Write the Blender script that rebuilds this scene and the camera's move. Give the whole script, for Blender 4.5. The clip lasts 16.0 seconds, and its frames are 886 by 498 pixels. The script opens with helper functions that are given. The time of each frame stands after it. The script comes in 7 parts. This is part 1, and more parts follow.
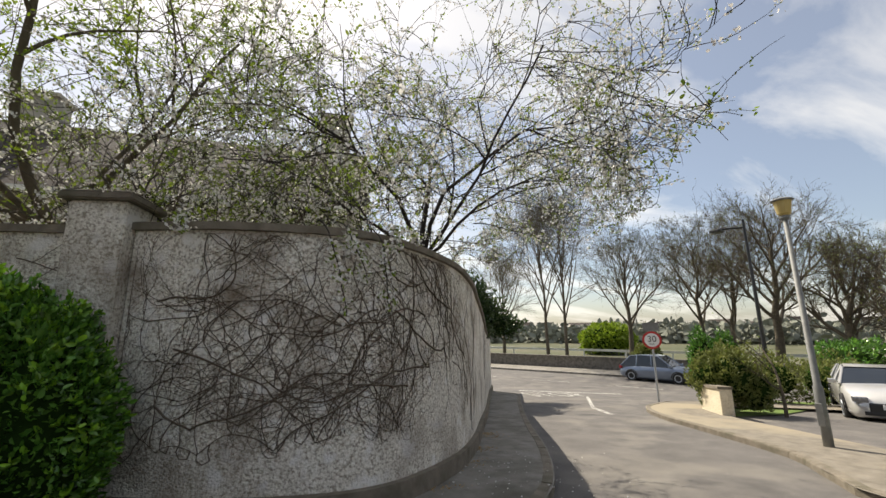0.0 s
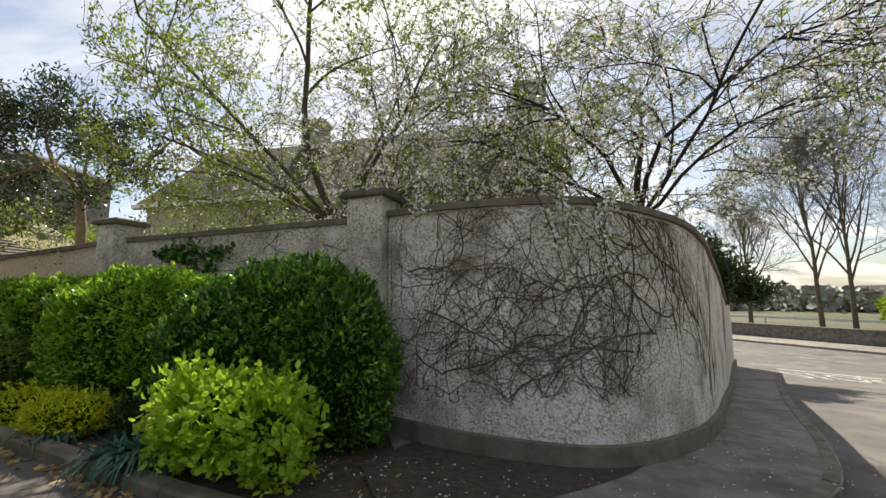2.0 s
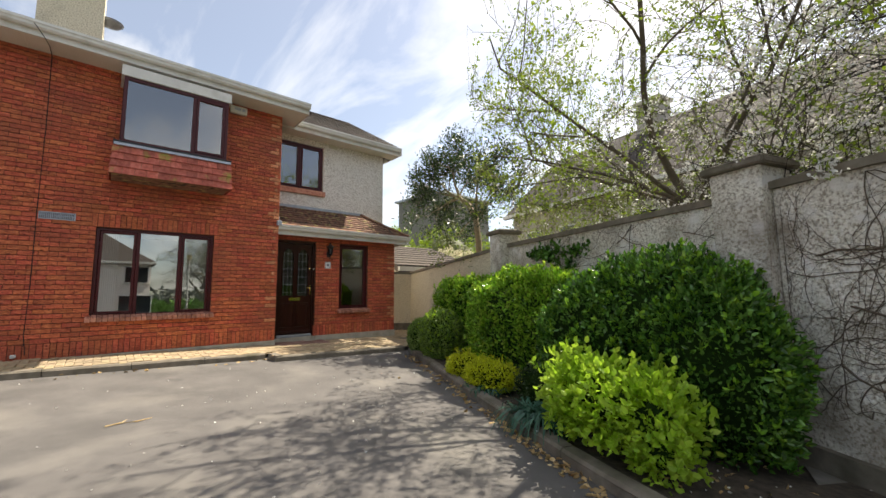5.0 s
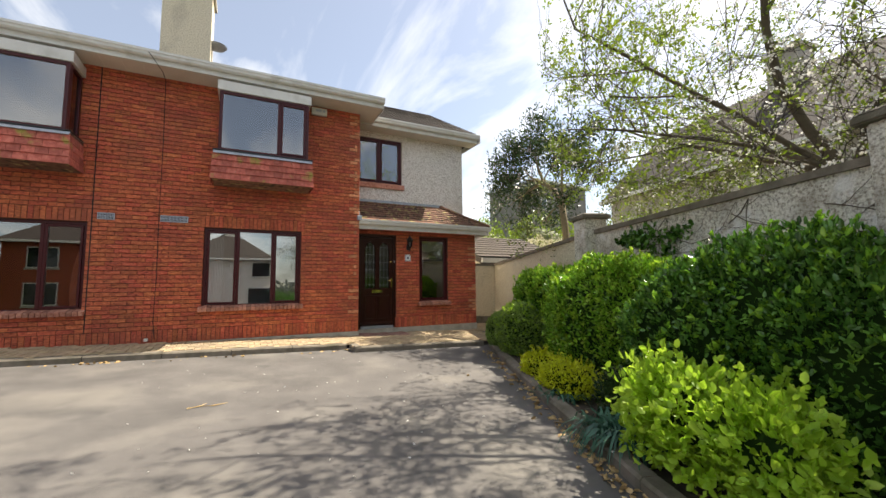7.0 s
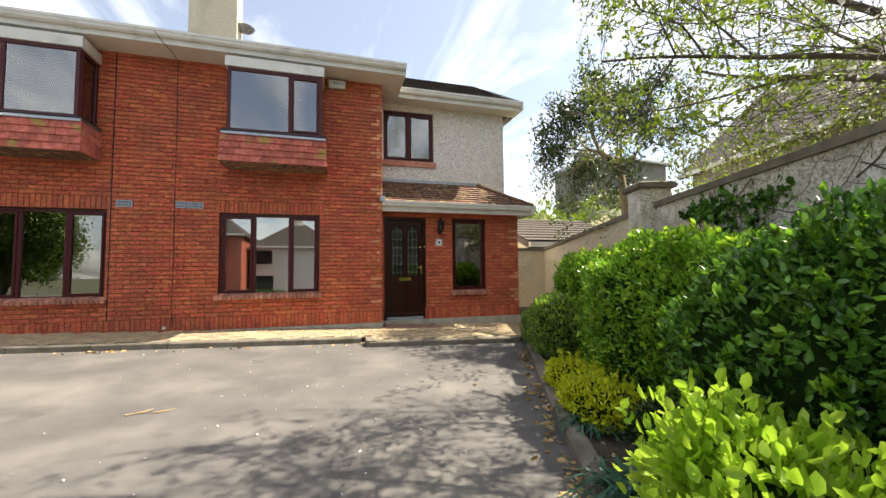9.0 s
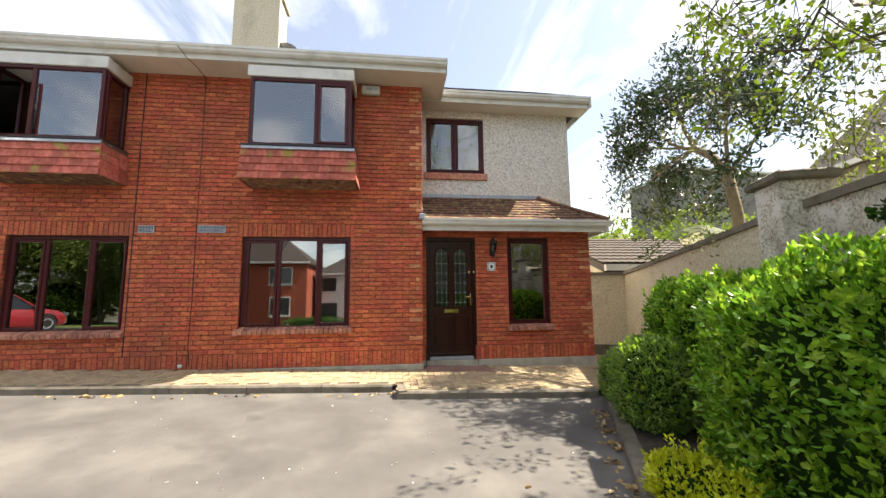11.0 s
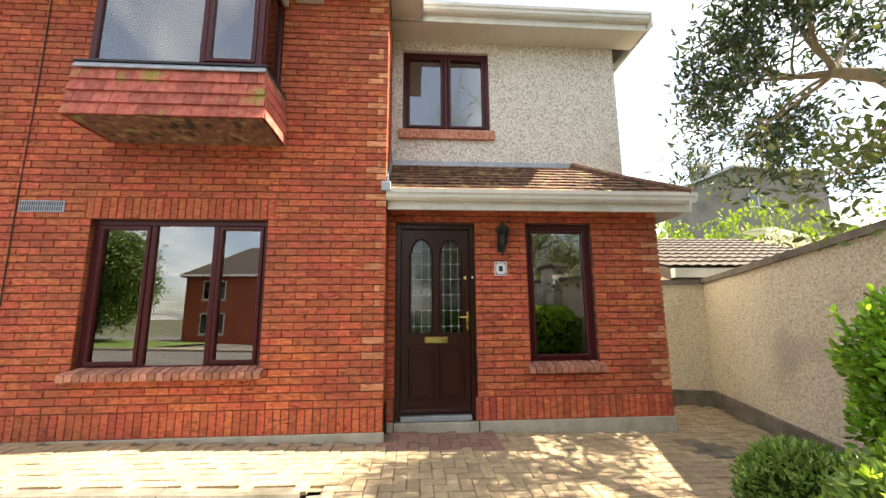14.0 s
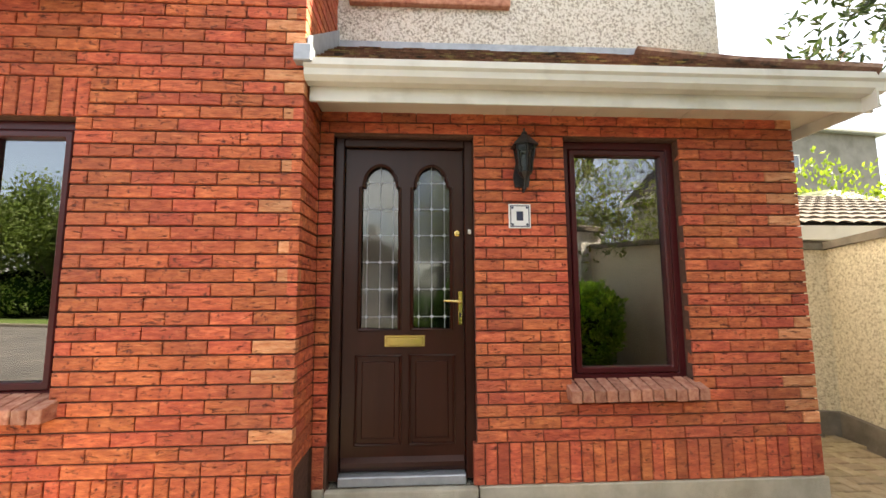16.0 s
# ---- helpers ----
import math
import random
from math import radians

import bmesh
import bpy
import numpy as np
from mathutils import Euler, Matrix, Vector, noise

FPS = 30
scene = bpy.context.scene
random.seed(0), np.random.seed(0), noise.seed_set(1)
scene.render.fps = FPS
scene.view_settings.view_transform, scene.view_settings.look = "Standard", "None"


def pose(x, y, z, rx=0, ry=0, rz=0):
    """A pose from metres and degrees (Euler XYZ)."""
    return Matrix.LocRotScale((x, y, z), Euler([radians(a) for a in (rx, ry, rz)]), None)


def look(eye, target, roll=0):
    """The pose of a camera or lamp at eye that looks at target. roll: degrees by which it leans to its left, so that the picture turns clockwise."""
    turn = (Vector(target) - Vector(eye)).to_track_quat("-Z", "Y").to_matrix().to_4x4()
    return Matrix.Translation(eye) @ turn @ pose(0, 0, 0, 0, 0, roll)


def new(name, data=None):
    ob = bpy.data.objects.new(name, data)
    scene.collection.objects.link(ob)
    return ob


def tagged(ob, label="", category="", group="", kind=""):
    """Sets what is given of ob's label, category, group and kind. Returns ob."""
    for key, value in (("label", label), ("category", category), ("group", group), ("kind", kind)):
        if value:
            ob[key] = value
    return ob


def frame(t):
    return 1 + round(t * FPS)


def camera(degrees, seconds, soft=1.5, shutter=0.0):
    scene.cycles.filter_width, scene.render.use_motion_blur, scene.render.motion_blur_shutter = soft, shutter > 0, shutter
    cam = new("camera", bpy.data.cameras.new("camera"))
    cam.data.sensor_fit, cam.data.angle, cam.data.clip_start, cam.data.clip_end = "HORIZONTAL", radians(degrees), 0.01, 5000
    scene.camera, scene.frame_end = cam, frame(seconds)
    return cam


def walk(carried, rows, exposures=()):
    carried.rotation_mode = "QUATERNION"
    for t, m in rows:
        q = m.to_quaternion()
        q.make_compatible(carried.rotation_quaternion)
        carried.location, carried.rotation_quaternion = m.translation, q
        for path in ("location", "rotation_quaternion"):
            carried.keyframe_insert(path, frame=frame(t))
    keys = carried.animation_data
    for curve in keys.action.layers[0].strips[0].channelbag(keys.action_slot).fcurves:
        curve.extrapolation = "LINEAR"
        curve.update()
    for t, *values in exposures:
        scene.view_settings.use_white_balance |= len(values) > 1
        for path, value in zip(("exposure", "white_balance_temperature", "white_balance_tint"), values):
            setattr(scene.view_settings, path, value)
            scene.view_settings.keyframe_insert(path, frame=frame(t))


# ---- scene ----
cam = camera(96.4, 16.0)
METRES, EYE, TILT, LEAN, TURN = 8.4, 1.32, 0.0, 0.0, -26.6
ROWS = [
    (0.0, 0.0, 0.0, 0.0, 0.13, 11.76, 0.6),
    (0.5, -0.0007, -0.0021, 0.0001, 4.09, 10.75, 0.46),
    (1.0, -0.0025, -0.0056, -0.0003, 10.85, 9.31, 0.32),
    (1.5, -0.005, -0.0108, 0.0005, 19.46, 7.84, 0.27),
    (2.0, -0.0086, -0.0166, -0.0003, 28.98, 7.06, 0.38),
    (2.5, -0.0095, -0.0218, 0.0, 38.82, 6.53, 0.43),
    (3.0, -0.0102, -0.0267, 0.0003, 48.0, 6.28, 0.42),
    (3.5, -0.0089, -0.0308, 0.0003, 56.72, 6.26, 0.4),
    (4.0, -0.0084, -0.0351, 0.0016, 64.23, 6.16, 0.45),
    (4.5, -0.0085, -0.0369, 0.0015, 70.71, 6.19, 0.47),
    (5.0, -0.008, -0.0376, 0.0014, 76.08, 6.26, 0.52),
    (7.5, -0.0713, 0.0404, 0.0012, 92.57, 4.79, 0.65),
    (8.0, -0.102, 0.0643, -0.0008, 95.12, 4.29, 0.61),
    (8.5, -0.1399, 0.0837, 0.0, 97.67, 3.89, 0.57),
    (9.0, -0.1759, 0.1061, 0.0019, 100.13, 3.49, 0.65),
    (9.5, -0.2119, 0.1195, 0.0054, 103.34, 3.48, 0.57),
    (10.0, -0.252, 0.1173, 0.0087, 106.38, 4.13, 0.49),
    (12.5, -0.4962, 0.0845, 0.0123, 112.31, 9.8, 0.56),
    (13.0, -0.551, 0.0741, 0.0138, 112.45, 9.75, 0.51),
    (13.5, -0.6062, 0.063, 0.0152, 112.51, 9.72, 0.48),
    (14.0, -0.6631, 0.0486, 0.0193, 112.58, 9.57, 0.49),
    (14.5, -0.7198, 0.0296, 0.0208, 112.62, 9.23, 0.48),
    (15.0, -0.7775, 0.0165, 0.0218, 112.68, 8.66, 0.4),
    (15.5, -0.834, 0.0003, 0.0244, 112.95, 7.61, 0.35),
    (16.0, -0.8913, -0.0186, 0.0252, 113.61, 6.02, 0.24),
]
walk(cam, [(t, pose(0, 0, EYE, TILT, LEAN, TURN) @ pose(METRES * x, METRES * y, METRES * z, 90 + pitch, roll, yaw)) for t, x, y, z, yaw, pitch, roll in ROWS],
     exposures=[(0.0, 0.72, 7200, 10), (2.0, 0.85, 7200, 10), (3.5, 1.15, 7200, 10), (5.0, 1.2, 7200, 10), (8.0, 1.42, 7200, 10), (10.0, 1.67, 7200, 10), (12.5, 1.77, 7300, 10), (14.0, 2.2, 7500, 10), (15.0, 2.4, 7600, 10), (16.0, 2.61, 7900, 10)])

# ---- light ----
SUN_EL, SUN_AZ = radians(51), radians(-6)      # azimuth from +y towards +x
sun_way = Vector((math.sin(SUN_AZ) * math.cos(SUN_EL), math.cos(SUN_AZ) * math.cos(SUN_EL), math.sin(SUN_EL)))
sun = new("sun", bpy.data.lights.new("sun", "SUN"))
sun.data.energy, sun.data.angle, sun.data.color = 4.4, radians(0.55), (1.0, 0.95, 0.86)
sun.matrix_world = look(sun_way * 50, (0, 0, 0))

world = bpy.data.worlds.new("sky")
scene.world = world
world.use_nodes = True
wt = world.node_tree
wt.nodes.clear()


def wnode(kind, **values):
    n = wt.nodes.new(kind)
    for key, value in values.items():
        n.inputs[key].default_value = value
    return n


sky = wt.nodes.new("ShaderNodeTexSky")
sky.sky_type, sky.sun_disc, sky.sun_elevation, sky.sun_rotation = "NISHITA", False, SUN_EL, SUN_AZ
sky.air_density, sky.dust_density, sky.ozone_density = 1.0, 1.4, 3.5
coord = wt.nodes.new("ShaderNodeTexCoord")
split = wt.nodes.new("ShaderNodeSeparateXYZ")
wt.links.new(coord.outputs["Generated"], split.inputs[0])
# flat cloud sheet: direction divided by its height
rise = wt.nodes.new("ShaderNodeMath"); rise.operation = "MAXIMUM"; rise.inputs[1].default_value = 0.0
wt.links.new(split.outputs["Z"], rise.inputs[0])
lift = wt.nodes.new("ShaderNodeMath"); lift.operation = "ADD"; lift.inputs[1].default_value = 0.16
wt.links.new(rise.outputs[0], lift.inputs[0])
flat = wt.nodes.new("ShaderNodeVectorMath"); flat.operation = "DIVIDE"
both = wt.nodes.new("ShaderNodeCombineXYZ")
for k in range(3):
    wt.links.new(lift.outputs[0], both.inputs[k])
wt.links.new(coord.outputs["Generated"], flat.inputs[0])
wt.links.new(both.outputs[0], flat.inputs[1])
stretch = wt.nodes.new("ShaderNodeMapping")
stretch.inputs["Rotation"].default_value = (0, 0, radians(-35))
stretch.inputs["Scale"].default_value = (0.55, 1.5, 0.3)
stretch.inputs["Location"].default_value = (0.25, 1.15, 0.0)
wt.links.new(flat.outputs[0], stretch.inputs["Vector"])
cloud = wnode("ShaderNodeTexNoise", Scale=1.5, Detail=9.0, Roughness=0.56, Distortion=0.45)
wt.links.new(stretch.outputs[0], cloud.inputs["Vector"])
cover = wt.nodes.new("ShaderNodeMapRange")
cover.inputs["From Min"].default_value, cover.inputs["From Max"].default_value = 0.45, 0.635
wt.links.new(cloud.outputs["Fac"], cover.inputs["Value"])
# thin cloud everywhere, so that the blue stays pale
veil = wt.nodes.new("ShaderNodeMapRange")
veil.inputs["To Min"].default_value, veil.inputs["To Max"].default_value = 0.22, 0.95
wt.links.new(cover.outputs[0], veil.inputs["Value"])
white = wt.nodes.new("ShaderNodeMixRGB"); white.blend_type = "MIX"
# cloud brightens towards the sun with the sky behind it
lit = wt.nodes.new("ShaderNodeMixRGB"); lit.blend_type = "MIX"; lit.inputs[0].default_value = 0.58
lit.inputs[2].default_value = (9.6, 9.6, 9.5, 1)
wt.links.new(sky.outputs[0], lit.inputs[1])
wt.links.new(lit.outputs[0], white.inputs[2])
wt.links.new(sky.outputs[0], white.inputs[1])
wt.links.new(veil.outputs[0], white.inputs[0])
back = wnode("ShaderNodeBackground", Strength=0.082)
wt.links.new(white.outputs[0], back.inputs["Color"])
wt.links.new(back.outputs[0], wt.nodes.new("ShaderNodeOutputWorld").inputs["Surface"])

# ---- materials ----
def material(name, colours, scale=8.0, rough=0.8, metal=0.0, bump=0.0, bump_scale=60.0, vary=0.0, spots=None, detail=6.0,
             stretch=(1, 1, 1), island=0.0, spec=0.5, trans=0.0, coat=0.0, hue=0.0, stain=None, sharp=0.4, deep=0.01, creases=False):
    """Noise between two or three colours, a finer bump, and a shift per object (vary) or per loose piece (island)."""
    m = bpy.data.materials.new(name)
    m.use_nodes = True
    t = m.node_tree
    bsdf = t.nodes["Principled BSDF"]
    geo = t.nodes.new("ShaderNodeNewGeometry")
    tex = t.nodes.new("ShaderNodeTexCoord")
    mp = t.nodes.new("ShaderNodeMapping")
    mp.inputs["Scale"].default_value = stretch
    t.links.new(geo.outputs["Position"], mp.inputs["Vector"])
    n = t.nodes.new("ShaderNodeTexNoise")
    n.inputs["Scale"].default_value, n.inputs["Detail"].default_value, n.inputs["Roughness"].default_value = scale, detail, 0.62
    t.links.new(mp.outputs[0], n.inputs["Vector"])
    ramp = t.nodes.new("ShaderNodeValToRGB")
    el = ramp.color_ramp.elements
    while len(el) < len(colours):
        el.new(0.5)
    for i, c in enumerate(colours):
        el[i].position = 0.5 - sharp / 2 + sharp * i / max(1, len(colours) - 1)
        el[i].color = (*c, 1)
    t.links.new(n.outputs["Fac"], ramp.inputs[0])
    colour = ramp.outputs[0]
    if vary or island:
        h = t.nodes.new("ShaderNodeHueSaturation")
        mr = t.nodes.new("ShaderNodeMapRange")
        amount = vary or island
        mr.inputs["To Min"].default_value, mr.inputs["To Max"].default_value = 1 - amount, 1 + amount
        if vary:
            src = t.nodes.new("ShaderNodeObjectInfo").outputs["Random"]
        else:
            src = geo.outputs["Random Per Island"]
        t.links.new(src, mr.inputs["Value"])
        t.links.new(mr.outputs[0], h.inputs["Value"])
        if hue:
            wn = t.nodes.new("ShaderNodeTexWhiteNoise"); wn.noise_dimensions = "1D"
            t.links.new(src, wn.inputs["W"])
            hr = t.nodes.new("ShaderNodeMapRange")
            hr.inputs["To Min"].default_value, hr.inputs["To Max"].default_value = 0.5 - hue, 0.5 + hue
            t.links.new(wn.outputs["Value"], hr.inputs["Value"])
            t.links.new(hr.outputs[0], h.inputs["Hue"])
        t.links.new(colour, h.inputs["Color"])
        colour = h.outputs[0]
    for extra in (spots, stain):
        if not extra:
            continue
        c, sc, lo, hi = extra
        sn = t.nodes.new("ShaderNodeTexNoise")
        sn.inputs["Scale"].default_value, sn.inputs["Detail"].default_value = sc, 5.0
        t.links.new(geo.outputs["Position"], sn.inputs["Vector"])
        sr = t.nodes.new("ShaderNodeMapRange")
        sr.inputs["From Min"].default_value, sr.inputs["From Max"].default_value = lo, hi
        t.links.new(sn.outputs["Fac"], sr.inputs["Value"])
        mix = t.nodes.new("ShaderNodeMixRGB")
        mix.inputs[2].default_value = (*c, 1)
        t.links.new(sr.outputs[0], mix.inputs[0])
        t.links.new(colour, mix.inputs[1])
        colour = mix.outputs[0]
    t.links.new(colour, bsdf.inputs["Base Color"])
    bsdf.inputs["Roughness"].default_value, bsdf.inputs["Metallic"].default_value = rough, metal
    bsdf.inputs["Specular IOR Level"].default_value = spec
    bsdf.inputs["Coat Weight"].default_value = coat
    if trans:
        tr = t.nodes.new("ShaderNodeBsdfTranslucent")
        t.links.new(colour, tr.inputs["Color"])
        ms = t.nodes.new("ShaderNodeMixShader")
        ms.inputs[0].default_value = trans
        t.links.new(bsdf.outputs[0], ms.inputs[1])
        t.links.new(tr.outputs[0], ms.inputs[2])
        t.links.new(ms.outputs[0], t.nodes["Material Output"].inputs["Surface"])
    if bump:
        bn = t.nodes.new("ShaderNodeTexNoise")
        bn.inputs["Scale"].default_value, bn.inputs["Detail"].default_value = bump_scale, 4.0
        t.links.new(mp.outputs[0], bn.inputs["Vector"])
        b = t.nodes.new("ShaderNodeBump")
        b.inputs["Strength"].default_value, b.inputs["Distance"].default_value = bump, deep
        if creases:
            # drag marks: thin slanting tears in the clay face
            cm = t.nodes.new("ShaderNodeMapping")
            cm.inputs["Rotation"].default_value = (0.35, 0, 0)
            cm.inputs["Scale"].default_value = (1, 7, 30)
            t.links.new(geo.outputs["Position"], cm.inputs["Vector"])
            cn = t.nodes.new("ShaderNodeTexNoise")
            cn.inputs["Scale"].default_value, cn.inputs["Detail"].default_value, cn.inputs["Distortion"].default_value = 2.2, 3.0, 0.8
            t.links.new(cm.outputs[0], cn.inputs["Vector"])
            cr = t.nodes.new("ShaderNodeMapRange")
            cr.inputs["From Min"].default_value, cr.inputs["From Max"].default_value = 0.62, 0.71
            t.links.new(cn.outputs["Fac"], cr.inputs["Value"])
            cx = t.nodes.new("ShaderNodeMixRGB")
            cx.inputs[2].default_value = (0.09, 0.022, 0.014, 1)
            depth = t.nodes.new("ShaderNodeMath"); depth.operation = "MULTIPLY"; depth.inputs[1].default_value = 0.75
            t.links.new(cr.outputs[0], depth.inputs[0])
            t.links.new(depth.outputs[0], cx.inputs[0])
            t.links.new(colour, cx.inputs[1])
            t.links.new(cx.outputs[0], bsdf.inputs["Base Color"])
            dip = t.nodes.new("ShaderNodeMath"); dip.operation = "SUBTRACT"
            t.links.new(bn.outputs["Fac"], dip.inputs[0])
            t.links.new(cr.outputs[0], dip.inputs[1])
            t.links.new(dip.outputs[0], b.inputs["Height"])
        else:
            t.links.new(bn.outputs["Fac"], b.inputs["Height"])
        t.links.new(b.outputs[0], bsdf.inputs["Normal"])
    return m


def glass_material(name, tint=(0.9, 0.95, 0.95), rough=0.0, ior=3.5):
    m = bpy.data.materials.new(name)
    m.use_nodes = True
    t = m.node_tree
    t.nodes.clear()
    g = t.nodes.new("ShaderNodeBsdfTransparent")
    g.inputs[0].default_value = (*tint, 1)
    s = t.nodes.new("ShaderNodeBsdfGlossy")
    s.inputs["Roughness"].default_value = rough
    f = t.nodes.new("ShaderNodeFresnel")
    f.inputs["IOR"].default_value = ior
    mix = t.nodes.new("ShaderNodeMixShader")
    t.links.new(f.outputs[0], mix.inputs[0])
    t.links.new(g.outputs[0], mix.inputs[1])
    t.links.new(s.outputs[0], mix.inputs[2])
    t.links.new(mix.outputs[0], t.nodes.new("ShaderNodeOutputMaterial").inputs["Surface"])
    return m


M = {}
M["brick"] = material("brick", [(0.36, 0.072, 0.036), (0.53, 0.120, 0.053), (0.71, 0.208, 0.090)], 24, 0.8, bump=1.0, bump_scale=60, creases=True, vary=0.19, hue=0.008, stretch=(1, 0.5, 1.8), spots=((0.15, 0.034, 0.020), 30, 0.60, 0.72), stain=((0.26, 0.075, 0.045), 1.1, 0.5, 0.85))
M["brick_far"] = material("brick_joined", [(0.36, 0.072, 0.036), (0.53, 0.120, 0.053), (0.71, 0.208, 0.090)], 24, 0.8, bump=1.0, bump_scale=60, creases=True, island=0.19, hue=0.008, stretch=(1, 0.5, 1.8), spots=((0.15, 0.034, 0.020), 30, 0.60, 0.72), stain=((0.26, 0.075, 0.045), 1.1, 0.5, 0.85))
M["brickplain"] = material("distant_brick", [(0.27, 0.06, 0.03), (0.40, 0.10, 0.05)], 6, 0.9)
M["sillbrick"] = material("pale_sill_brick", [(0.26, 0.085, 0.055), (0.42, 0.18, 0.12), (0.52, 0.28, 0.20)], 22, 0.85, bump=0.6, bump_scale=80, vary=0.3)
M["quoin"] = material("pale_corner_brick", [(0.50, 0.16, 0.07), (0.66, 0.27, 0.13), (0.76, 0.38, 0.20)], 22, 0.82, bump=1.0, bump_scale=60, vary=0.22, creases=True, stretch=(1, 0.5, 1.8))
M["mortar"] = material("mortar", [(0.080, 0.036, 0.024), (0.145, 0.072, 0.05)], 30, 0.95, bump=0.4, bump_scale=200)
M["dash"] = material("pebble_dash", [(0.44, 0.385, 0.32), (0.87, 0.815, 0.74), (0.93, 0.895, 0.84)], 52, 0.9, bump=1.0, bump_scale=75, sharp=0.22, deep=0.02, detail=3.0, stain=((0.52, 0.46, 0.37), 1.6, 0.55, 0.98))
M["greydash"] = material("grey_dashed_wall", [(0.36, 0.32, 0.26), (0.74, 0.70, 0.61), (0.88, 0.85, 0.78)], 38, 0.92, bump=1.0, bump_scale=55, sharp=0.24, deep=0.02, detail=4.0, stain=((0.19, 0.145, 0.10), 1.7, 0.48, 0.80), spots=((0.84, 0.82, 0.78), 5.0, 0.56, 0.66))
M["creamdash"] = material("cream_dashed_wall", [(0.46, 0.385, 0.26), (0.72, 0.64, 0.475), (0.83, 0.76, 0.60)], 40, 0.92, bump=0.8, bump_scale=55, sharp=0.34, deep=0.02, detail=3.0, stain=((0.25, 0.22, 0.17), 1.2, 0.55, 0.9))
M["concrete"] = material("concrete", [(0.38, 0.35, 0.275), (0.53, 0.495, 0.405)], 7, 0.9, bump=0.5, bump_scale=120, stain=((0.24, 0.225, 0.17), 3.0, 0.55, 0.9))
M["oldconcrete"] = material("old_concrete", [(0.135, 0.115, 0.088), (0.25, 0.218, 0.172)], 6, 0.92, bump=0.6, bump_scale=100, stain=((0.075, 0.072, 0.042), 2.5, 0.5, 0.8))
M["pavement"] = material("pavement_concrete", [(0.15, 0.14, 0.12), (0.23, 0.215, 0.19), (0.29, 0.275, 0.25)], 4.5, 0.9, bump=0.4, bump_scale=150, stain=((0.09, 0.08, 0.06), 1.3, 0.5, 0.8))
M["pavement_warm"] = material("warm_pavement", [(0.13, 0.115, 0.092), (0.19, 0.168, 0.135), (0.235, 0.21, 0.172)], 4.5, 0.9, bump=0.4, bump_scale=150, stain=((0.29, 0.25, 0.18), 0.35, 0.52, 0.62))
M["asphalt"] = material("asphalt", [(0.088, 0.082, 0.078), (0.116, 0.108, 0.102), (0.148, 0.138, 0.130)], 1.6, 0.85, bump=0.5, bump_scale=260, detail=12, stain=((0.20, 0.185, 0.16), 0.8, 0.52, 0.8), spots=((0.065, 0.062, 0.06), 0.9, 0.62, 0.72))
M["paint"] = material("road_paint", [(0.45, 0.44, 0.41), (0.66, 0.65, 0.61)], 9, 0.8, stain=((0.13, 0.125, 0.12), 9, 0.44, 0.60))
M["paver"] = material("paver", [(0.30, 0.225, 0.135), (0.40, 0.305, 0.185), (0.45, 0.36, 0.24)], 18, 0.88, bump=0.4, bump_scale=140, vary=0.14, hue=0.01, stain=((0.25, 0.20, 0.14), 1.4, 0.5, 0.8))
M["paver_far"] = material("paver_joined", [(0.30, 0.225, 0.135), (0.40, 0.305, 0.185), (0.45, 0.36, 0.24)], 18, 0.88, bump=0.4, bump_scale=140, island=0.14, hue=0.01, stain=((0.25, 0.20, 0.14), 1.4, 0.5, 0.8))
M["paver_red"] = material("red_paver", [(0.24, 0.13, 0.10), (0.33, 0.19, 0.15)], 18, 0.88, bump=0.4, bump_scale=140, vary=0.16)
M["sand"] = material("joint_sand", [(0.20, 0.15, 0.10), (0.28, 0.22, 0.15)], 20, 0.95, bump=0.3)
M["frame"] = material("burgundy_frame", [(0.050, 0.008, 0.010), (0.075, 0.012, 0.014)], 14, 0.3, spec=0.3, stretch=(1, 1, 6))
M["door"] = material("brown_door", [(0.026, 0.007, 0.0045), (0.042, 0.012, 0.0075)], 10, 0.28, spec=0.28, stretch=(1, 1, 0.1), bump=0.06, bump_scale=50)
M["upvc"] = material("white_upvc", [(0.60, 0.59, 0.54), (0.72, 0.71, 0.66)], 2.5, 0.45, stain=((0.42, 0.40, 0.33), 4.0, 0.55, 0.9))
M["soffit"] = material("soffit", [(0.60, 0.56, 0.47), (0.70, 0.66, 0.57)], 2, 0.5)
M["tile"] = material("red_roof_tile", [(0.30, 0.068, 0.046), (0.46, 0.115, 0.080), (0.56, 0.18, 0.13)], 16, 0.85, bump=0.4, bump_scale=90, vary=0.26, stain=((0.33, 0.27, 0.06), 4.5, 0.6, 0.72))
M["oldtile"] = material("mossy_roof_tile", [(0.10, 0.045, 0.03), (0.17, 0.085, 0.055), (0.24, 0.14, 0.09)], 14, 0.92, bump=0.6, bump_scale=90, vary=0.25, stain=((0.30, 0.25, 0.10), 7.0, 0.56, 0.66), spots=((0.035, 0.03, 0.02), 9.0, 0.55, 0.66))
M["darktile"] = material("dark_roof_tile", [(0.035, 0.026, 0.022), (0.07, 0.055, 0.045)], 5, 0.9, bump=0.6, island=0.25)
M["greytile"] = material("grey_brown_roof_tile", [(0.07, 0.058, 0.048), (0.13, 0.105, 0.085)], 9, 0.9, bump=0.5, island=0.15)
M["lead"] = material("lead", [(0.30, 0.33, 0.37), (0.44, 0.47, 0.52)], 12, 0.5, metal=0.4)
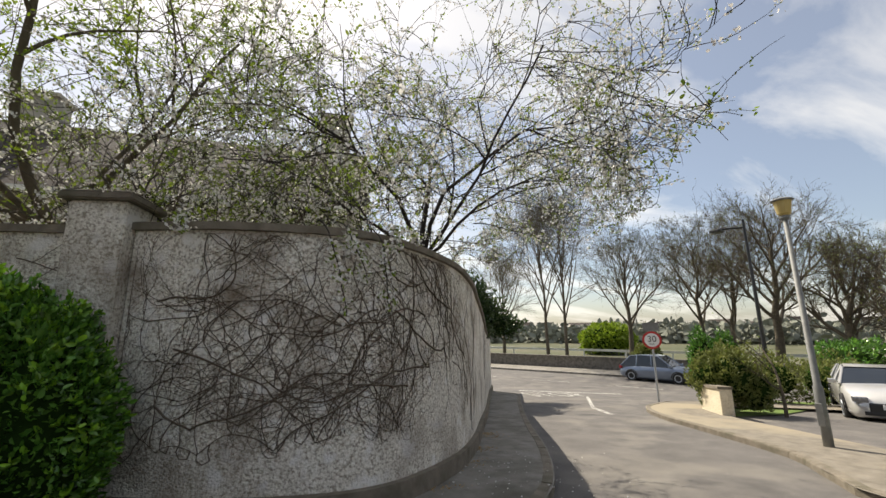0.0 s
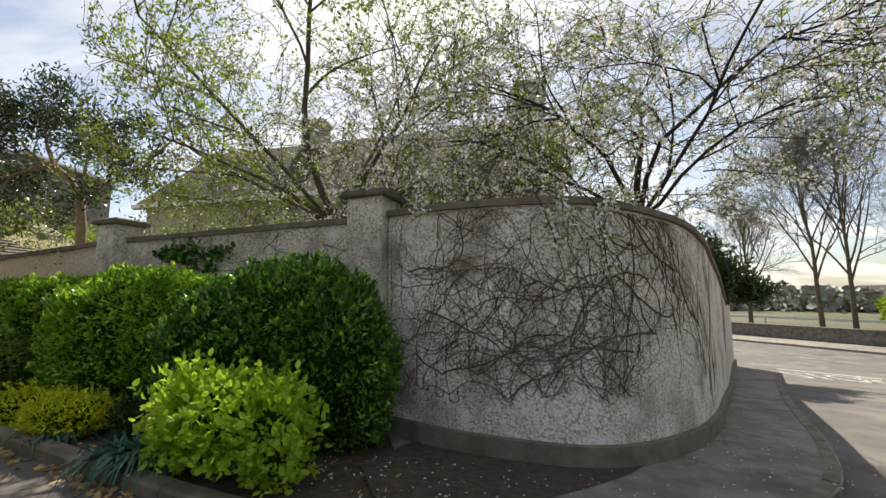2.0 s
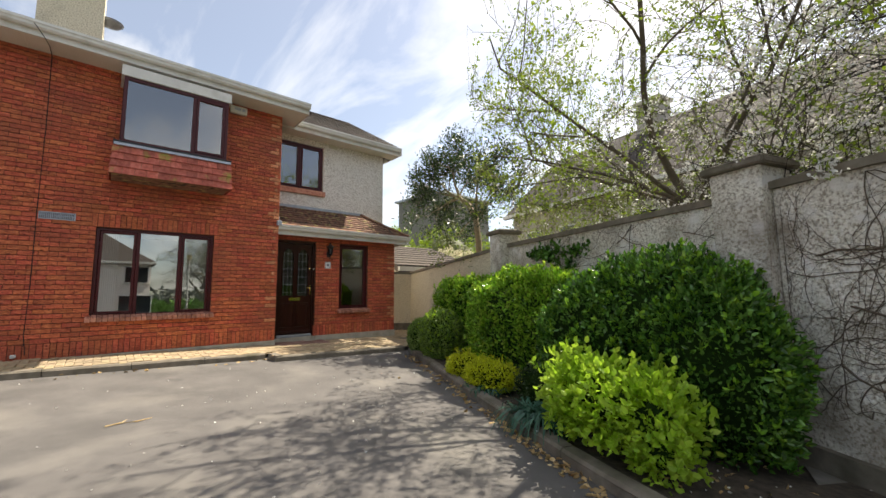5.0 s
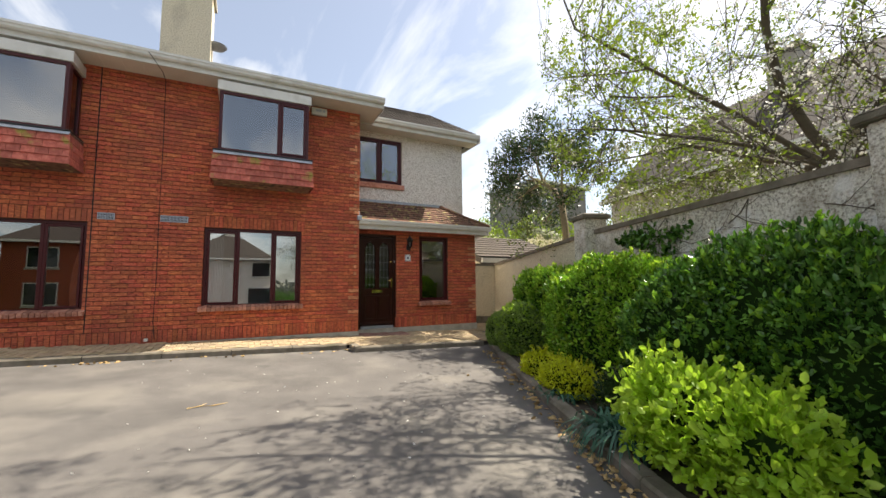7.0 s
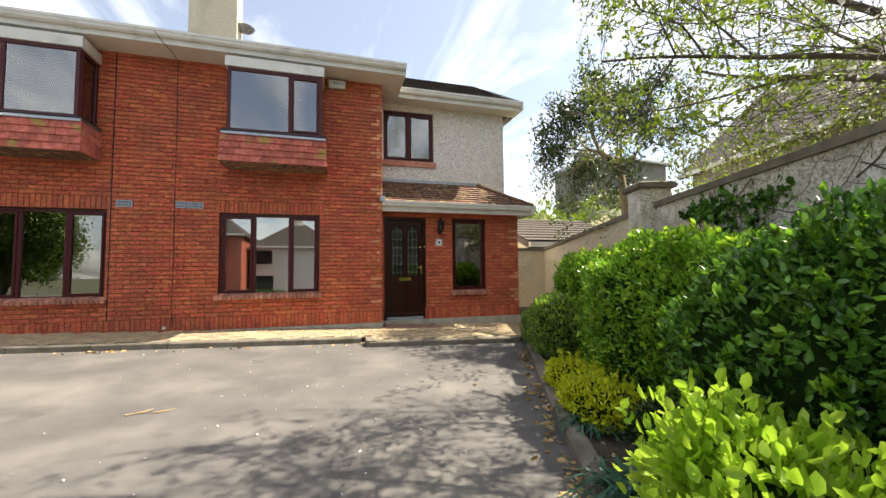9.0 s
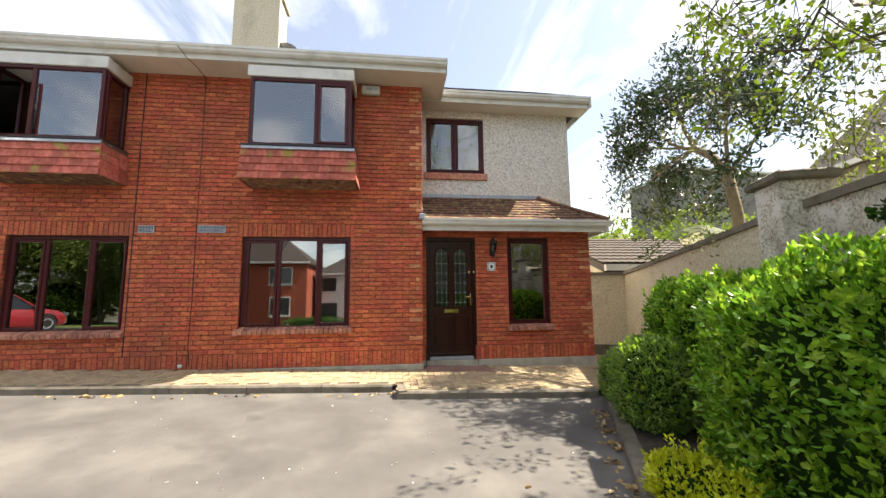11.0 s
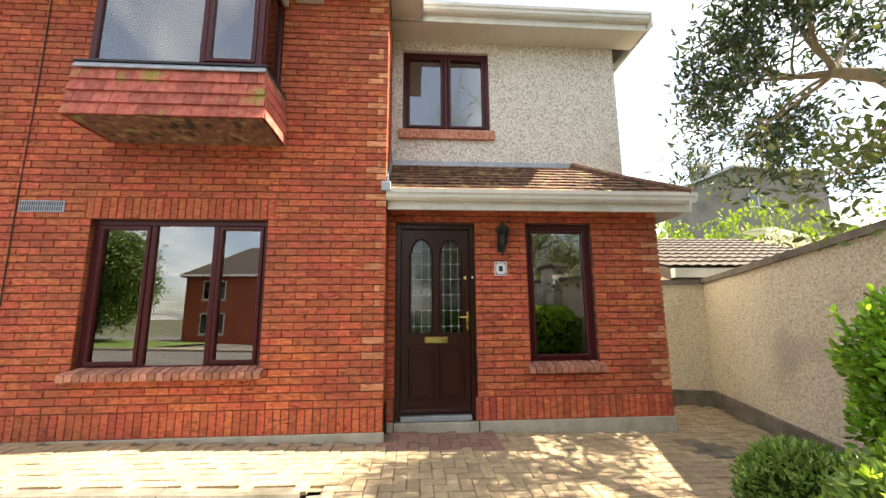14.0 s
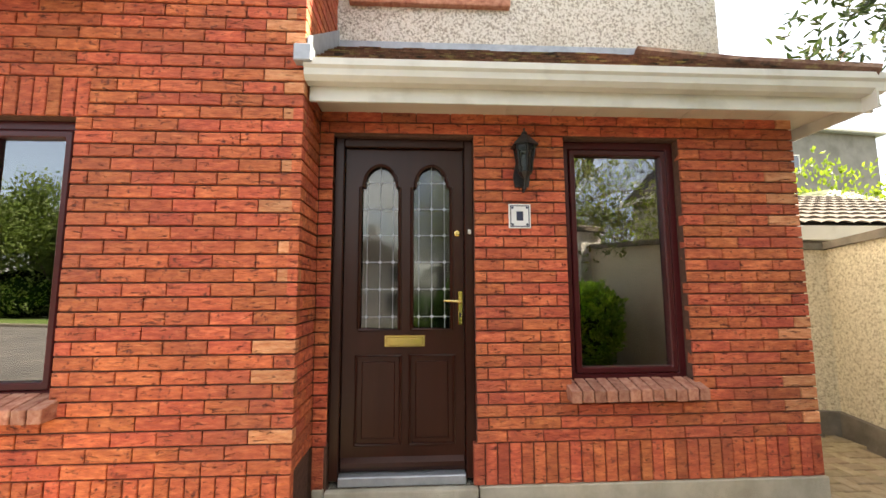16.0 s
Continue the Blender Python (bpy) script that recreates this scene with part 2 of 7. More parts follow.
M["black"] = material("black_metal", [(0.012, 0.012, 0.014), (0.02, 0.02, 0.022)], 20, 0.4)
M["brass"] = material("brass", [(0.72, 0.52, 0.18), (0.80, 0.60, 0.25)], 20, 0.22, metal=1.0)
M["steel"] = material("galvanised_steel", [(0.33, 0.36, 0.40), (0.44, 0.47, 0.51)], 12, 0.5, metal=0.6)
M["soil"] = material("soil", [(0.030, 0.023, 0.016), (0.065, 0.050, 0.036), (0.10, 0.078, 0.056)], 14, 0.95, bump=1.0, bump_scale=40)
M["grass"] = material("grass", [(0.055, 0.10, 0.018), (0.10, 0.16, 0.03), (0.16, 0.21, 0.05)], 6, 0.9, bump=0.8, bump_scale=70)
M["land"] = material("far_land", [(0.045, 0.06, 0.022), (0.08, 0.085, 0.04), (0.12, 0.11, 0.07)], 0.08, 0.95)
M["bark"] = material("dark_bark", [(0.016, 0.012, 0.010), (0.040, 0.031, 0.026)], 16, 0.9, bump=0.8, bump_scale=50)
M["greybark"] = material("grey_bark", [(0.07, 0.055, 0.038), (0.14, 0.115, 0.08)], 6, 0.9, bump=0.8, bump_scale=30)
M["palebark"] = material("pale_bark", [(0.17, 0.13, 0.07), (0.28, 0.22, 0.13)], 12, 0.85, bump=0.6, bump_scale=40)
M["creeper"] = material("creeper_stem", [(0.075, 0.055, 0.038), (0.16, 0.125, 0.09)], 25, 0.9, bump=0.5)
M["hedge"] = material("hedge_leaf", [(0.036, 0.105, 0.018), (0.09, 0.215, 0.034), (0.19, 0.37, 0.06)], 5, 0.24, island=0.55, trans=0.2, spec=0.6)
M["hedge_light"] = material("light_hedge_leaf", [(0.095, 0.225, 0.018), (0.19, 0.39, 0.032), (0.33, 0.54, 0.055)], 5, 0.26, island=0.5, trans=0.32, spec=0.55)
M["ball"] = material("clipped_ball_leaf", [(0.12, 0.22, 0.04), (0.23, 0.36, 0.07), (0.36, 0.49, 0.13)], 5, 0.30, island=0.45, trans=0.25, spec=0.6)
M["lime"] = material("lime_leaf", [(0.24, 0.43, 0.025), (0.39, 0.59, 0.05), (0.53, 0.69, 0.10)], 5, 0.42, island=0.25, trans=0.48)
M["gold"] = material("golden_leaf", [(0.44, 0.50, 0.015), (0.62, 0.66, 0.025), (0.72, 0.74, 0.06)], 8, 0.5, island=0.22, trans=0.3)
M["darkleaf"] = material("dark_evergreen_leaf", [(0.018, 0.042, 0.012), (0.04, 0.075, 0.02), (0.085, 0.12, 0.04)], 5, 0.25, island=0.45, trans=0.22, spec=0.6)
M["spring"] = material("spring_leaf", [(0.06, 0.10, 0.018), (0.11, 0.165, 0.03), (0.17, 0.23, 0.05)], 3, 0.5, island=0.35, trans=0.35)
M["strap"] = material("strap_leaf", [(0.03, 0.10, 0.065), (0.06, 0.17, 0.10)], 6, 0.4, island=0.25, trans=0.2)
M["young"] = material("young_leaf", [(0.13, 0.215, 0.014), (0.215, 0.31, 0.026), (0.31, 0.39, 0.055)], 4, 0.5, island=0.3, trans=0.38)
M["olive"] = material("olive_leaf", [(0.10, 0.125, 0.03), (0.17, 0.20, 0.05), (0.26, 0.27, 0.08)], 4, 0.5, island=0.3, trans=0.3)
M["petal"] = material("white_petal", [(0.74, 0.72, 0.68), (0.86, 0.85, 0.82)], 9, 0.6, island=0.06, trans=0.3)
M["deadleaf"] = material("dead_leaf", [(0.26, 0.15, 0.05), (0.42, 0.28, 0.12), (0.55, 0.42, 0.22)], 9, 0.8, island=0.3)
M["plaster"] = material("room_plaster", [(0.58, 0.55, 0.50), (0.66, 0.63, 0.58)], 2, 0.9)
M["curtain"] = material("pale_curtain", [(0.70, 0.70, 0.68), (0.80, 0.80, 0.78)], 3, 0.9)
M["carpet"] = material("carpet", [(0.16, 0.12, 0.09), (0.22, 0.17, 0.13)], 30, 0.95)
M["stonehouse"] = material("grey_render", [(0.33, 0.31, 0.27), (0.46, 0.43, 0.38)], 1.5, 0.9, bump=0.4, stain=((0.22, 0.20, 0.16), 0.9, 0.5, 0.8))
M["darkrender"] = material("dark_grey_render", [(0.15, 0.145, 0.13), (0.22, 0.21, 0.19)], 1.5, 0.9, bump=0.4, stain=((0.10, 0.095, 0.08), 0.9, 0.5, 0.8))
M["stone"] = material("dark_stone", [(0.07, 0.062, 0.052), (0.15, 0.135, 0.115), (0.22, 0.20, 0.17)], 5, 0.92, bump=1.0, bump_scale=12)
M["bluecar"] = material("blue_grey_car_paint", [(0.16, 0.20, 0.27), (0.18, 0.22, 0.29)], 2, 0.3, metal=0.5, coat=1.0)
M["silvercar"] = material("silver_car_paint", [(0.56, 0.55, 0.53), (0.62, 0.61, 0.59)], 2, 0.3, metal=0.3, coat=1.0)
M["redcar"] = material("red_car_paint", [(0.30, 0.015, 0.02), (0.36, 0.02, 0.025)], 2, 0.3, coat=1.0)
M["rubber"] = material("rubber", [(0.014, 0.014, 0.014), (0.025, 0.025, 0.025)], 20, 0.8)
M["sign_white"] = material("sign_white", [(0.72, 0.72, 0.72), (0.78, 0.78, 0.78)], 3, 0.5)
M["sign_red"] = material("sign_red", [(0.45, 0.02, 0.025), (0.50, 0.03, 0.03)], 3, 0.5)
M["navy"] = material("navy_enamel", [(0.02, 0.025, 0.06), (0.03, 0.035, 0.08)], 3, 0.4)
M["lantern"] = material("yellowed_lantern", [(0.55, 0.42, 0.16), (0.68, 0.55, 0.25)], 4, 0.4, trans=0.3)
M["beige"] = material("beige_box", [(0.60, 0.57, 0.48), (0.66, 0.63, 0.55)], 3, 0.5)
# shade between the leaves, put into the colour of the shrub cores
M["shade"] = material("inner_shade", [(0.010, 0.022, 0.006), (0.022, 0.045, 0.010)], 9, 1.0, spec=0.0)
M["cream"] = material("cream_blossom", [(0.42, 0.40, 0.22), (0.58, 0.54, 0.36), (0.66, 0.63, 0.48)], 4, 0.6, island=0.2, trans=0.35)
M["glass"] = glass_material("window_glass")
M["dark_glass"] = glass_material("tinted_glass", (0.25, 0.3, 0.32), 0.25, 1.5)
M["patterned"] = glass_material("patterned_glass", (0.45, 0.5, 0.48), 0.06, 1.9)


# ---- builders ----
def adopt(ob, parent):
    """Make ob a child of parent with its own numbers staying in the world's metres."""
    if parent is not None:
        ob.parent = parent
        if parent.type == "EMPTY":
            ob.matrix_parent_inverse = Matrix.Translation(-parent.location)
    return ob


def mesh_ob(name, bm, mat, parent=None, label="", smooth=False):
    me = bpy.data.meshes.new(name)
    bm.to_mesh(me)
    bm.free()
    if smooth:
        for p in me.polygons:
            p.use_smooth = True
    for k in (mat if isinstance(mat, (list, tuple)) else [mat]):
        me.materials.append(k)
    ob = new(name, me)
    adopt(ob, parent)
    if label:
        ob["label"] = label
    return ob


def part(name, bm, mat, parent, label="", smooth=False):
    return mesh_ob(name, bm, mat, parent, label, smooth)


def thing(name, at, label, category, group="", kind=""):
    ob = new(name)
    ob.location = at
    ob.empty_display_size = 0.2
    return tagged(ob, label, category, group, kind)


def box(lo, hi, bevel=0.0, bm=None):
    bm = bm or bmesh.new()
    lo, hi = Vector(lo), Vector(hi)
    r = bmesh.ops.create_cube(bm, size=1)
    size = hi - lo
    for v in r["verts"]:
        v.co = Vector((v.co.x * size.x, v.co.y * size.y, v.co.z * size.z)) + (lo + hi) / 2
    if bevel:
        edges = list({e for v in r["verts"] for e in v.link_edges})
        bmesh.ops.bevel(bm, geom=edges, offset=bevel, segments=1 if bevel < 0.01 else 2, affect="EDGES", profile=0.6)
    return bm


def prism(points, axis, a, b, bm=None):
    """A polygon (2D, counter-clockwise) pushed along an axis from a to b. axis x: points are (y, z); y: (x, z); z: (x, y)."""
    bm = bm or bmesh.new()
    def at(p, d):
        return (d, p[0], p[1]) if axis == "x" else (p[0], d, p[1]) if axis == "y" else (p[0], p[1], d)
    lo = [bm.verts.new(at(p, a)) for p in points]
    hi = [bm.verts.new(at(p, b)) for p in points]
    n = len(points)
    bm.faces.new(lo)
    bm.faces.new(hi[::-1])
    for i in range(n):
        bm.faces.new((lo[i], hi[i], hi[(i + 1) % n], lo[(i + 1) % n]))
    bmesh.ops.recalc_face_normals(bm, faces=bm.faces[:])
    return bm


def tube(path, radii, sides=6, bm=None):
    bm = bm or bmesh.new()
    path = [Vector(p) for p in path]
    rings = []
    for i, p in enumerate(path):
        d = (path[min(i + 1, len(path) - 1)] - path[max(i - 1, 0)]).normalized()
        u = d.orthogonal().normalized()
        w = d.cross(u)
        r = radii[i] if isinstance(radii, (list, tuple)) else radii
        rings.append([bm.verts.new(p + r * (math.cos(k * math.tau / sides) * u + math.sin(k * math.tau / sides) * w)) for k in range(sides)])
    for a, b in zip(rings, rings[1:]):
        # start the next ring at the vertex nearest to this ring's first
        o = min(range(sides), key=lambda k: (b[k].co - a[0].co).length)
        for k in range(sides):
            bm.faces.new((a[k], a[(k + 1) % sides], b[(k + 1 + o) % sides], b[(k + o) % sides]))
    bm.faces.new(rings[0][::-1])
    bm.faces.new(rings[-1])
    return bm


def lathe(profile, centre, sides=20, bm=None):
    """profile: (radius, z) rows."""
    bm = bm or bmesh.new()
    c = Vector(centre)
    rings = [[bm.verts.new(c + Vector((r * math.cos(k * math.tau / sides), r * math.sin(k * math.tau / sides), z))) for k in range(sides)] for r, z in profile]
    for a, b in zip(rings, rings[1:]):
        for k in range(sides):
            bm.faces.new((a[k], a[(k + 1) % sides], b[(k + 1) % sides], b[k]))
    bm.faces.new(rings[0][::-1])
    bm.faces.new(rings[-1])
    return bm


def ground_z(x, y):
    """The drive falls gently from the house, the side road more steeply to the main road, which is level."""
    s = 0.59 * x + 0.81 * y
    z = -0.035 * x - 0.03 * y - 0.030 * max(0.0, s)
    if s > 23:
        z += 0.075 * (s - 23)
    near = min(1.0, max(0.0, (-x - 3.0) / 4.0))
    if x > -12:
        z -= 0.05 * near * near * (3 - 2 * near)
    far = max(0.0, math.hypot(x, y) - 40)
    return z * math.exp(-far / 40) + (-1.8) * (1 - math.exp(-far / 40))


def raw_mesh(name, verts, faces, mat, parent=None, smooth=False):
    me = bpy.data.meshes.new(name)
    me.from_pydata(verts, [], faces)
    me.update()
    me.materials.append(mat)
    if smooth:
        me.polygons.foreach_set("use_smooth", [True] * len(me.polygons))
    ob = new(name, me)
    adopt(ob, parent)
    return ob


def leaf_mesh(name, centres, ways, size, mat, parent=None, slim=0.5, fold=0.25, rng=None, jitter=0.35):
    """Folded oval leaves: centres (n, 3), ways (n, 3) the direction each leaf points."""
    rng = rng or np.random.default_rng(5)
    n = len(centres)
    w = ways / np.maximum(1e-6, np.linalg.norm(ways, axis=1))[:, None]
    r = rng.normal(size=(n, 3))
    side = np.cross(w, r)
    side /= np.maximum(1e-6, np.linalg.norm(side, axis=1))[:, None]
    up = np.cross(side, w)
    s = (size * (1 + jitter * (rng.random(n) * 2 - 1)))[:, None]
    base, tip = centres, centres + w * s + up * s * -0.1
    near, far = centres + w * s * 0.28, centres + w * s * 0.70 - up * s * 0.03
    rise = up * s * fold * 0.4
    v = np.stack([base, near + side * s * slim * 0.46 + rise, far + side * s * slim * 0.42 + rise, tip,
                  far - side * s * slim * 0.42 + rise, near - side * s * slim * 0.46 + rise], 1).reshape(-1, 3)
    i = np.arange(n) * 6
    f = np.concatenate([np.stack([i, i + 1, i + 2, i + 3], 1), np.stack([i, i + 3, i + 4, i + 5], 1)])
    me = bpy.data.meshes.new(name)
    me.vertices.add(len(v))
    me.vertices.foreach_set("co", v.astype(np.float32).ravel())
    me.loops.add(f.size)
    me.loops.foreach_set("vertex_index", f.astype(np.int32).ravel())
    me.polygons.add(len(f))
    me.polygons.foreach_set("loop_start", (np.arange(len(f)) * 4).astype(np.int32))
    me.update(calc_edges=True)
    me.validate()
    me.materials.append(mat)
    ob = new(name, me)
    adopt(ob, parent)
    return ob
M["lamp_paint"] = material("grey_lamp_paint", [(0.13, 0.135, 0.13), (0.2, 0.205, 0.2)], 9, 0.55, bump=0.15, bump_scale=90, stain=((0.3, 0.3, 0.27), 4.0, 0.6, 0.8))
M["lamp_lens"] = material("headlamp_lens", [(0.10, 0.105, 0.11), (0.30, 0.31, 0.32)], 18, 0.08, metal=0.5, coat=1.0)
# distance haze is mixed into this base colour for the far trees
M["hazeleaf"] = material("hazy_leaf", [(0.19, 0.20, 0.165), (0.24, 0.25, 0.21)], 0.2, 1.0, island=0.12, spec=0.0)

# ---- ground, roads, pavements ----
def sheet(name, xs, ys, dz, mat, label, category="ground", keep=None):
    verts = [(x, y, ground_z(x, y) + dz) for y in ys for x in xs]
    nx = len(xs)
    faces = []
    for j in range(len(ys) - 1):
        for i in range(nx - 1):
            if keep is None or keep((xs[i] + xs[i + 1]) / 2, (ys[j] + ys[j + 1]) / 2):
                faces.append((j * nx + i, j * nx + i + 1, (j + 1) * nx + i + 1, (j + 1) * nx + i))
    return tagged(raw_mesh(name, verts, faces, mat, smooth=True), label, category, kind="structure")


reach = [-900, -400, -200, -120, -80, -60, -45] + list(range(-35, 60, 3)) + [64, 80, 120, 200, 400, 900]
sheet("ground", reach, reach, -0.08, M["land"], "green and brown land that reaches the horizon")
MAIN, MAIN_N = Vector((0.45, -0.89, 0)), Vector((0.89, 0.45, 0))      # the main road's line, and across it
FAR_KERB = Vector((21.0, 23.5, 0)).dot(MAIN_N)
sheet("road", [x * 0.75 for x in range(-11, 61)], [y * 0.75 for y in range(-34, 62)], 0.0, M["asphalt"], "worn grey asphalt of drive and side road", "road",
      lambda x, y: x * MAIN_N.x + y * MAIN_N.y < FAR_KERB + 0.5)


def smooth_line(points, steps=8):
    """Catmull-Rom through plan points."""
    pts = [Vector(p) for p in points]
    pts = [2 * pts[0] - pts[1]] + pts + [2 * pts[-1] - pts[-2]]
    out = []
    for a, b, c, d in zip(pts, pts[1:], pts[2:], pts[3:]):
        for k in range(steps):
            t = k / steps
            out.append(0.5 * ((2 * b) + (c - a) * t + (2 * a - 5 * b + 4 * c - d) * t * t + (3 * b - a - 3 * c + d) * t ** 3))
    out.append(pts[-2])
    return out


def side_of(line, i):
    """The unit vector to the left of a plan line at point i."""
    d = line[min(i + 1, len(line) - 1)] - line[max(i - 1, 0)]
    return Vector((-d.y, d.x)).normalized()


def ribbon(name, line, left, right, low, high, mat, label="", category="", parent=None, base=None, kind="structure", arc=True):
    """A band along a plan line from its right offset to its left one, from low to high above the ground."""
    verts, faces = [], []
    zf = base or (lambda p: ground_z(p.x, p.y))
    for i, p in enumerate(line):
        n = side_of(line, i)
        for off, up in ((right, low), (right, high), (left, high), (left, low)):
            q = p + n * off
            verts.append((q.x, q.y, zf(p) + (up(i / (len(line) - 1)) if callable(up) else up)))
    for i in range(len(line) - 1):
        a, b = 4 * i, 4 * i + 4
        for k in range(4):
            faces.append((a + k, b + k, b + (k + 1) % 4, a + (k + 1) % 4))
    faces += [(0, 1, 2, 3), (4 * len(line) - 1, 4 * len(line) - 2, 4 * len(line) - 3, 4 * len(line) - 4)]
    ob = raw_mesh(name, verts, faces, mat, parent)
    bm = bmesh.new(); bm.from_mesh(ob.data)
    bmesh.ops.recalc_face_normals(bm, faces=bm.faces[:])
    bm.to_mesh(ob.data); bm.free()
    if category:
        tagged(ob, label, category, kind=kind)
    return ob


def fill(name, outline, dz, mat, label, category, depth=0.25):
    """A flat patch of ground with a plan outline, following the slope."""
    bm = bmesh.new()
    vs = [bm.verts.new((p[0], p[1], ground_z(p[0], p[1]) + dz)) for p in outline]
    f = bm.faces.new(vs)
    bmesh.ops.triangulate(bm, faces=[f])
    for _ in range(2):
        bmesh.ops.subdivide_edges(bm, edges=[e for e in bm.edges if e.calc_length() > 0.7], cuts=1, use_grid_fill=False)
        bmesh.ops.triangulate(bm, faces=bm.faces[:])
    for v in bm.verts:
        v.co.z = ground_z(v.co.x, v.co.y) + dz
    bmesh.ops.recalc_face_normals(bm, faces=bm.faces[:])
    if sum(f.normal.z for f in bm.faces) < 0:
        bmesh.ops.reverse_faces(bm, faces=bm.faces[:])
    return tagged(mesh_ob(name, bm, mat), label, category, kind="structure")


# kerb of the planted bed and, going on, of the pavement round the curved wall
BED = smooth_line([(-7.38, 4.88), (-6.2, 4.36), (-4.7, 3.68), (-3.4, 3.14), (-2.5, 2.79), (-1.9, 2.56), (-1.2, 2.37), (-0.3, 2.32)])
PAVE = smooth_line([(-0.3, 2.32), (0.8, 2.42), (1.8, 2.72), (2.75, 3.32), (3.4, 3.95), (4.3, 5.15), (5.3, 6.7), (6.75, 8.85), (8.5, 11.3), (9.9, 13.2), (10.4, 14.4), (10.0, 16.0)])
WALL_LINE = smooth_line([(-0.92, 4.30), (-0.25, 3.92), (0.45, 3.70), (1.05, 3.66), (1.65, 3.92), (2.5, 4.62), (3.3, 5.6), (4.1, 6.75), (5.4, 8.6), (7.2, 11.3), (9.0, 14.0), (11.0, 16.9)], 10)


def kerb_run(line, piece, label):
    """A run of kerb stones, each a stone of its own."""
    root = thing("kerb", (line[0].x, line[0].y, ground_z(*line[0])), label, "kerb", kind="structure")
    cum = [0.0]
    for a, b in zip(line, line[1:]):
        cum.append(cum[-1] + (b - a).length)
    def at(d):
        for i in range(len(line) - 1):
            if cum[i + 1] >= d or i == len(line) - 2:
                k = (d - cum[i]) / max(1e-6, cum[i + 1] - cum[i])
                return line[i].lerp(line[i + 1], min(1, k)), side_of(line, i)
    n = max(1, int(cum[-1] / piece))
    step = cum[-1] / n
    for k in range(n):
        bm = bmesh.new()
        rows = []
        for d in (k * step + 0.004, (k + 0.5) * step, (k + 1) * step - 0.004):
            p, nrm = at(d)
            z = ground_z(p.x, p.y) + random.uniform(-0.004, 0.004)
            prof = [(0, -0.06), (0, 0.075), (0.018, 0.098), (0.125, 0.102), (0.125, -0.06)]
            rows.append([bm.verts.new((p.x + nrm.x * o, p.y + nrm.y * o, z + h)) for o, h in prof])
        for a, b in zip(rows, rows[1:]):
            for j in range(5):
                bm.faces.new((a[j], b[j], b[(j + 1) % 5], a[(j + 1) % 5]))
        bm.faces.new(rows[0]); bm.faces.new(rows[-1][::-1])
        bmesh.ops.recalc_face_normals(bm, faces=bm.faces[:])
        part("kerb_stone", bm, M["oldconcrete"], root)
    return root


kerb_run(BED, 0.9, "low weathered concrete kerb along the planted bed")
kerb_run(PAVE, 0.9, "worn concrete kerb stones along the curving pavement")

GARDEN_WALL = [Vector((-1.35, 4.52)), Vector((-6.25, 6.15)), Vector((-10.35, 7.10))]
bed_in = [(p.x, p.y) for i, p in enumerate(BED)]
fill("bed_soil", bed_in + [(-0.3, 3.95), (-1.3, 4.5), (-6.3, 6.1), (-8.6, 6.6), (-7.4, 5.3)], 0.075, M["soil"], "dark damp soil under the shrubs with fallen leaves", "soil")
wall_in = [(p.x, p.y) for p in WALL_LINE if p.y < 16.5]
fill("wall_soil", [(-0.95, 3.3), (-0.72, 2.75), (-0.35, 2.56), (0.0, 2.72), (0.35, 2.80), (0.62, 3.02), (0.95, 3.24), (1.3, 3.52), (1.62, 3.86), (1.05, 3.70), (0.45, 3.74), (-0.25, 3.96), (-0.6, 4.05)], 0.099, M["soil"], "dark soil and leaf mould along the foot of the curved wall", "soil")
fill("pavement", [(p.x, p.y) for p in PAVE] + [(10.2, 16.0)] + wall_in[::-1], 0.092, M["pavement"], "grey concrete pavement below the curved wall", "pavement")

# the far side of the side road
RIGHT = smooth_line([(5.2, -14.0), (5.3, -6.0), (5.45, -1.0), (5.75, 1.75), (6.4, 2.55), (7.45, 3.45), (8.65, 5.4), (9.45, 6.8), (10.6, 8.2), (12.0, 9.1), (14.2, 9.3), (18.0, 6.0), (24.0, -5.5)])
kerb_run(RIGHT[::-1], 0.95, "worn concrete kerb stones on the far side of the side road")
def offset(line, d):
    return [p + side_of(line, i) * d for i, p in enumerate(line)]
inner = offset(RIGHT, -1.7)
fill("pavement_far", [(p.x, p.y) for p in RIGHT] + [(p.x, p.y) for p in inner[::-1]], 0.09, M["pavement_warm"], "sunlit concrete pavement across the side road", "pavement")
fill("lawn", [(11.6, 6.55), (13.6, 6.25), (17.4, 6.75), (19.5, 7.6), (17.5, 9.2), (13.3, 7.9)], 0.035, M["grass"], "small lawn with shrubs behind the stub wall", "lawn")
fill("verge", [(7.75, 2.1), (9.3, 2.7), (9.7, 0.5), (7.6, -0.6)], 0.10, M["grass"], "narrow strip of mown grass by the lamp post", "grass")

# main road: far pavement, white lines
far_line = [Vector((21.0, 23.5)) + Vector((MAIN.x, MAIN.y)) * d for d in range(-34, 40, 2)]
tagged(ribbon("pavement_main", far_line, 3.2, 0.0, -0.1, 0.12, M["pavement"]), "pavement along the far side of the main road", "pavement", kind="structure")


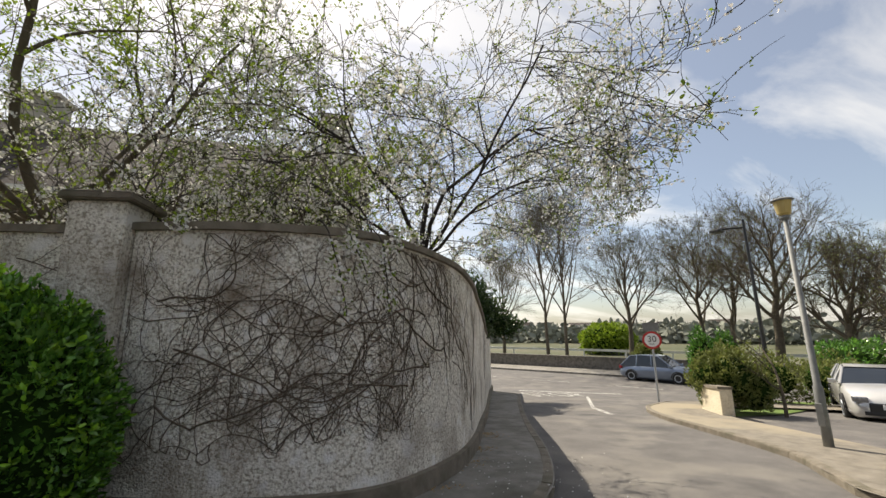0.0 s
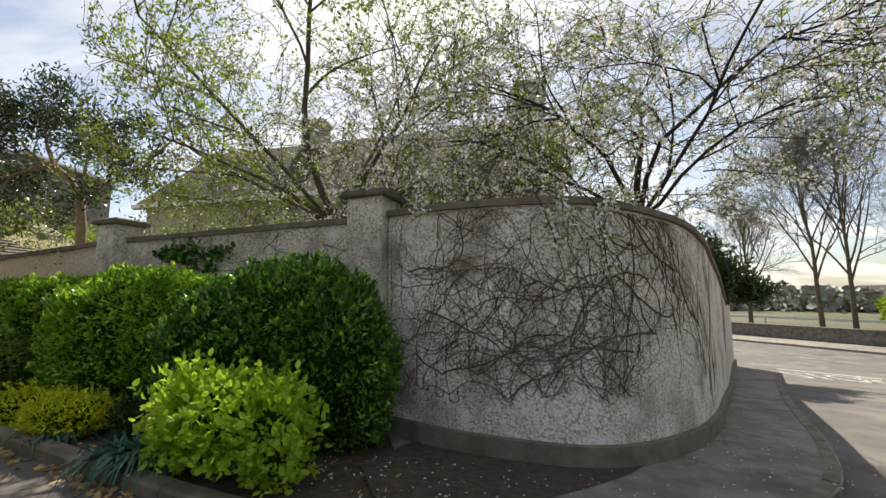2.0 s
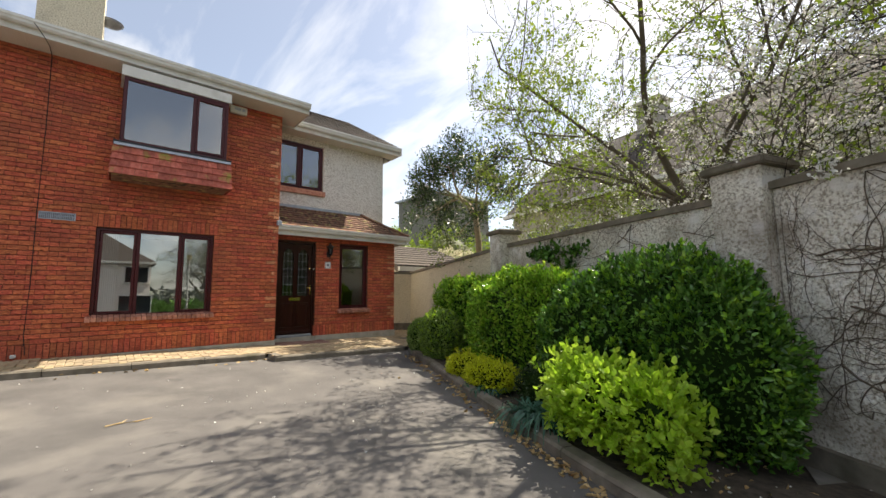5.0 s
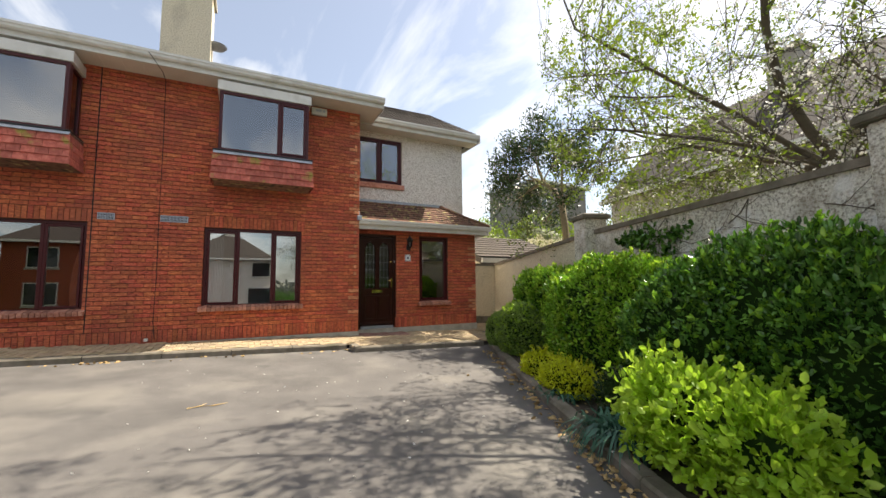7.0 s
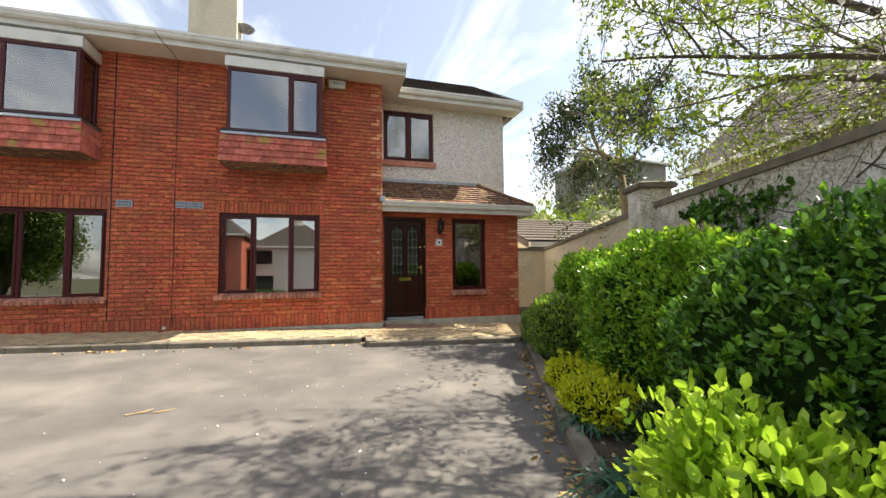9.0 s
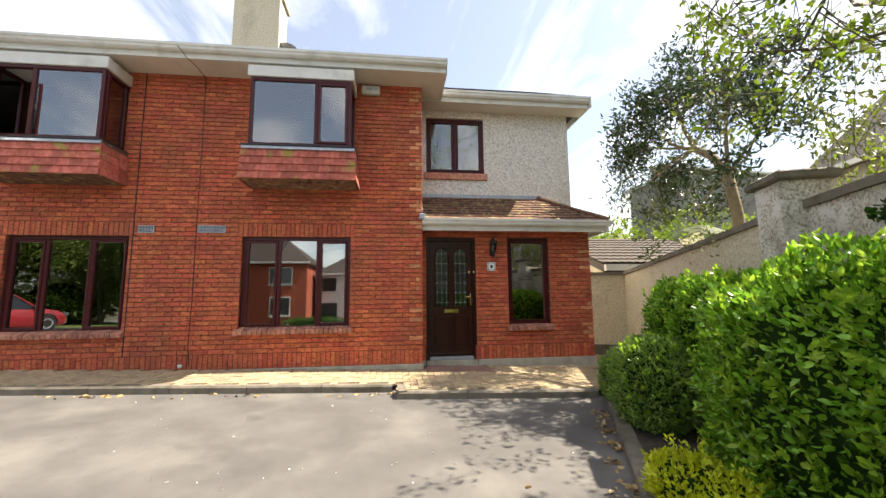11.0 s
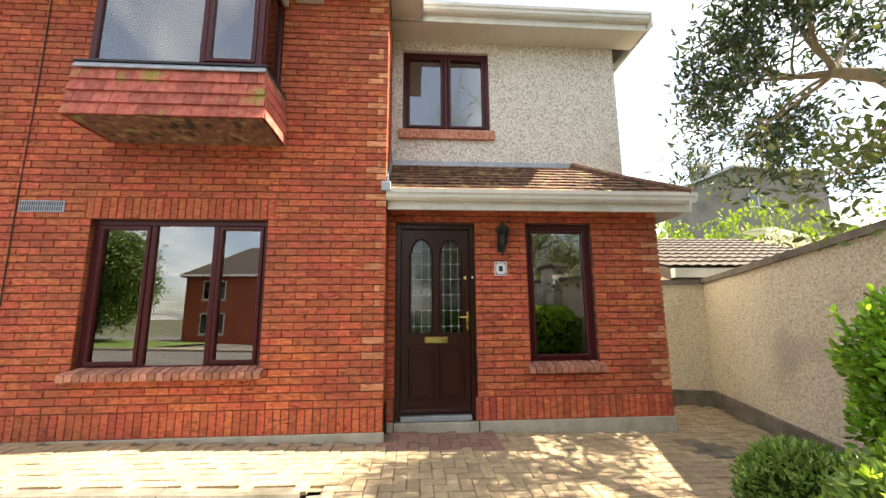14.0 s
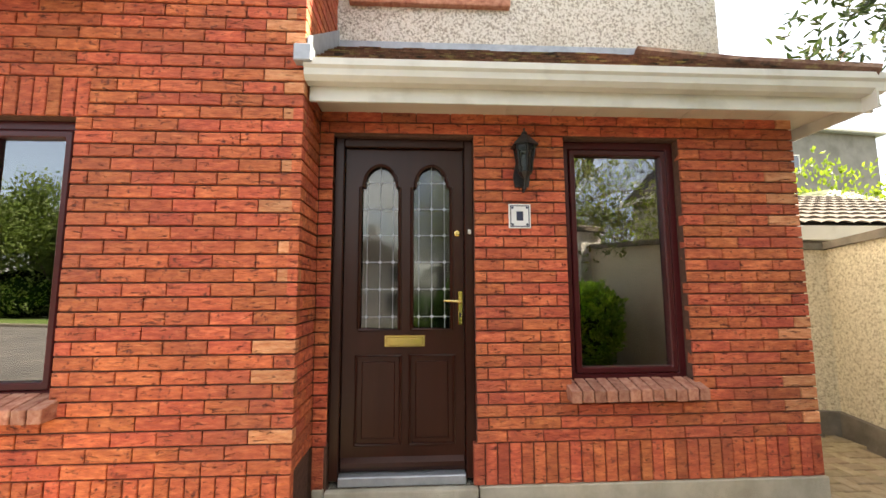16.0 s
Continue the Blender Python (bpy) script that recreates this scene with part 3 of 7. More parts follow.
def strip(name, a, b, width, label, dz=0.006, parent=None):
    a, b = Vector(a), Vector(b)
    n = Vector((-(b - a).y, (b - a).x)).normalized() * width / 2
    bm = bmesh.new()
    steps = 8
    rows = []
    for k in range(steps + 1):
        p = a.lerp(b, k / steps)
        rows.append([bm.verts.new((q.x, q.y, ground_z(q.x, q.y) + dz)) for q in (p - n, p + n)])
    for r, q in zip(rows, rows[1:]):
        bm.faces.new((r[0], q[0], q[1], r[1]))
    bmesh.ops.recalc_face_normals(bm, faces=bm.faces[:])
    ob = mesh_ob(name, bm, M["paint"], parent)
    if not parent:
        tagged(ob, label, "road marking", kind="structure")
    return ob


strip("stop_line", (12.4, 16.6), (15.6, 13.3), 0.35, "worn white stop line across the side road")
strip("centre_line", (13.0, 12.8), (10.0, 9.65), 0.12, "worn white centre line of the side road")
strip("edge_line", (9.95, 9.6), (9.1, 8.15), 0.16, "worn white bar beside the centre line")
for k in range(7):
    c = Vector((18.6, 17.5)) + Vector((MAIN.x, MAIN.y)) * (k * 5 - 14)
    strip("lane_dash", c, c + Vector((MAIN.x, MAIN.y)) * 2.4, 0.12, "faded white dash in the middle of the main road")
# lettering on the road, facing the driver who leaves the side road
txt = bpy.data.curves.new("stop_lettering", "FONT")
txt.body, txt.size, txt.align_x = "STOP", 1.1, "CENTER"
word = new("stop_lettering_source", txt)
me = bpy.data.meshes.new_from_object(word.evaluated_get(bpy.context.evaluated_depsgraph_get()))
bpy.data.objects.remove(word)
turn = Matrix.Rotation(math.atan2(-0.72, 2.32), 4, "Z")
for v in me.vertices:
    q = turn @ Vector((v.co.x, v.co.y * 2.6, 0)) + Vector((12.1, 13.2, 0))
    v.co = (q.x, q.y, ground_z(q.x, q.y) + 0.007)
me.materials.append(M["paint"])
tagged(new("stop_lettering", me), "worn white STOP lettering on the asphalt", "road marking", kind="structure")


# ---- curved wall, garden wall, piers ----
def wall_top(f):
    return float(np.interp(f, [0, 0.10, 0.20, 0.30, 0.38, 0.48, 0.62, 0.8, 1.0], [2.30, 2.27, 2.20, 2.08, 1.9, 1.6, 1.3, 1.18, 1.1]))


def arc_f(line):
    cum = [0.0]
    for a, b in zip(line, line[1:]):
        cum.append(cum[-1] + (b - a).length)
    return [c / cum[-1] for c in cum], cum[-1]


WALL_F, WALL_LEN = arc_f(WALL_LINE)


def wall_band(name, outer, inner_off, low, high, mat, parent, line=WALL_LINE, fr=None, wob=0.0):
    """low and high: heights as functions of (point, share of the run)."""
    fr = fr or WALL_F
    verts, faces = [], []
    for i, p in enumerate(line):
        n = side_of(line, i)
        for off, h in ((outer, low), (outer, high), (inner_off, high), (inner_off, low)):
            q = p + n * off
            verts.append((q.x, q.y, h(p, fr[i]) + random.uniform(-wob, wob)))
    for i in range(len(line) - 1):
        a = 4 * i
        for k in range(4):
            faces.append((a + k, a + 4 + k, a + 4 + (k + 1) % 4, a + (k + 1) % 4))
    e = 4 * (len(line) - 1)
    faces += [(0, 1, 2, 3), (e + 3, e + 2, e + 1, e)]
    ob = raw_mesh(name, verts, faces, mat, parent)
    bm = bmesh.new(); bm.from_mesh(ob.data)
    bmesh.ops.recalc_face_normals(bm, faces=bm.faces[:])
    bm.to_mesh(ob.data); bm.free()
    return ob


curved = thing("curved_wall", (0.45, 3.7, -0.1), "tall curved garden wall of grey dashed render with a dark plinth, overgrown with bare creeper", "wall", kind="structure")
wall_band("wall_body", 0.0, 0.25, lambda p, f: ground_z(p.x, p.y) - 0.1, lambda p, f: wall_top(f) - 0.07, M["greydash"], curved)
wall_band("plinth", -0.07, 0.0, lambda p, f: ground_z(p.x, p.y) - 0.1, lambda p, f: ground_z(p.x, p.y) + 0.27, M["oldconcrete"], curved)
wall_band("coping", -0.05, 0.30, lambda p, f: wall_top(f) - 0.07, lambda p, f: wall_top(f), M["oldconcrete"], curved, wob=0.004)


def straight_wall(name, a, b, top_a, top_b, mat, label, thick=0.24, cut=0.07):
    a, b = Vector(a), Vector(b)
    line = [a.lerp(b, k / 12) for k in range(13)]
    fr, _ = arc_f(line)
    root = thing(name, (a.x, a.y, ground_z(a.x, a.y)), label, "wall", kind="structure")
    top = lambda p, f: top_a + (top_b - top_a) * f
    wall_band("wall_body", 0.0, -thick, lambda p, f: ground_z(p.x, p.y) - 0.1, lambda p, f: top(p, f) - cut, mat, root, line, fr)
    wall_band("plinth", 0.05, 0.0, lambda p, f: ground_z(p.x, p.y) - 0.1, lambda p, f: ground_z(p.x, p.y) + 0.30, M["oldconcrete"], root, line, fr)
    wall_band("coping", 0.04, -thick - 0.04, lambda p, f: top(p, f) - cut, lambda p, f: top(p, f), M["oldconcrete"], root, line, fr, wob=0.004)
    return root


straight_wall("garden_wall", (-1.30, 4.50), (-5.32, 5.84), 2.28, 2.28, M["greydash"], "grey dashed garden wall with dark stained coping, ivy hanging over it")
straight_wall("garden_wall_low", (-5.66, 5.95), (-10.40, 7.12), 2.27, 1.98, M["creamdash"], "cream pebble-dashed garden wall with grey coping, lower towards the back")
straight_wall("back_wall", (-10.40, 7.12), (-10.55, 5.6), 1.98, 1.98, M["creamdash"], "short cream pebble-dashed wall with concrete base, beside the house")


def pier(at, way, width, top, label):
    """A square rendered pier with a projecting chamfered cap."""
    c, d = Vector(at), Vector(way).normalized()
    n = Vector((-d.y, d.x))
    z0 = ground_z(c.x, c.y) - 0.1
    root = thing("wall_pier", (c.x, c.y, z0 + 0.1), label, "pier", kind="structure")
    def block(h, lo, hi, taper=0.0):
        bm = bmesh.new()
        rows = [[bm.verts.new((c.x + d.x * a * k + n.x * b * k, c.y + d.y * a * k + n.y * b * k, z)) for a, b in ((-1, -1), (1, -1), (1, 1), (-1, 1))] for k, z in ((h, lo), (h - taper, hi))]
        bm.faces.new(rows[0][::-1]); bm.faces.new(rows[1])
        for i in range(4):
            bm.faces.new((rows[0][i], rows[0][(i + 1) % 4], rows[1][(i + 1) % 4], rows[1][i]))
        bmesh.ops.bevel(bm, geom=bm.edges[:], offset=0.012, segments=2, affect="EDGES")
        return bm
    part("pier_body", block(width / 2, z0, top - 0.10), M["greydash"], root)
    part("pier_cap", block(width / 2 + 0.06, top - 0.10, top - 0.035), M["oldconcrete"], root)
    part("cap_top", block(width / 2 + 0.06, top - 0.035, top, 0.05), M["oldconcrete"], root)
    return root


pier((-1.12, 4.46), (-4.8, 1.6), 0.46, 2.56, "tall grey dashed wall pier with a projecting concrete cap")
pier((-5.48, 5.90), (-4.8, 1.6), 0.42, 2.58, "grey wall pier with a flat concrete cap, above the hedge")

# ---- the brick house ----
A, P, W = -8.92, -9.27, -9.70            # planes of the brick front, the porch and the rendered wall
Y_L, Y_Q, Y_P, Y_W = -9.5, 2.55, 5.76, 5.64
Z_B, Z_E = 0.16, 5.26
house = thing("house", (A, 0, 0.3), "red brick house with cream upper wall, white eaves and tiled porch", "house")


def wall_x(name, x, thick, y0, y1, z0, z1, holes, mat, parent, label=""):
    """A wall facing +x with real openings, one mesh."""
    ys = sorted({y0, y1, *[h[0] for h in holes], *[h[1] for h in holes]})
    zs = sorted({z0, z1, *[h[2] for h in holes], *[h[3] for h in holes]})
    bm = bmesh.new()
    for a, b in zip(ys, ys[1:]):
        for c, d in zip(zs, zs[1:]):
            my, mz = (a + b) / 2, (c + d) / 2
            if any(h[0] < my < h[1] and h[2] < mz < h[3] for h in holes):
                continue
            box((x - thick, a, c), (x, b, d), 0, bm)
    bmesh.ops.remove_doubles(bm, verts=bm.verts[:], dist=0.0005)
    # drop the inner faces between neighbouring blocks
    seen = {}
    for f in bm.faces:
        seen.setdefault(tuple(round(q, 3) for q in f.calc_center_median()), []).append(f)
    bmesh.ops.delete(bm, geom=[f for fs in seen.values() if len(fs) > 1 for f in fs], context="FACES_ONLY")
    return part(name, bm, mat, parent, label)


MIRROR = -1.25
GW = (-0.40, 1.34, 0.97, 2.48)
NGW = (2 * MIRROR - 1.34, 2 * MIRROR + 0.40, 0.97, 2.48)
BAY = (-0.20, 1.37, 3.55, 5.06)
NBAY = (2 * MIRROR - 1.37, 2 * MIRROR + 0.20, 3.55, 5.06)
DOOR = (2.64, 3.55, 0.36, 2.54)
SW = (4.15, 4.945, 0.94, 2.545)
UW = (2.69, 3.86, 3.90, 5.06)
DEEP = 0.014      # mortar lies this far behind the brick faces
front = wall_x("brick_wall", A - DEEP, 0.28, Y_L, Y_Q - DEEP, Z_B, Z_E, [GW, NGW, BAY, NBAY], M["mortar"], house, "red brick front wall with flush dark mortar")
porch = wall_x("porch_wall", P - DEEP, 0.25, Y_Q - DEEP, Y_P - DEEP, Z_B, 2.72, [DOOR, SW], M["mortar"], house, "red brick porch wall")
upper = wall_x("rendered_wall", W, 0.25, Y_Q - 0.02, Y_W, 2.6, Z_E, [UW], M["dash"], house, "cream pebble-dashed upper wall")
part("return_wall", box((W - 0.2, Y_Q - 0.28, Z_B), (A - DEEP - 0.28, Y_Q - DEEP, Z_E)), M["mortar"], house)
part("gable_wall", box((-16.3, Y_W - 0.25, 0.0), (W - 0.25, Y_W, Z_E)), M["dash"], house)
part("porch_side_wall", box((W - 0.25, Y_P - 0.24, 0.1), (P - DEEP - 0.25, Y_P - DEEP, 2.72)), M["mortar"], house)
part("rear_wall", box((-16.5, Y_L, 0.0), (-16.3, Y_W, Z_E)), M["dash"], house)
part("end_wall", box((-16.3, Y_L, 0.0), (A - 0.3, Y_L + 0.25, Z_E)), M["dash"], house)
# rooms
part("ground_slab", box((-16.3, Y_L + 0.25, 0.28), (A - 0.3, Y_Q - 0.30, 0.40)), M["carpet"], house)
part("ground_slab", box((-16.3, Y_Q - 0.30, 0.28), (P - 0.27, Y_P - 0.25, 0.40)), M["carpet"], house)
part("upper_slab", box((-16.3, Y_L + 0.25, 2.80), (W - 0.26, Y_W - 0.25, 3.0)), M["plaster"], house)
part("upper_slab", box((W - 0.26, Y_L + 0.25, 2.80), (A - 0.30, Y_Q - 0.30, 3.0)), M["plaster"], house)
part("attic_slab", box((-16.3, Y_L + 0.25, 5.12), (A - 0.30, Y_Q - 0.3, 5.2)), M["plaster"], house)
part("attic_slab", box((-16.3, Y_Q - 0.3, 5.12), (W - 0.26, Y_W - 0.25, 5.2)), M["plaster"], house)
part("partition", box((-16.3, Y_Q - 0.4, 0.4), (W - 0.21, Y_Q - 0.29, 5.12)), M["plaster"], house)
part("partition", box((-13.2, Y_L + 0.3, 0.4), (-13.1, Y_W - 0.3, 5.12)), M["plaster"], house)
part("party_wall", box((-13.1, MIRROR - 0.1, 0.4), (A - 0.3, MIRROR + 0.1, 5.12)), M["plaster"], house)
part("plinth", box((A - 0.02, Y_L, 0.05), (A + 0.012, Y_Q + 0.012, 0.370), 0.006), M["concrete"], house, "grey cement plinth")
part("plinth", box((P - 0.02, DOOR[1] + 0.01, 0.02), (P + 0.012, Y_P + 0.012, 0.360), 0.006), M["concrete"], house, "grey cement plinth")
part("plinth", box((P - 0.02, Y_Q + 0.014, 0.05), (P + 0.012, DOOR[0] - 0.01, 0.370), 0.006), M["concrete"], house)


def sub(intervals, a, b):
    out = []
    for lo, hi in intervals:
        if b <= lo or a >= hi:
            out.append((lo, hi)); continue
        if a > lo: out.append((lo, a))
        if b < hi: out.append((b, hi))
    return out


def courses(y0, y1, z0, z1, holes, start=0.0, bond=0.225, high=0.075, gap=0.006, bed=0.0105):
    """Stretcher bond: pieces (y0, y1, z0, z1)."""
    out, row, z = [], 0, z0
    while z < z1 - 0.02:
        top = min(z + high, z1)
        free = [(y0, y1)]
        for h in holes:
            if h[2] < top - 0.012 and h[3] > z + 0.012:
                free = sub(free, h[0], h[1])
        for lo, hi in free:
            y = start + (row % 2) * bond / 2
            y += math.floor((lo - y) / bond) * bond
            while y < hi:
                a, b = max(y + gap / 2, lo), min(y + bond - gap / 2, hi)
                if a - lo < 0.045: a = lo                  # no slips left at an opening
                if hi - b < 0.045: b = hi
                if b - a > 0.045:
                    out.append((a, b, z + bed / 2, top - bed / 2))
                y += bond
        z, row = z + high, row + 1
    return out


def soldiers(y0, y1, z0, z1, holes=(), bond=0.075, gap=0.008):
    out, n = [], max(1, round((y1 - y0) / bond))
    step = (y1 - y0) / n
    for k in range(n):
        a, b = y0 + k * step + gap / 2, y0 + (k + 1) * step - gap / 2
        if not any(h[0] < (a + b) / 2 < h[1] and h[2] < (z0 + z1) / 2 < h[3] for h in holes):
            out.append((a, b, z0 + gap / 2, z1 - gap / 2))
    return out


BRICK_MESH = {}


def brick_mesh(w, h, mat="brick"):
    """A brick face block with slightly worn edges, shared by all of its size."""
    key = (round(w, 3), round(h, 3), mat)
    if key not in BRICK_MESH:
        bm = bmesh.new()
        w2, h2, c = key[0] / 2, key[1] / 2, 0.004
        back = [bm.verts.new((-0.055, y, z)) for y, z in ((-w2, -h2), (w2, -h2), (w2, h2), (-w2, h2))]
        edge = [bm.verts.new((-c, y, z)) for y, z in ((-w2, -h2), (w2, -h2), (w2, h2), (-w2, h2))]
        face = [bm.verts.new((0, y, z)) for y, z in ((-w2 + c, -h2 + c), (w2 - c, -h2 + c), (w2 - c, h2 - c), (-w2 + c, h2 - c))]
        bm.faces.new(face)
        for i in range(4):
            j = (i + 1) % 4
            bm.faces.new((back[i], back[j], edge[j], edge[i]))
            bm.faces.new((edge[i], edge[j], face[j], face[i]))
        me = bpy.data.meshes.new("brick")
        bm.to_mesh(me); bm.free()
        me.materials.append(M[mat])
        BRICK_MESH[key] = me
    return BRICK_MESH[key]


def lay(pieces, x, parent, near, axis="x", corner=99.0):
    """Bricks: those for which near(y, z) holds are parts of their own, the rest one joined mesh."""
    rng = random.Random(11)
    verts, faces, count = [], [], 0
    for a, b, c, d in pieces:
        out = rng.uniform(-0.0025, 0.0025)
        pale = axis == "x" and b > corner - 0.02 and c > 0.6 and rng.random() < 0.5
        if pale or (near((a + b) / 2, (c + d) / 2) and count < 260):
            ob = new("brick", brick_mesh(b - a, d - c, "quoin" if pale else "brick"))
            ob.location = (x + out, (a + b) / 2, (c + d) / 2)
            ob.rotation_euler = (rng.uniform(-0.006, 0.006), 0, rng.uniform(-0.008, 0.008))
            adopt(ob, parent)
            count += 1
            continue
        i, e = len(verts), 0.004
        f = x + out
        if axis == "x":
            q = lambda dx, y, z: (f + dx, y, z)
        else:
            q = lambda dx, y, z: (y, f + dx, z)
        verts += [q(-0.055, a, c), q(-0.055, b, c), q(-0.055, b, d), q(-0.055, a, d), q(-e, a, c), q(-e, b, c), q(-e, b, d), q(-e, a, d),
                  q(0, a + e, c + e), q(0, b - e, c + e), q(0, b - e, d - e), q(0, a + e, d - e)]
        ring = [(0, 1, 5, 4), (1, 2, 6, 5), (2, 3, 7, 6), (3, 0, 4, 7), (4, 5, 9, 8), (5, 6, 10, 9), (6, 7, 11, 10), (7, 4, 8, 11), (8, 9, 10, 11)]
        if axis != "x":
            ring = [r[::-1] for r in ring]
        faces += [tuple(i + k for k in r) for r in ring]
    if verts:
        tagged(raw_mesh("brickwork", verts, faces, M["brick_far"], parent), kind="stuff")


def brickwork():
    z_s, z_c = 0.370, 0.605            # soldier base course, then stretchers
    lint = [(g[0] - 0.06, g[1] + 0.06, g[3], g[3] + 0.225) for g in (GW, NGW)]
    holes = [GW, NGW, BAY, NBAY]
    main = courses(Y_L, Y_Q, z_c, Z_E, holes + lint, start=Y_Q)
    main += soldiers(Y_L, Y_Q, z_s, z_c)
    for l in lint:
        main += soldiers(*l)
    lay(main, A, front, lambda y, z: y > 1.34 and 0.5 < z < 2.75, corner=Y_Q)
    ph = [DOOR, SW]
    pw = courses(Y_Q + 0.005, Y_P, z_c, 2.715, ph, start=Y_P)
    pw += soldiers(Y_Q + 0.005, Y_P, z_s - 0.01, z_c, [DOOR])
    lay(pw, P, porch, lambda y, z: y > 3.5, corner=Y_P)
    # the return of the brick front beside the rendered wall, facing the porch roof
    ret = courses(W, A, z_c, Z_E, [], start=A)
    lay(ret, Y_Q, upper, lambda y, z: False, axis="y")


def sill(y0, y1, x, z, parent, deep=0.15):
    """A sloping sill of bricks on edge."""
    body = part("sill", box((x - 0.12, y0 + 0.02, z - 0.10), (x + 0.02, y1 - 0.02, z - 0.02)), M["mortar"], parent, "sloping brick-on-edge sill")
    n = round((y1 - y0) / 0.075)
    step = (y1 - y0) / n
    for k in range(n):
        a, b = y0 + k * step + 0.004, y0 + (k + 1) * step - 0.004
        j = random.uniform(-0.003, 0.003)
        bm = prism([(x - 0.10, z - 0.02 + j), (x - 0.10, z + 0.02 + j), (x + 0.085, z - 0.03 + j), (x + 0.085, z - 0.10 + j), (x - 0.02, z - 0.095 + j)], "y", a, b)
        bmesh.ops.bevel(bm, geom=bm.edges[:], offset=0.004, segments=1, affect="EDGES")
        part("brick", bm, M["sillbrick"], body)
    return body


def ring(d0, d1, a0, a1, z0, z1, w, axis="x", edge=0.006):
    """A rectangular frame as one piece with softened edges, from depth d0 to d1."""
    bm = bmesh.new()
    def at(d, a, z):
        return (d, a, z) if axis == "x" else (a, d, z)
    loops = []
    for d in (d0, d1):
        loops.append([bm.verts.new(at(d, a, z)) for a, z in ((a0, z0), (a1, z0), (a1, z1), (a0, z1))])
        loops.append([bm.verts.new(at(d, a, z)) for a, z in ((a0 + w, z0 + w), (a1 - w, z0 + w), (a1 - w, z1 - w), (a0 + w, z1 - w))])
    o0, i0, o1, i1 = loops
    for i in range(4):
        j = (i + 1) % 4
        for q in ((o0[i], o0[j], i0[j], i0[i]), (o1[i], o1[j], i1[j], i1[i]), (o0[i], o0[j], o1[j], o1[i]), (i0[i], i0[j], i1[j], i1[i])):
            bm.faces.new(q)
    bmesh.ops.recalc_face_normals(bm, faces=bm.faces[:])
    bmesh.ops.bevel(bm, geom=bm.edges[:], offset=edge, segments=1, affect="EDGES")
    return bm


def window(y0, y1, z0, z1, x, bars, parent, opening=(), wide_open=(), label="burgundy-brown window frame with clear glass"):
    """A framed window facing +x; bars: y of the mullions; opening: the lights with a sash of their own."""
    fw, fd = 0.055, 0.07
    edges = [y0, *bars, y1]
    frame_ob = part("window", ring(x - fd, x, y0, y1, z0, z1, fw), M["frame"], parent, label)
    for b in bars:
        part("mullion", box((x - fd, b - fw / 2, z0 + fw), (x - 0.002, b + fw / 2, z1 - fw), 0.006), M["frame"], frame_ob)
    part("drip_strip", box((x + 0.002, y0 - 0.005, z0 - 0.012), (x + 0.035, y1 + 0.005, z0 + 0.014), 0.005), M["frame"], frame_ob)
    for k, (a, b) in enumerate(zip(edges, edges[1:])):
        a += fw if k == 0 else fw / 2
        b -= fw if k == len(edges) - 2 else fw / 2
        c, d = z0 + fw, z1 - fw
        if k in wide_open:
            # hinged at its left side and swung out
            turn_out = Matrix.Translation((x, a, 0)) @ Matrix.Rotation(radians(-62), 4, "Z") @ Matrix.Translation((-x, -a, 0))
            leaf = ring(x - 0.05, x + 0.008, a + 0.003, b - 0.003, c + 0.003, d - 0.003, 0.042)
            light = box((x - 0.034, a + 0.04, c + 0.04), (x - 0.028, b - 0.04, d - 0.04))
            for piece in (leaf, light):
                bmesh.ops.transform(piece, matrix=turn_out, verts=piece.verts[:])
            part("sash", leaf, M["frame"], frame_ob, "casement standing open")
            part("pane", light, M["glass"], frame_ob).visible_shadow = False
            continue
        if k in opening:
            s = 0.042
            sb = ring(x - 0.05, x + 0.008, a + 0.003, b - 0.003, c + 0.003, d - 0.003, s - 0.003)
            part("sash", sb, M["frame"], frame_ob)
            a, b, c, d = a + s, b - s, c + s, d - s
        pane = part("pane", box((x - 0.034, a - 0.004, c - 0.004), (x - 0.028, b + 0.004, d + 0.004)), M["glass"], frame_ob)
        pane.visible_shadow = False
    return frame_ob


def curtain(x, y0, y1, z0, z1, parent, amp=0.025, waves=9):
    bm = bmesh.new()
    rows = []
    n = waves * 6
    for k in range(n + 1):
        y = y0 + (y1 - y0) * k / n
        dx = amp * math.sin(k / n * waves * math.tau)
        rows.append([bm.verts.new((x + dx, y, z0)), bm.verts.new((x + dx * 0.7, y, z1))])
    for a, b in zip(rows, rows[1:]):
        bm.faces.new((a[0], b[0], b[1], a[1]))
    return part("curtain", bm, M["curtain"], parent, "pale hanging curtain", smooth=True)


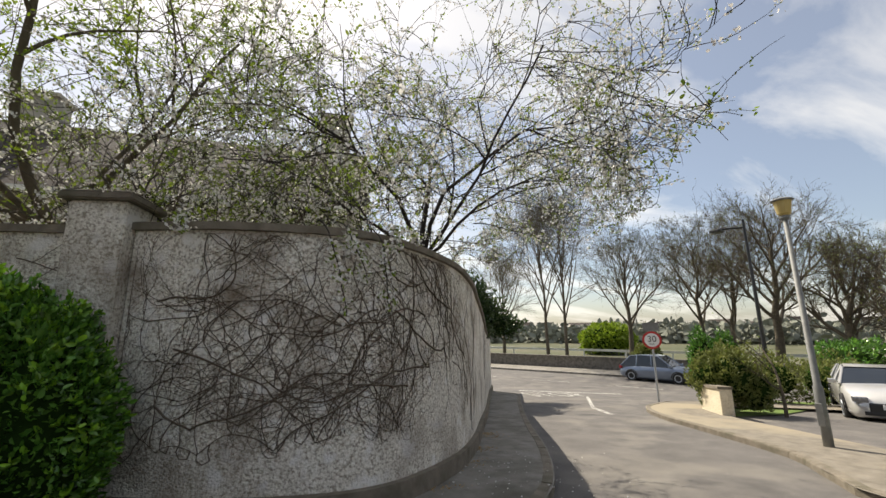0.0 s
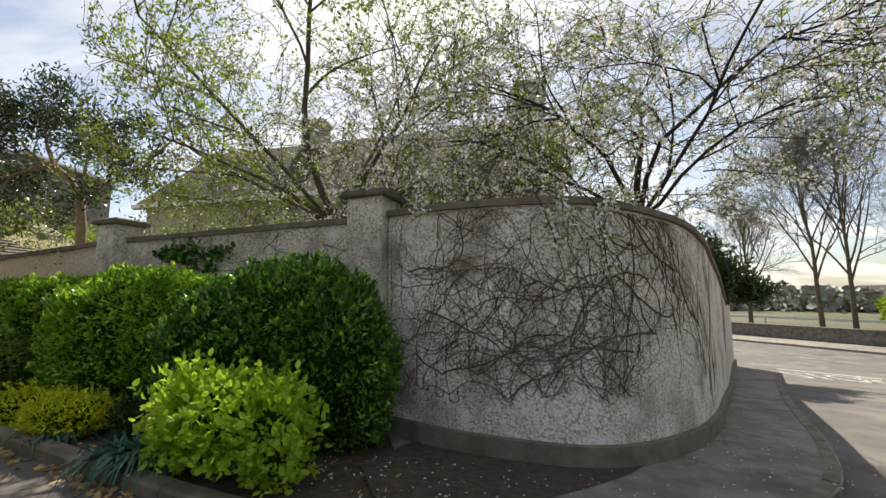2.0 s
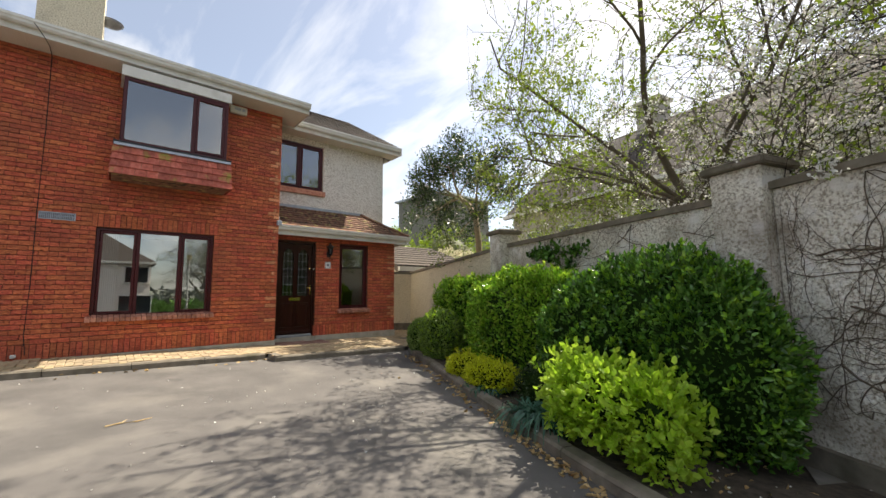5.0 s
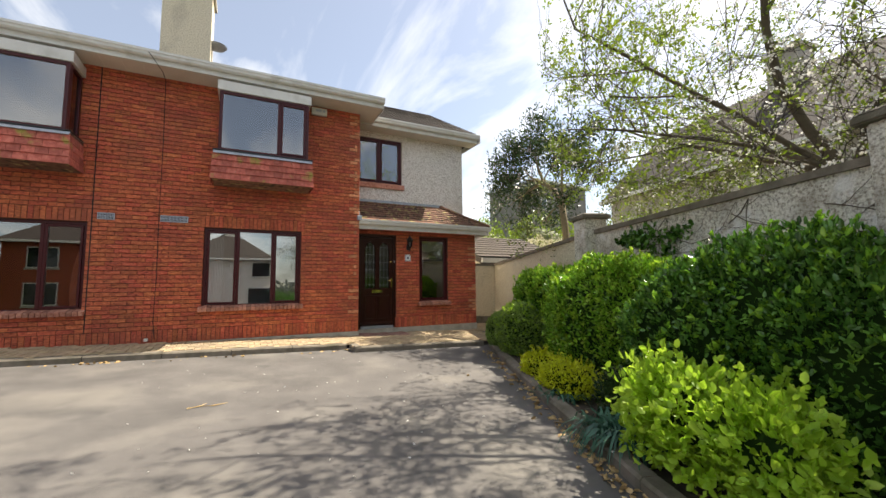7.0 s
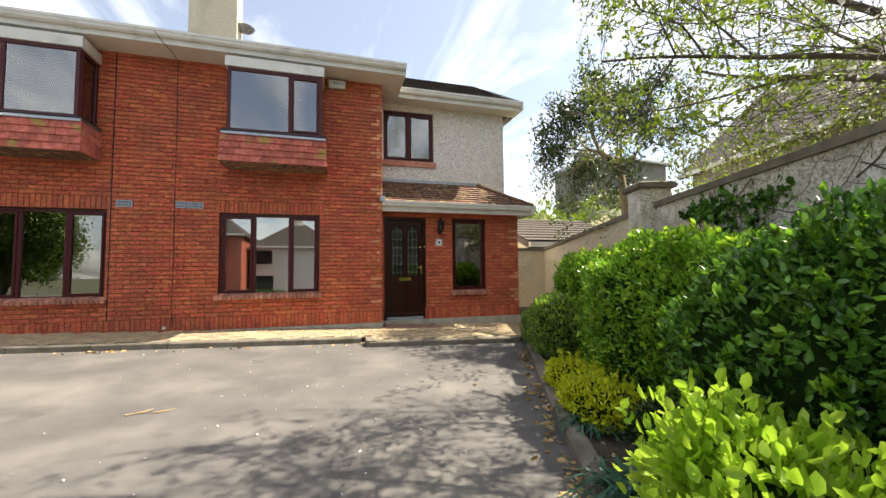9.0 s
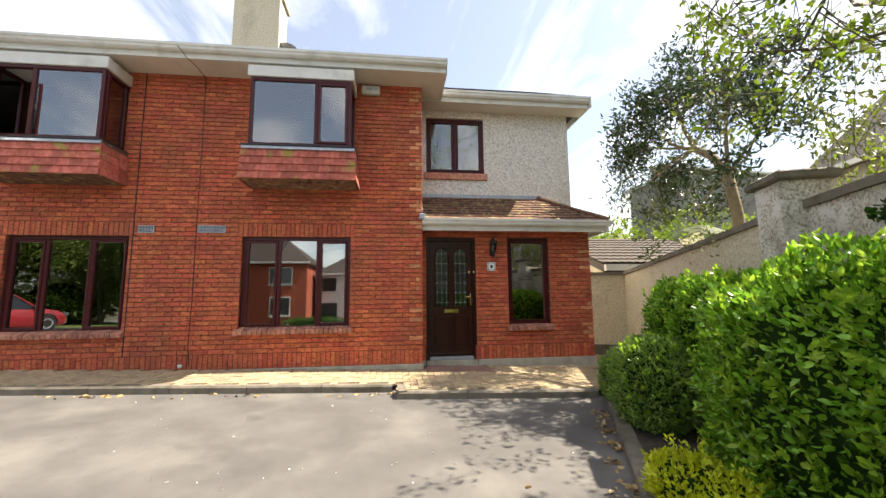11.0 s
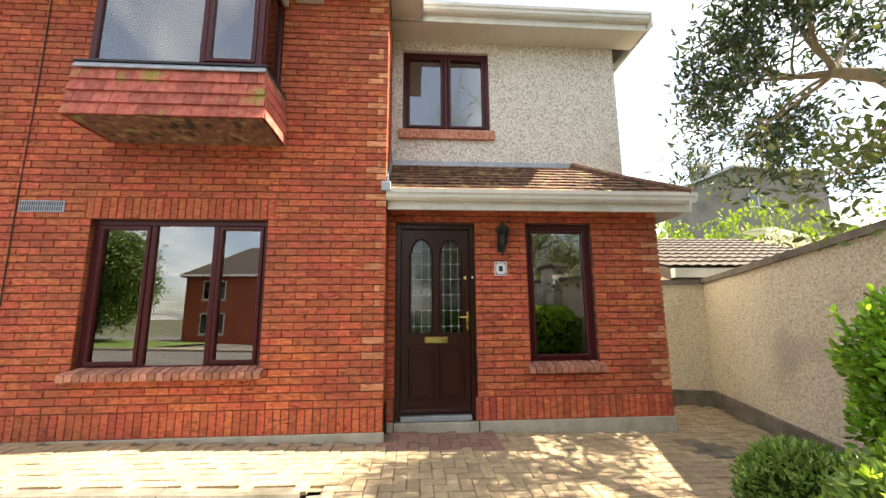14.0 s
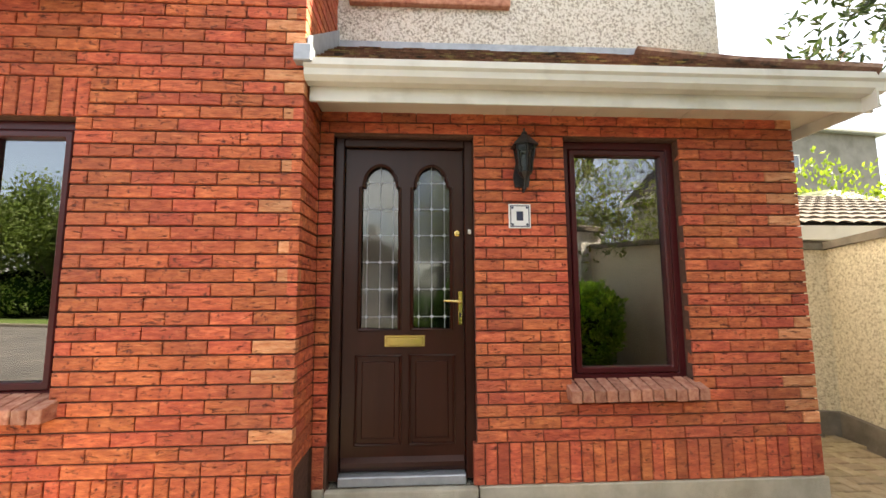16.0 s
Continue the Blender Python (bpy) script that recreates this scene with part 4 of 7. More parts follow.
def eaves(parent, x, y0, y1, z, wall, under=0.20):
    """Boxed soffit, fascia and moulded gutter along y, with its front at x and its top at z."""
    soffit = bmesh.new()
    box((wall, y0, z - under), (x - 0.11, y1, z - under + 0.015), 0, soffit)
    so = part("soffit", soffit, M["soffit"], parent, "off-white boarded soffit")
    n = int((y1 - y0) / 0.30)
    for k in range(1, n):
        part("soffit_joint", box((wall, y0 + k * 0.30 - 0.004, z - under - 0.004), (x - 0.125, y0 + k * 0.30 + 0.004, z - under + 0.0005)), M["soffit"], so)
    part("fascia", box((x - 0.125, y0, z - 0.205), (x - 0.105, y1, z - 0.02), 0.003), M["upvc"], parent, "white fascia board")
    g = prism([(x - 0.104, z - 0.115), (x - 0.045, z - 0.115), (x - 0.02, z - 0.09), (x - 0.014, z - 0.055), (x, z - 0.04), (x, z), (x - 0.012, z), (x - 0.014, z - 0.03), (x - 0.09, z - 0.03), (x - 0.104, z - 0.0)], "y", y0 - 0.01, y1)
    part("gutter", g, M["upvc"], parent, "white moulded gutter")


def tiled_slope(parent, eave, ridge, n_rows, width, mat, name="tile", lap=0.025, thick=0.014, joined=False, jitter=0.003):
    """Courses of flat tiles on a sloped quad: eave and ridge are pairs of 3D points (left, right)."""
    e0, e1, r0, r1 = [Vector(p) for p in (*eave, *ridge)]
    bm_all = bmesh.new() if joined else None
    for r in range(n_rows):
        f0, f1 = r / n_rows, (r + 1) / n_rows
        a0, a1 = e0.lerp(r0, f0), e1.lerp(r1, f0)
        b0, b1 = e0.lerp(r0, f1), e1.lerp(r1, f1)
        up = (b0 - a0).normalized()
        along = (a1 - a0).normalized()
        nrm = along.cross(up).normalized()
        if nrm.z < 0: nrm = -nrm
        length, bl = (a1 - a0).length, (b1 - b0).length
        n = max(1, round(length / width))
        shift = 0.5 if r % 2 else 0.0
        for k in range(-1 if shift else 0, n):
            u0, u1 = max(0, (k + shift) / n) , min(1, (k + 1 + shift) / n)
            if u1 - u0 < 0.12 / n: continue
            g = 0.002 / length
            p0, p1 = a0.lerp(a1, u0 + g), a0.lerp(a1, u1 - g)
            q0, q1 = b0.lerp(b1, u0 + g) + up * lap, b0.lerp(b1, u1 - g) + up * lap
            lift = nrm * (thick + 0.006 + random.uniform(0, jitter))
            bm = bm_all or bmesh.new()
            low = [bm.verts.new(p) for p in (p0 + lift - nrm * thick, p1 + lift - nrm * thick, q1 - nrm * 0.002, q0 - nrm * 0.002)]
            top = [bm.verts.new(p) for p in (p0 + lift, p1 + lift, q1 + nrm * 0.004, q0 + nrm * 0.004)]
            bm.faces.new(top); bm.faces.new(low[::-1])
            for i in range(4):
                j = (i + 1) % 4
                bm.faces.new((low[i], low[j], top[j], top[i]))
            if not joined:
                bmesh.ops.recalc_face_normals(bm, faces=bm.faces[:])
                part(name, bm, mat, parent)
    if joined:
        bmesh.ops.recalc_face_normals(bm_all, faces=bm_all.faces[:])
        tagged(part(name, bm_all, mat, parent), kind="stuff")


def bay(parent, y0, y1, flip=False):
    """Oriel window on a tile-hung skirt under the eaves."""
    x, z0, z1 = -8.38, 3.84, 4.98
    body = part("bay_board", box((A + 0.002, y0 - 0.04, z1), (x + 0.03, y1 + 0.04, 5.16), 0.004), M["upvc"], parent, "white head board of the projecting window")
    split = (y0 + 0.60) if flip else (y1 - 0.55)
    w = window(y0, y1, z0, z1, x, [split], parent, opening=() if flip else (1,), wide_open=(0,) if flip else (), label="projecting burgundy-brown window frame")
    for y in (y0, y1):
        s = 1 if y == y1 else -1
        lo, hi = sorted((y, y - s * 0.06))
        bm = ring(lo, hi, A + 0.005, x - 0.072, z0, z1, 0.058, axis="y")
        part("side_frame", bm, M["frame"], w)
        m = (lo + hi) / 2
        pane = part("pane", box((A + 0.07, m - 0.003, z0 + 0.05), (x - 0.13, m + 0.003, z1 - 0.05)), M["glass"], w)
        pane.visible_shadow = False
    part("bay_floor", box((A - 0.3, y0 + 0.01, z0 - 0.09), (x - 0.02, y1 - 0.01, z0 - 0.02)), M["soffit"], parent)
    part("lead_flashing", prism([(A + 0.004, z0 - 0.015), (A + 0.004, z0 + 0.0), (x + 0.045, z0 - 0.018), (x + 0.075, z0 - 0.075), (x + 0.065, z0 - 0.08), (x + 0.04, z0 - 0.035)], "y", y0 - 0.07, y1 + 0.07), M["lead"], parent, "grey lead flashing")
    part("drip_edge", box((A + 0.004, y0 - 0.08, z0 - 0.012), (x + 0.06, y1 + 0.08, z0 + 0.004)), M["black"], parent)
    # core coloured darker than its tiles, standing in for shade under the bay
    core = part("skirt", prism([(A + 0.003, 3.29), (x + 0.055, 3.29), (x + 0.02, z0 - 0.02), (A + 0.003, z0 - 0.02)], "y", y0 - 0.07, y1 + 0.07), M["oldtile"], parent, "red clay tile skirt below the window, mossy on top")
    zt = z0 - 0.075
    e, t = x + 0.075, x + 0.035
    tiled_slope(core, ((e, y0 - 0.10, 3.285), (e, y1 + 0.10, 3.285)), ((t, y0 - 0.075, zt), (t, y1 + 0.075, zt)), 4, 0.165, M["tile"], lap=0.02, thick=0.02)
    for y, s in ((y0 - 0.10, -1), (y1 + 0.10, 1)):
        a, b = Vector((A + 0.01, y, 3.285)), Vector((e, y, 3.285))
        c, d = Vector((A + 0.01, y - s * 0.025, zt)), Vector((t, y - s * 0.025, zt))
        n_rows = 4
        for r in range(n_rows):
            f0, f1 = r / n_rows, (r + 1) / n_rows
            for k in range(3):
                p0 = a.lerp(c, f0).lerp(b.lerp(d, f0), k / 3 + 0.01)
                p1 = a.lerp(c, f0).lerp(b.lerp(d, f0), (k + 1) / 3)
                q0 = a.lerp(c, f1).lerp(b.lerp(d, f1), k / 3 + 0.01)
                q1 = a.lerp(c, f1).lerp(b.lerp(d, f1), (k + 1) / 3)
                o = Vector((0, s * 0.012, 0))
                bm = bmesh.new()
                vs = [bm.verts.new(p) for p in (p0, p1, q1, q0, p0 + o, p1 + o, q1 + o * 0.3, q0 + o * 0.3)]
                for f in ((0, 1, 2, 3), (4, 5, 6, 7), (0, 1, 5, 4), (1, 2, 6, 5), (2, 3, 7, 6), (3, 0, 4, 7)):
                    bm.faces.new([vs[i] for i in f])
                bmesh.ops.recalc_face_normals(bm, faces=bm.faces[:])
                part("tile", bm, M["tile"], core)
    return w


window(*GW, A - 0.07, [0.18, 0.80], house, opening=(0, 2))
sill(GW[0] - 0.05, GW[1] + 0.05, A, 1.0, house)
window(*NGW, A - 0.07, [NGW[0] + 0.54, NGW[1] - 0.58], house, opening=(0, 2))
sill(NGW[0] - 0.05, NGW[1] + 0.05, A, 1.0, house)
window(*SW, P - 0.07, [], house, opening=(0,))
sill(SW[0] - 0.04, SW[1] + 0.04, P, 0.955, house)
window(*UW, W - 0.05, [3.27], house, opening=(0, 1))
usill = part("sill", box((W - 0.05, UW[0] - 0.05, 3.77), (W + 0.05, UW[1] + 0.05, 3.90), 0.012), M["sillbrick"], house, "brown brick sill")
bay(house, BAY[0], BAY[1])
bay(house, NBAY[0], NBAY[1], flip=True)
curtain(-8.46, -0.14, 0.50, 3.8, 4.95, house)
curtain(-9.35, -0.33, -0.08, 1.0, 2.46, house)
curtain(-9.35, NGW[0] + 0.1, NGW[0] + 0.55, 1.0, 2.46, house)

eaves(house, -8.30, Y_L, 2.95, 5.44, A)
eaves(house, -9.20, 2.93, 5.92, 5.40, W)
eaves(house, -8.88, 2.56, 6.02, 2.83, P - 0.02, under=0.135)
# the end of the main eaves turns back to the rendered wall
part("soffit", box((-9.32, 2.56, 5.243), (-8.405, 2.93, 5.255)), M["soffit"], house)
part("soffit", box((-9.72, Y_Q + 0.002, 5.2), (-9.31, 2.928, 5.215)), M["soffit"], house)
part("fascia", box((-9.325, Y_Q + 0.002, 5.2), (-9.312, 2.93, 5.25)), M["upvc"], house)
part("fascia", box((-9.31, 2.935, 5.222), (-8.405, 2.952, 5.42)), M["upvc"], house)
part("fascia", box((-11.0, 5.93, 5.19), (-9.20, 5.95, 5.40)), M["upvc"], house)
part("fascia", box((-9.95, 5.945, 2.62), (-8.90, 5.962, 2.82)), M["upvc"], house)
part("gutter", prism([(5.962, 2.72), (6.02, 2.72), (6.05, 2.78), (6.05, 2.83), (6.04, 2.83), (5.962, 2.8)], "x", -9.95, -8.90), M["upvc"], house)
part("soffit", box((-9.95, Y_P + 0.002, 2.694), (-8.99, 5.93, 2.709)), M["soffit"], house)

# roofs
roof = part("roof", prism([(-8.36, 5.43), (-12.6, 7.35), (-16.8, 5.43), (-16.8, 5.36), (-8.36, 5.36)], "y", Y_L - 0.2, 2.93), M["darktile"], house, "low dark tiled main roof")
tiled_slope(roof, ((-8.33, Y_L - 0.2, 5.43), (-8.33, 2.95, 5.43)), ((-12.6, Y_L - 0.2, 7.36), (-12.6, 2.95, 7.36)), 20, 0.3, M["darktile"], joined=True)
roof2 = part("roof", prism([(-9.26, 5.39), (-12.6, 7.34), (-16.8, 5.39), (-16.8, 5.33), (-9.26, 5.33)], "y", 2.95, 5.93), M["darktile"], house, "dark tiled roof over the rendered wall")
tiled_slope(roof2, ((-9.23, 2.95, 5.39), (-9.23, 5.95, 5.39)), ((-12.6, 2.95, 7.35), (-12.6, 5.95, 7.35)), 16, 0.3, M["darktile"], joined=True)
bm = bmesh.new()
vs = [bm.verts.new(p) for p in ((-8.93, 2.56, 2.80), (-8.93, 5.96, 2.80), (W, 4.92, 3.40), (W, 2.56, 3.40), (-10.0, 5.96, 2.80), (W, 2.56, 2.70), (-10.0, 5.9, 2.70))]
bm.faces.new((vs[0], vs[1], vs[2], vs[3])); bm.faces.new((vs[1], vs[4], vs[2]))
proof = part("porch_roof", bm, M["oldtile"], house, "lean-to porch roof of worn red-brown tiles with moss")
tiled_slope(proof, ((-8.90, 2.57, 2.81), (-8.90, 5.98, 2.81)), ((W + 0.01, 2.57, 3.40), (W + 0.01, 4.94, 3.40)), 9, 0.165, M["oldtile"], jitter=0.008)
part("hip_tile", tube([(-8.9, 5.98, 2.84), (-9.3, 5.45, 3.12), (W + 0.02, 4.93, 3.43)], 0.05, 8), M["oldtile"], proof, "weathered clay hip tiles")
part("lead_flashing", box((W + 0.001, 2.57, 3.385), (W + 0.012, 4.95, 3.47)), M["lead"], house)
part("lead_flashing", prism([(-8.92, 2.80), (W, 3.42), (W, 3.56), (-8.92, 2.98)], "y", Y_Q + 0.008, Y_Q + 0.016), M["lead"], house, "stepped lead flashing")
part("drip_tray", box((-8.935, 2.50, 2.80), (-8.86, 2.60, 2.90), 0.006), M["lead"], house)

# chimney
chim = part("chimney", box((-11.6, -1.62, 6.4), (-11.0, -0.60, 8.5), 0.01), M["creamdash"], house, "cream rendered chimney stack")
part("chimney_cap", box((-11.66, -1.68, 8.5), (-10.94, -0.54, 8.6), 0.01), M["concrete"], chim)
for y in (-1.35, -0.87):
    part("chimney_pot", lathe([(0.13, 8.6), (0.12, 8.95), (0.14, 8.97), (0.14, 9.02), (0.10, 9.02)], (-11.3, y, 0), 14), M["tile"], chim)
part("aerial_dish", lathe([(0.02, 0.0), (0.2, 0.06), (0.24, 0.10), (0.235, 0.10)], (-11.3, -0.5, 7.3), 16), M["steel"], chim)

# ---- front door ----
DY0, DY1, DZ0, DZ1, DX = 2.705, 3.485, 0.42, 2.48, P - 0.10


def front_door():
    bm = bmesh.new()
    fx = P - 0.06
    box((fx - 0.09, DOOR[0], DOOR[2] + 0.02), (fx, DY0 - 0.004, DOOR[3]), 0.006, bm)
    box((fx - 0.09, DY1 + 0.004, DOOR[2] + 0.02), (fx, DOOR[1], DOOR[3]), 0.006, bm)
    box((fx - 0.09, DY0 - 0.004, DZ1 + 0.004), (fx, DY1 + 0.004, DOOR[3]), 0.006, bm)
    part("door_frame", bm, M["door"], house, "dark brown door frame")
    part("threshold", box((P - 0.2, DOOR[0], DOOR[2] - 0.12), (P + 0.03, DOOR[1], DOOR[2] - 0.0), 0.01), M["concrete"], house, "pale concrete door step")
    part("threshold_strip", box((P - 0.15, DY0, DOOR[2]), (P - 0.03, DY1, DZ0 - 0.005), 0.006), M["steel"], house)
    th = 0.045
    g = [(2.805, 3.065), (3.145, 3.405)]
    zg0, zs, zt = 1.285, 2.22, 2.37
    bm = bmesh.new()
    ys = [DY0, g[0][0], g[0][1], g[1][0], g[1][1], DY1]
    box((DX - th, DY0, DZ0), (DX, DY1, zg0), 0, bm)
    door = part("front_door", bm, M["door"], house, "dark brown panelled front door with two arched leaded lights")
    for a, b in ((0, 1), (2, 3), (4, 5)):
        part("stile", box((DX - th, ys[a], zg0), (DX, ys[b], DZ1)), M["door"], door)
    for lo, hi in g:
        m, r = (lo + hi) / 2, (hi - lo) / 2
        arc = [(lo, zs), (lo + 0.02, zs + 0.0)] + [(m - (r - 0.02) * math.cos(k * math.pi / 12), zs + (zt - zs) * math.sin(k * math.pi / 12)) for k in range(1, 12)] + [(hi - 0.02, zs), (hi, zs)]
        part("top_rail", prism(arc + [(hi, DZ1), (lo, DZ1)], "x", DX - th, DX), M["door"], door)
    for n_, (lo, hi) in enumerate(g):
        m, r = (lo + hi) / 2, (hi - lo) / 2
        loop = [(lo, zg0), (lo, zs), (lo + 0.02, zs)] + [(m - (r - 0.02) * math.cos(k * math.pi / 12), zs + (zt - zs) * math.sin(k * math.pi / 12)) for k in range(1, 12)] + [(hi - 0.02, zs), (hi, zs), (hi, zg0), (lo, zg0)]
        part("glazing_bead", tube([(DX + 0.002, y, z) for y, z in loop], 0.012, 6), M["door"], door)
        pane = part("leaded_pane", box((DX - 0.028, lo - 0.002, zg0 - 0.002), (DX - 0.022, hi + 0.002, zt + 0.002)), M["patterned"], door, "textured glass with lead lines")
        pane.visible_shadow = False
        lead = bmesh.new()
        for y in (lo + 0.045, m, hi - 0.045):
            tube([(DX - 0.019, y, zg0 + 0.005), (DX - 0.019, y, zt - (0.005 if y == m else 0.05))], 0.0022, 5, lead)
        for k in range(6):
            z = zg0 + 0.08 + k * 0.178
            tube([(DX - 0.019, lo + 0.004, z), (DX - 0.019, hi - 0.004, z)], 0.0022, 5, lead)
            for y in (lo + 0.045, m, hi - 0.045):
                prism([(y - 0.014, z), (y, z - 0.014), (y + 0.014, z), (y, z + 0.014)], "x", DX - 0.021, DX - 0.016, lead)
        part("lead_came", lead, M["lead"], door)
        for z0_, z1_ in ((0.58, 1.12),):
            mould = bmesh.new()
            a, b = lo - 0.01, hi + 0.01
            tube([(DX + 0.003, a, z0_), (DX + 0.003, a, z1_), (DX + 0.003, b, z1_), (DX + 0.003, b, z0_), (DX + 0.003, a, z0_)], 0.011, 6, mould)
            box((DX - 0.002, a + 0.035, z0_ + 0.035), (DX + 0.007, b - 0.035, z1_ - 0.035), 0.006, mould)
            part("door_panel", mould, M["door"], door)
    part("weather_bar", prism([(DX, DZ0 + 0.03), (DX + 0.035, DZ0 + 0.035), (DX + 0.03, DZ0 + 0.06), (DX, DZ0 + 0.085)], "y", DY0 + 0.01, DY1 - 0.01), M["door"], door)
    letter = part("letterbox", box((DX, 2.970, 1.175), (DX + 0.012, 3.232, 1.25), 0.004), M["brass"], door, "polished brass letterbox")
    part("letter_flap", box((DX + 0.010, 2.985, 1.185), (DX + 0.020, 3.217, 1.237), 0.004), M["brass"], letter)
    hb = part("door_handle", box((DX, 3.445, 1.31), (DX + 0.010, 3.477, 1.53), 0.004), M["brass"], door, "brass lever handle on a long plate")
    part("lever", tube([(DX + 0.008, 3.461, 1.46), (DX + 0.05, 3.461, 1.462), (DX + 0.055, 3.440, 1.463), (DX + 0.05, 3.350, 1.468)], [0.009, 0.009, 0.009, 0.007], 8), M["brass"], hb)
    part("keyhole", box((DX + 0.010, 3.456, 1.36), (DX + 0.012, 3.466, 1.39)), M["black"], hb)
    k = bmesh.new()
    tube([(DX, 3.444, 1.91), (DX + 0.012, 3.444, 1.91), (DX + 0.016, 3.444, 1.91)], [0.02, 0.02, 0.012], 14, k)
    part("latch_lock", k, M["brass"], door)
    part("door_bell", box((P - 0.06, 3.510, 1.90), (P - 0.045, 3.532, 1.93), 0.003), M["upvc"], house)


front_door()

# ---- things on the front ----
def wall_lantern(y, z):
    c = Vector((P + 0.10, y, z))
    root = thing("wall_lantern", (P, y, z), "black carriage lantern on a bracket beside the front door", "lamp")
    n = 6
    def ring(r, dz):
        return [c + Vector((r * math.cos(k * math.tau / n), r * math.sin(k * math.tau / n), dz)) for k in range(n)]
    lo, hi = ring(0.042, -0.09), ring(0.068, 0.08)
    fr = bmesh.new()
    for k in range(n):
        tube([lo[k], hi[k]], 0.006, 5, fr)
        tube([lo[k], lo[(k + 1) % n]], 0.005, 5, fr)
        tube([hi[k], hi[(k + 1) % n]], 0.006, 5, fr)
    part("lantern_frame", fr, M["black"], root)
    gl = bmesh.new()
    for k in range(n):
        j = (k + 1) % n
        gl.faces.new([gl.verts.new(p) for p in (lo[k], lo[j], hi[j], hi[k])])
    pane = part("lantern_glass", gl, M["dark_glass"], root, "smoky lantern glass")
    part("lantern_roof", lathe([(0.092, 0.08), (0.085, 0.092), (0.03, 0.15), (0.022, 0.155), (0.02, 0.17), (0.008, 0.185), (0.008, 0.20)], c, 6), M["black"], root)
    part("lantern_base", lathe([(0.008, -0.15), (0.012, -0.13), (0.03, -0.11), (0.046, -0.09)], c, 8), M["black"], root)
    part("bulb", lathe([(0.012, -0.08), (0.02, -0.03), (0.022, 0.0), (0.012, 0.03)], c, 10), M["curtain"], root)
    part("back_plate", prism([(y - 0.045, z - 0.16), (y + 0.045, z - 0.16), (y + 0.055, z - 0.09), (y + 0.04, z - 0.01), (y - 0.04, z - 0.01), (y - 0.055, z - 0.09)], "x", P, P + 0.015), M["black"], root)
    part("bracket_arm", tube([(P + 0.01, y, z - 0.12), (P + 0.05, y, z - 0.20), (P + 0.09, y, z - 0.19), (P + 0.10, y, z - 0.14)], 0.009, 7), M["black"], root)


wall_lantern(3.86, 2.36)


def number_tile(y0, y1, z0, z1):
    root = thing("number_plate", (P, y0, z0), "small white glazed tile with a dark patterned border, beside the door", "number plate")
    part("tile_body", box((P, y0, z0), (P + 0.010, y1, z1), 0.003), M["sign_white"], root)
    e, w = 0.010, 0.006
    for a, b, c, d in ((y0 + e, y1 - e, z0 + e, z0 + e + w), (y0 + e, y1 - e, z1 - e - w, z1 - e), (y0 + e, y0 + e + w, z0 + e + w, z1 - e - w), (y1 - e - w, y1 - e, z0 + e + w, z1 - e - w)):
        part("border_line", box((P + 0.009, a, c), (P + 0.0112, b, d)), M["navy"], root)
    for a in (y0 + 0.018, y1 - 0.032):
        for c in (z0 + 0.018, z1 - 0.032):
            part("corner_mark", box((P + 0.009, a, c), (P + 0.0112, a + 0.014, c + 0.014)), M["navy"], root)
    part("plain_bar", box((P + 0.010, (y0 + y1) / 2 - 0.022, z0 + 0.05), (P + 0.0118, (y0 + y1) / 2 + 0.022, z1 - 0.05)), M["navy"], root)


number_tile(3.77, 3.915, 1.93, 2.09)


def vent(y0, y1, z0, z1):
    root = thing("air_vent", (A, y0, z0), "grey louvred wall vent set in the brickwork", "vent")
    part("vent_frame", box((A, y0, z0), (A + 0.008, y1, z1), 0.002), M["lead"], root)
    n = int((y1 - y0) / 0.022)
    for k in range(n):
        a = y0 + 0.012 + k * (y1 - y0 - 0.02) / n
        for c in (z0 + 0.012, (z0 + z1) / 2 + 0.004):
            part("slot", box((A + 0.008, a, c), (A + 0.0095, a + 0.011, c + (z1 - z0) / 2 - 0.016)), M["black"], root)


vent(-1.98, -1.74, 2.53, 2.65)
vent(-1.09, -0.66, 2.54, 2.66)


def alarm_box(y0, y1, z0, z1):
    root = thing("alarm_box", (A, y0, z0), "beige plastic alarm box under the eaves", "alarm box")
    part("alarm_case", box((A, y0, z0), (A + 0.075, y1, z1), 0.02), M["beige"], root)
    for a, b in ((0.08, 0.2), (0.22, 0.28)):
        part("alarm_mark", box((A + 0.075, y0 + a, z0 + 0.07), (A + 0.0765, y0 + b, z0 + 0.12)), M["lead"], root)


alarm_box(1.49, 1.81, 5.03, 5.19)
cable = thing("cable", (A, -1.11, 0.5), "thin dark cable running down the brick front", "cable")
part("wire", tube([(A + 0.01, -1.12, 5.22), (A + 0.008, -1.105, 4.0), (A + 0.01, -1.11, 2.7), (A + 0.009, -1.10, 1.5), (A + 0.01, -1.115, 0.75), (A + 0.01, -1.08, 0.45)], 0.006, 5), M["rubber"], cable)
part("wire", tube([(-8.31, -1.28, 5.38), (-8.36, -1.16, 5.22), (-8.6, -1.12, 5.21), (A + 0.01, -1.12, 5.20)], 0.006, 5), M["rubber"], cable)
part("outlet", lathe([(0.03, 0.42), (0.035, 0.44), (0.03, 0.47)], (A + 0.03, -1.2, 0), 10), M["upvc"], cable)
joint = part("movement_joint", box((A - 0.004, -2.055, 0.6), (A + 0.004, -2.04, 5.24)), M["rubber"], front)
part("eaves_vent", box((W, 4.0, 5.10), (W + 0.01, 4.22, 5.19), 0.003), M["soffit"], house)

